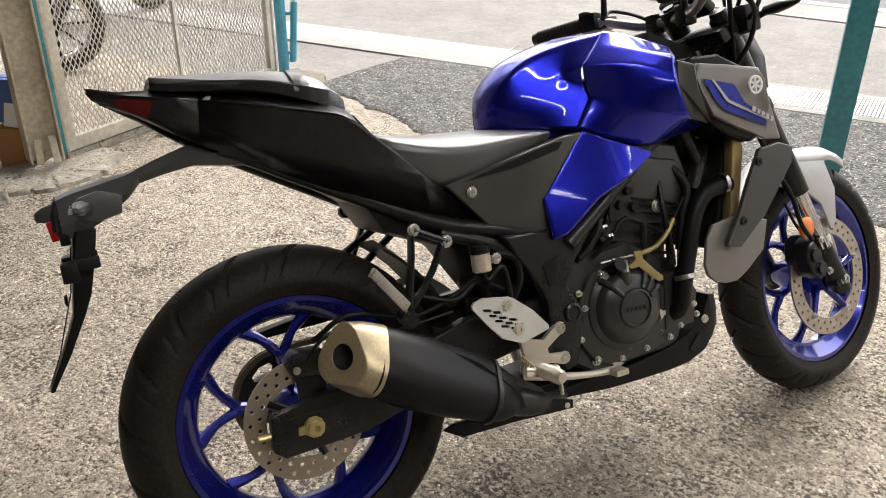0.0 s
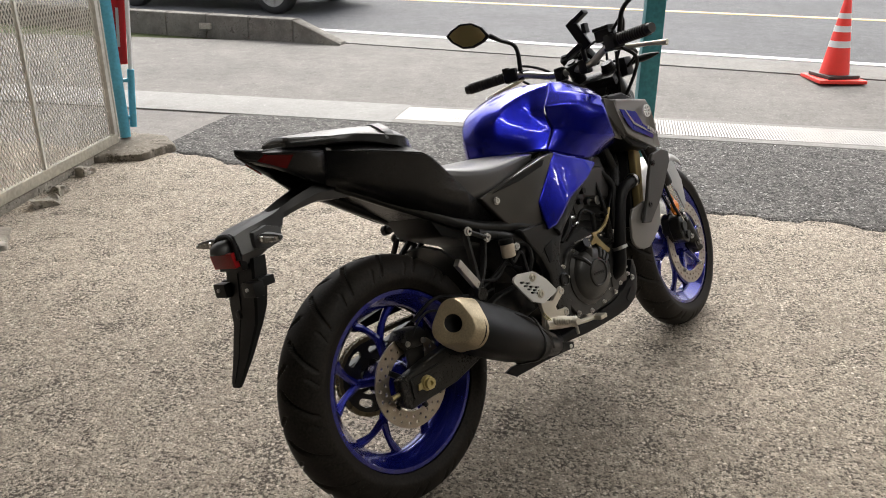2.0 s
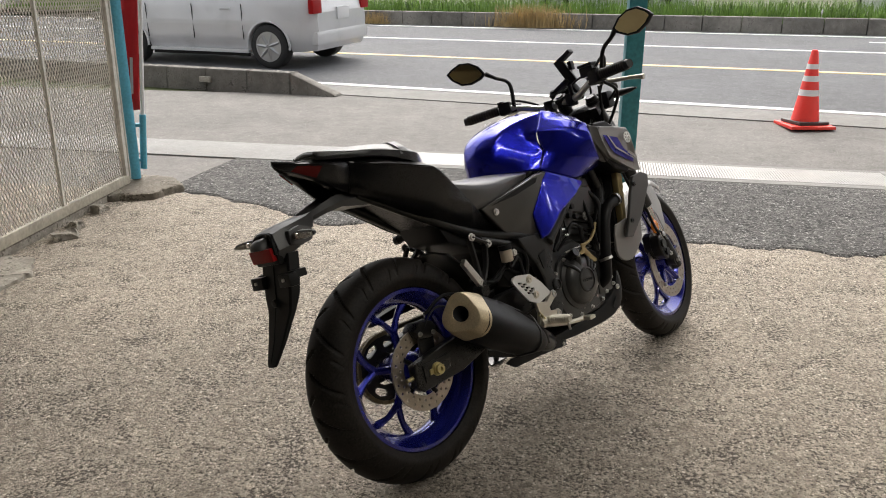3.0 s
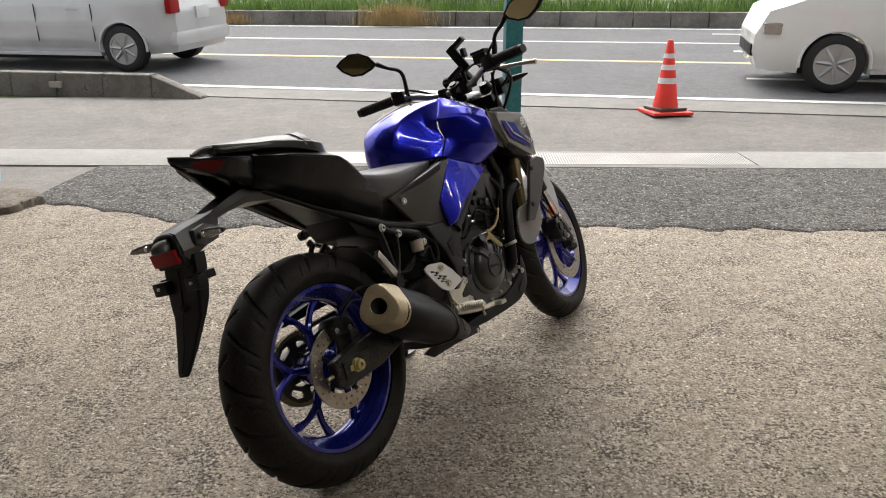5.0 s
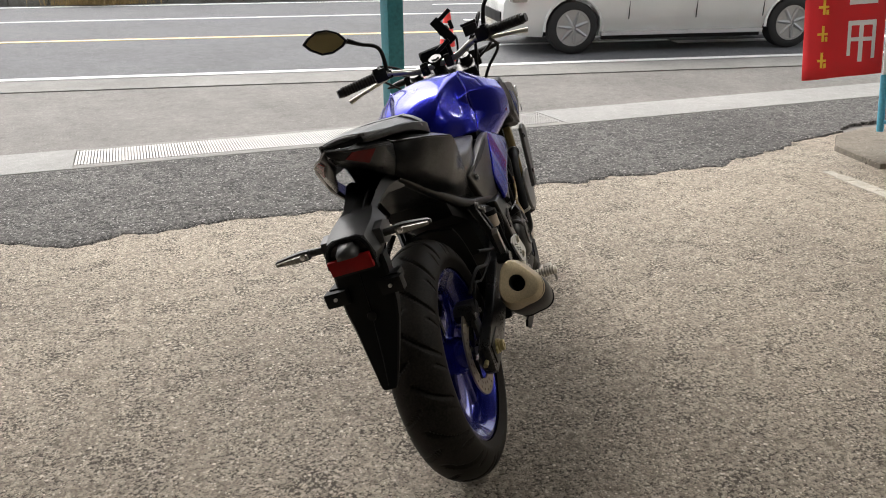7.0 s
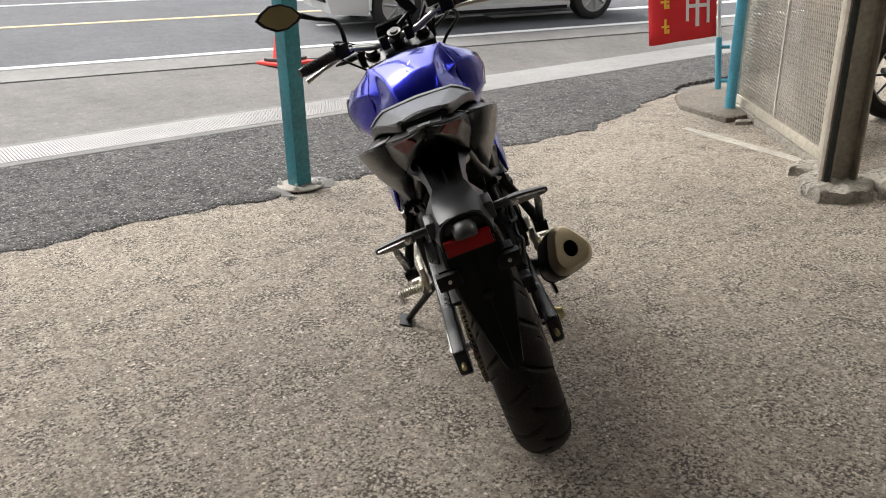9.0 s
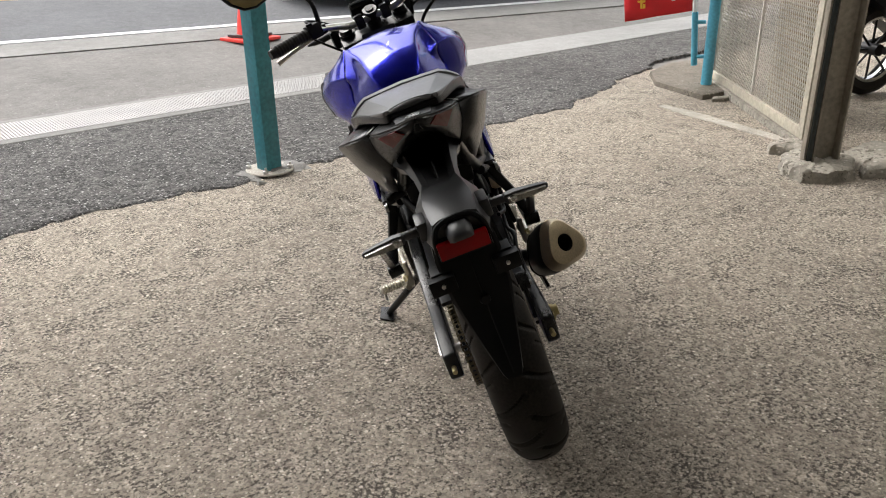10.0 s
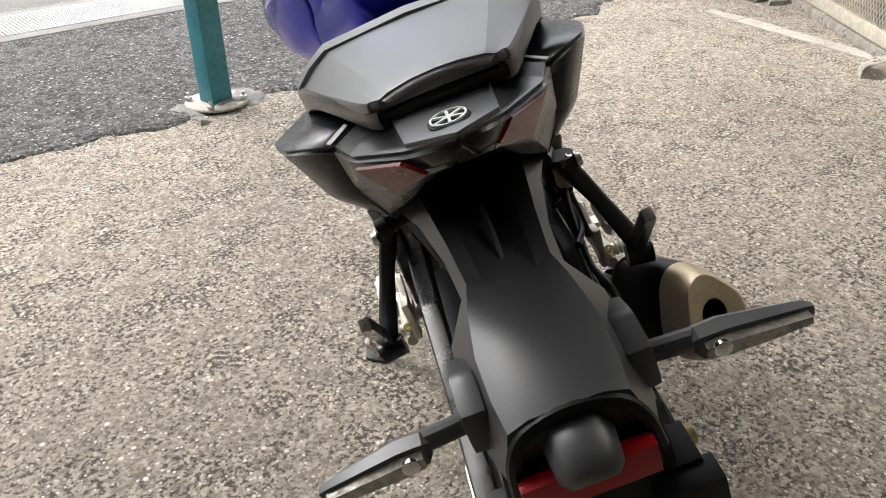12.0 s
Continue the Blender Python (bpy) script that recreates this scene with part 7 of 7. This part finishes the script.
# cartons behind the gate post
def carton(c, size, turn, mat, label):
    ob = part("carton", join(box((0, 0, size[2] / 2), size, 0.004), box((0, 0, size[2] + 0.001), (size[0] * 0.98, 0.05, 0.003))), mat)
    ob.matrix_world = Matrix.Translation(c) @ Matrix.Rotation(radians(turn), 4, "Z")
    return tagged(ob, label, "box")


carton((-3.43, 1.93, 0.0), (0.19, 0.19, 0.18), 28, CARD, "brown cardboard carton on the floor")
carton((-3.45, 1.95, 0.184), (0.2, 0.12, 0.2), 20, BLUECARD, "blue printed carton on a brown one")
tagged(part("paper_sheet", slab([(-3.43, 1.835, 0.19), (-3.36, 1.86, 0.185), (-3.37, 1.885, 0.285), (-3.43, 1.86, 0.29)], 0.002, 0), PAPER), "white printed sheet leaning on the blue carton", "paper")
carton((-4.05, 1.75, 0.0), (0.4, 0.35, 0.45), -8, CARD, "brown cardboard carton behind the gate post")
for k, (x, y, w, d, hh, z) in enumerate(((2.86, 2.07, 0.44, 0.28, 0.42, 0.0), (2.87, 2.08, 0.42, 0.27, 0.4, 0.424), (2.86, 2.07, 0.43, 0.26, 0.38, 0.828))):
    carton((x, y, z), (w, d, hh), 48 + 1.5 * (k % 3), FADEDCARD, "faded cardboard carton stacked behind the mesh gate")


def small_bike(m, label, rim_mat=CHROME):
    """A parked machine of which only wheels and dark body show behind the gate."""
    g = thing("parked_motorcycle", m, label, "motorcycle", "parked motorcycles")
    for x in (0, 1.3):
        part("tyre", lathe([(0.22, -0.04), (0.27, -0.055), (0.3, -0.03), (0.31, 0), (0.3, 0.03), (0.27, 0.055), (0.22, 0.04)], (x, 0, 0.31), 48, True), RUBBER, g)
        part("rim", lathe([(0.22, -0.035), (0.2, -0.03), (0.19, 0), (0.2, 0.03), (0.22, 0.035), (0.213, 0)], (x, 0, 0.31), 40, True), rim_mat, g)
        for i in range(8):
            a = 2 * math.pi * i / 8
            part("spoke", tube([(x, 0, 0.31), (x + 0.2 * math.cos(a), 0, 0.31 + 0.2 * math.sin(a))], 0.008, 6), MATTE, g)
        part("hub", tube([(x, -0.07, 0.31), (x, 0.07, 0.31)], 0.04, 14), MATTE, g)
    part("body", loft([[(x, -w, b), (x, -w, (t + b) / 2), (x, -w * 0.5, t), (x, w * 0.5, t), (x, w, (t + b) / 2), (x, w, b)] for x, w, t, b in ((-0.35, 0.06, 0.85, 0.75), (-0.1, 0.14, 0.85, 0.6), (0.3, 0.16, 0.8, 0.35), (0.6, 0.2, 0.95, 0.3), (0.85, 0.2, 1.0, 0.35), (1.0, 0.12, 0.9, 0.6))]), MATTE, g, smooth=40)
    part("fork", join(tube([(1.3, -0.09, 0.31), (1.0, -0.09, 1.0)], 0.024, 10), tube([(1.3, 0.09, 0.31), (1.0, 0.09, 1.0)], 0.024, 10)), BLACKMETAL, g)
    part("handlebar", tube([(0.85, 0.36, 1.05), (0.98, 0.1, 1.0), (0.98, -0.1, 1.0), (0.85, -0.36, 1.05)], 0.014, 8), MATTE, g)
    part("swingarm", join(tube([(0, -0.11, 0.31), (0.5, -0.11, 0.4)], 0.025, 8), tube([(0, 0.11, 0.31), (0.5, 0.11, 0.4)], 0.025, 8)), BLACKMETAL, g)
    part("stand", tube([(0.35, 0.1, 0.3), (0.25, 0.25, 0.012)], 0.012, 8), BLACKMETAL, g)
    return g


small_bike(pose(3.72, 2.06, 0, 0, 0, -20), "dark parked motorcycle with bright rims behind the mesh gate")
small_bike(pose(-5.5, 1.95, 0, 0, 0, 62), "dark parked motorcycle behind the mesh gate")
small_bike(pose(-6.3, 3.9, 0, 0, 0, 100), "dark parked motorcycle standing outside the mesh gate", DARKRIM)


# ---- cars on the road ----
def car(m, paint_mat, rim_mat, label, L=4.3, wb=2.62, roof=1.55, nose=0.85, tall=False):
    """A small car: x from the rear axle ahead, y to its left."""
    g = thing("car", m, label, "car", "cars on the road")
    rear, frontx = -0.78, L - 0.78
    wl, arch = 0.31, 0.355

    def wheel_cut(xc):
        return [(xc + arch * math.cos(radians(a)), wl + arch * math.sin(radians(a))) for a in range(180, -1, -20)]
    low = [(rear + 0.06, 0.26), (rear, 0.45), (rear + 0.01, 0.8), (rear + 0.06, 0.98)]
    high = [(frontx - 0.75, 0.98), (frontx - 0.2, 0.82), (frontx - 0.03, 0.66), (frontx, 0.45), (frontx - 0.06, 0.24)]
    if tall:
        high = [(frontx - 0.5, 1.0), (frontx - 0.12, 0.86), (frontx, 0.6), (frontx, 0.4), (frontx - 0.06, 0.22)]
    prof = low + high + [(wb + arch, 0.2)] + wheel_cut(wb)[::-1] + [(wb - arch, 0.2), (arch, 0.2)] + wheel_cut(0)[::-1] + [(-arch, 0.24)]
    hull = prism(prof, -0.86, 0.86, 0)
    for zc in (0.32, 0.42, 0.52, 0.62, 0.7, 0.78, 0.86, 0.93):
        bmesh.ops.bisect_plane(hull, geom=hull.verts[:] + hull.edges[:] + hull.faces[:], plane_co=(0, 0, zc), plane_no=(0, 0, 1))
    for xc in (rear + 0.1, rear + 0.25, frontx - 0.5, frontx - 0.25, frontx - 0.1):
        bmesh.ops.bisect_plane(hull, geom=hull.verts[:] + hull.edges[:] + hull.faces[:], plane_co=(xc, 0, 0), plane_no=(1, 0, 0))
    for v in hull.verts:
        belly = 0.09 * ((v.co.z - 0.66) / 0.4) ** 2 + 0.012 * (1 if 0.74 < v.co.z < 0.8 else 0)
        ends = 0.16 * max(0.0, 1 - (v.co.x - rear) / 0.3) ** 2 + 0.24 * max(0.0, 1 - (frontx - v.co.x) / 0.55) ** 2
        v.co.y = math.copysign(max(0.1, abs(v.co.y) - belly - ends), v.co.y)
    body = part("body", hull, paint_mat, g, smooth=32)
    a0, a1 = rear + 0.08, frontx - (0.75 if not tall else 0.45)
    cab = loft([[(a0 + k * 0.05, -0.8 + k * 0.1, 0.95 + k * (roof - 0.95)), (a1 - k * (0.95 if not tall else 0.8), -0.8 + k * 0.1, 0.95 + k * (roof - 0.95)), (a1 - k * (0.95 if not tall else 0.8), 0.8 - k * 0.1, 0.95 + k * (roof - 0.95)), (a0 + k * 0.05, 0.8 - k * 0.1, 0.95 + k * (roof - 0.95))] for k in (0, 1)])
    bmesh.ops.bevel(cab, geom=cab.edges[:], offset=0.05, segments=3, affect="EDGES")
    part("cabin", cab, paint_mat, g, smooth=40)
    for s in (-1, 1):
        for x0, x1 in ((0.0, 0.95), (1.0, 1.95)):
            part("window", slab([(x0, s * 0.805, 0.99), (x1, s * 0.805, 0.99), (x1 - 0.2 * (x0 > 0.5), s * 0.735, roof - 0.12), (x0, s * 0.735, roof - 0.12)], 0.012 if s > 0 else -0.012, 0), CARGLASS, g)
        part("tail_lamp", box((rear + 0.04, s * 0.7, 0.88), (0.09, 0.24, 0.2), 0.03), REDLENS, g)
        part("headlamp", box((frontx - 0.16, s * 0.64, 0.68), (0.2, 0.3, 0.13), 0.03), CLEAR, g)
        for xd in (0.42, 1.32, 2.2):
            part("door_seam", box((xd, s * 0.852, 0.66), (0.007, 0.014, 0.5)), HOLLOW, body)
        for xw in (0, wb):
            part("arch_lip", tube([(xw + (arch + 0.012) * math.cos(radians(a)), s * 0.846, wl + (arch + 0.012) * math.sin(radians(a))) for a in range(-5, 186, 10)], 0.018, 8, 1), paint_mat, body)
        part("door_handle", box((0.72, s * 0.842, 0.84), (0.18, 0.02, 0.03), 0.008), paint_mat, body)
        part("sill", box((wb / 2, s * 0.795, 0.235), (wb - 0.75, 0.06, 0.05), 0.012), SILVER, body)
        part("under_skirt", box((wb / 2, s * 0.76, 0.19), (wb - 0.78, 0.04, 0.06), 0.01), MATTE, body)
        for x in (0, wb):
            w = part("wheel", lathe([(0.2, s * -0.1), (0.29, s * -0.1), (0.312, s * -0.08), (0.315, 0), (0.312, s * 0.08), (0.285, s * 0.1), (0.22, s * 0.1), (0.2, s * 0.09)], (x, s * 0.75, 0.315), 40, True), CARTYRE, g)
            part("rim", join(lathe([(0.215, s * 0.09), (0.215, s * 0.1), (0.19, s * 0.1), (0.185, s * 0.05), (0.0005, s * 0.04)], (x, s * 0.75, 0.315), 32), *[tube([(x + 0.03 * math.cos(a), s * 0.835, 0.315 + 0.03 * math.sin(a)), (x + 0.195 * math.cos(a + 0.1), s * 0.84, 0.315 + 0.195 * math.sin(a + 0.1))], [0.03, 0.018], 6) for a in [2 * math.pi * i / 7 for i in range(7)]]), rim_mat, w)
    part("rear_window", box((rear + 0.09, 0, 1.2), (0.02, 1.2, 0.34), 0.005), CARGLASS, g)
    part("bumper", box((rear + 0.07, 0, 0.44), (0.16, 1.5, 0.2), 0.06), paint_mat, g)
    part("plate", box((rear + 0.0, 0, 0.76), (0.03, 0.34, 0.17), 0.005), PAPER, g, "blank number plate")
    part("grille", box((frontx - 0.02, 0, 0.42), (0.08, 1.0, 0.14), 0.03), MATTE, g)
    return g


def car_pose(u, v, rev=True):
    p = onroad(u, v)
    return Matrix.Translation(p) @ Matrix.Rotation(-SLANT + (math.pi if rev else 0), 4, "Z") @ Matrix.Rotation(0.045 * (-1 if rev else 1), 4, "X")


car(car_pose(-7.1, 9.65), SILVER, ALLOY, "silver compact estate car on the near lane", 4.2, 2.6, 1.5)
car(car_pose(4.8, 9.25), CARWHITE, ALLOY, "white people carrier on the near lane", 4.5, 2.9, 1.75, tall=True)
car(car_pose(-3.1, 19.9), SILVER, ALLOY, "silver van on the lane beyond the grass", 4.2, 2.5, 1.8, tall=True)
car(car_pose(4.9, 19.9), CARWHITE, ALLOY, "white car on the lane beyond the grass", 4.4, 2.7, 1.5)


# ---- unseen tube lights under the roof, the last three added as fill ----
GLOW = bpy.data.materials.new("glowing_tube")
GLOW.use_nodes = True
GLOW.node_tree.nodes["Principled BSDF"].inputs["Emission Color"].default_value = (1.0, 0.97, 0.9, 1)
GLOW.node_tree.nodes["Principled BSDF"].inputs["Emission Strength"].default_value = 8.0
for lx, ly, turn, watts in LAMPS:
    g = thing("ceiling_light", pose(lx, ly, 3.4, 0, 0, turn), "unseen white fluorescent tube light under the roof", "lamp", "tube lights")
    part("tray", box((0, 0, 0.06), (1.26, 0.16, 0.04), 0.006), PAPER, g)
    part("tube", tube([(-0.59, 0, 0.018), (0.59, 0, 0.018)], 0.014, 12), GLOW, g)
    for x in (-0.5, 0.5):
        part("hanger", tube([(x, 0, 0.08), (x, 0, 0.49)], 0.004, 6), STEEL, g)
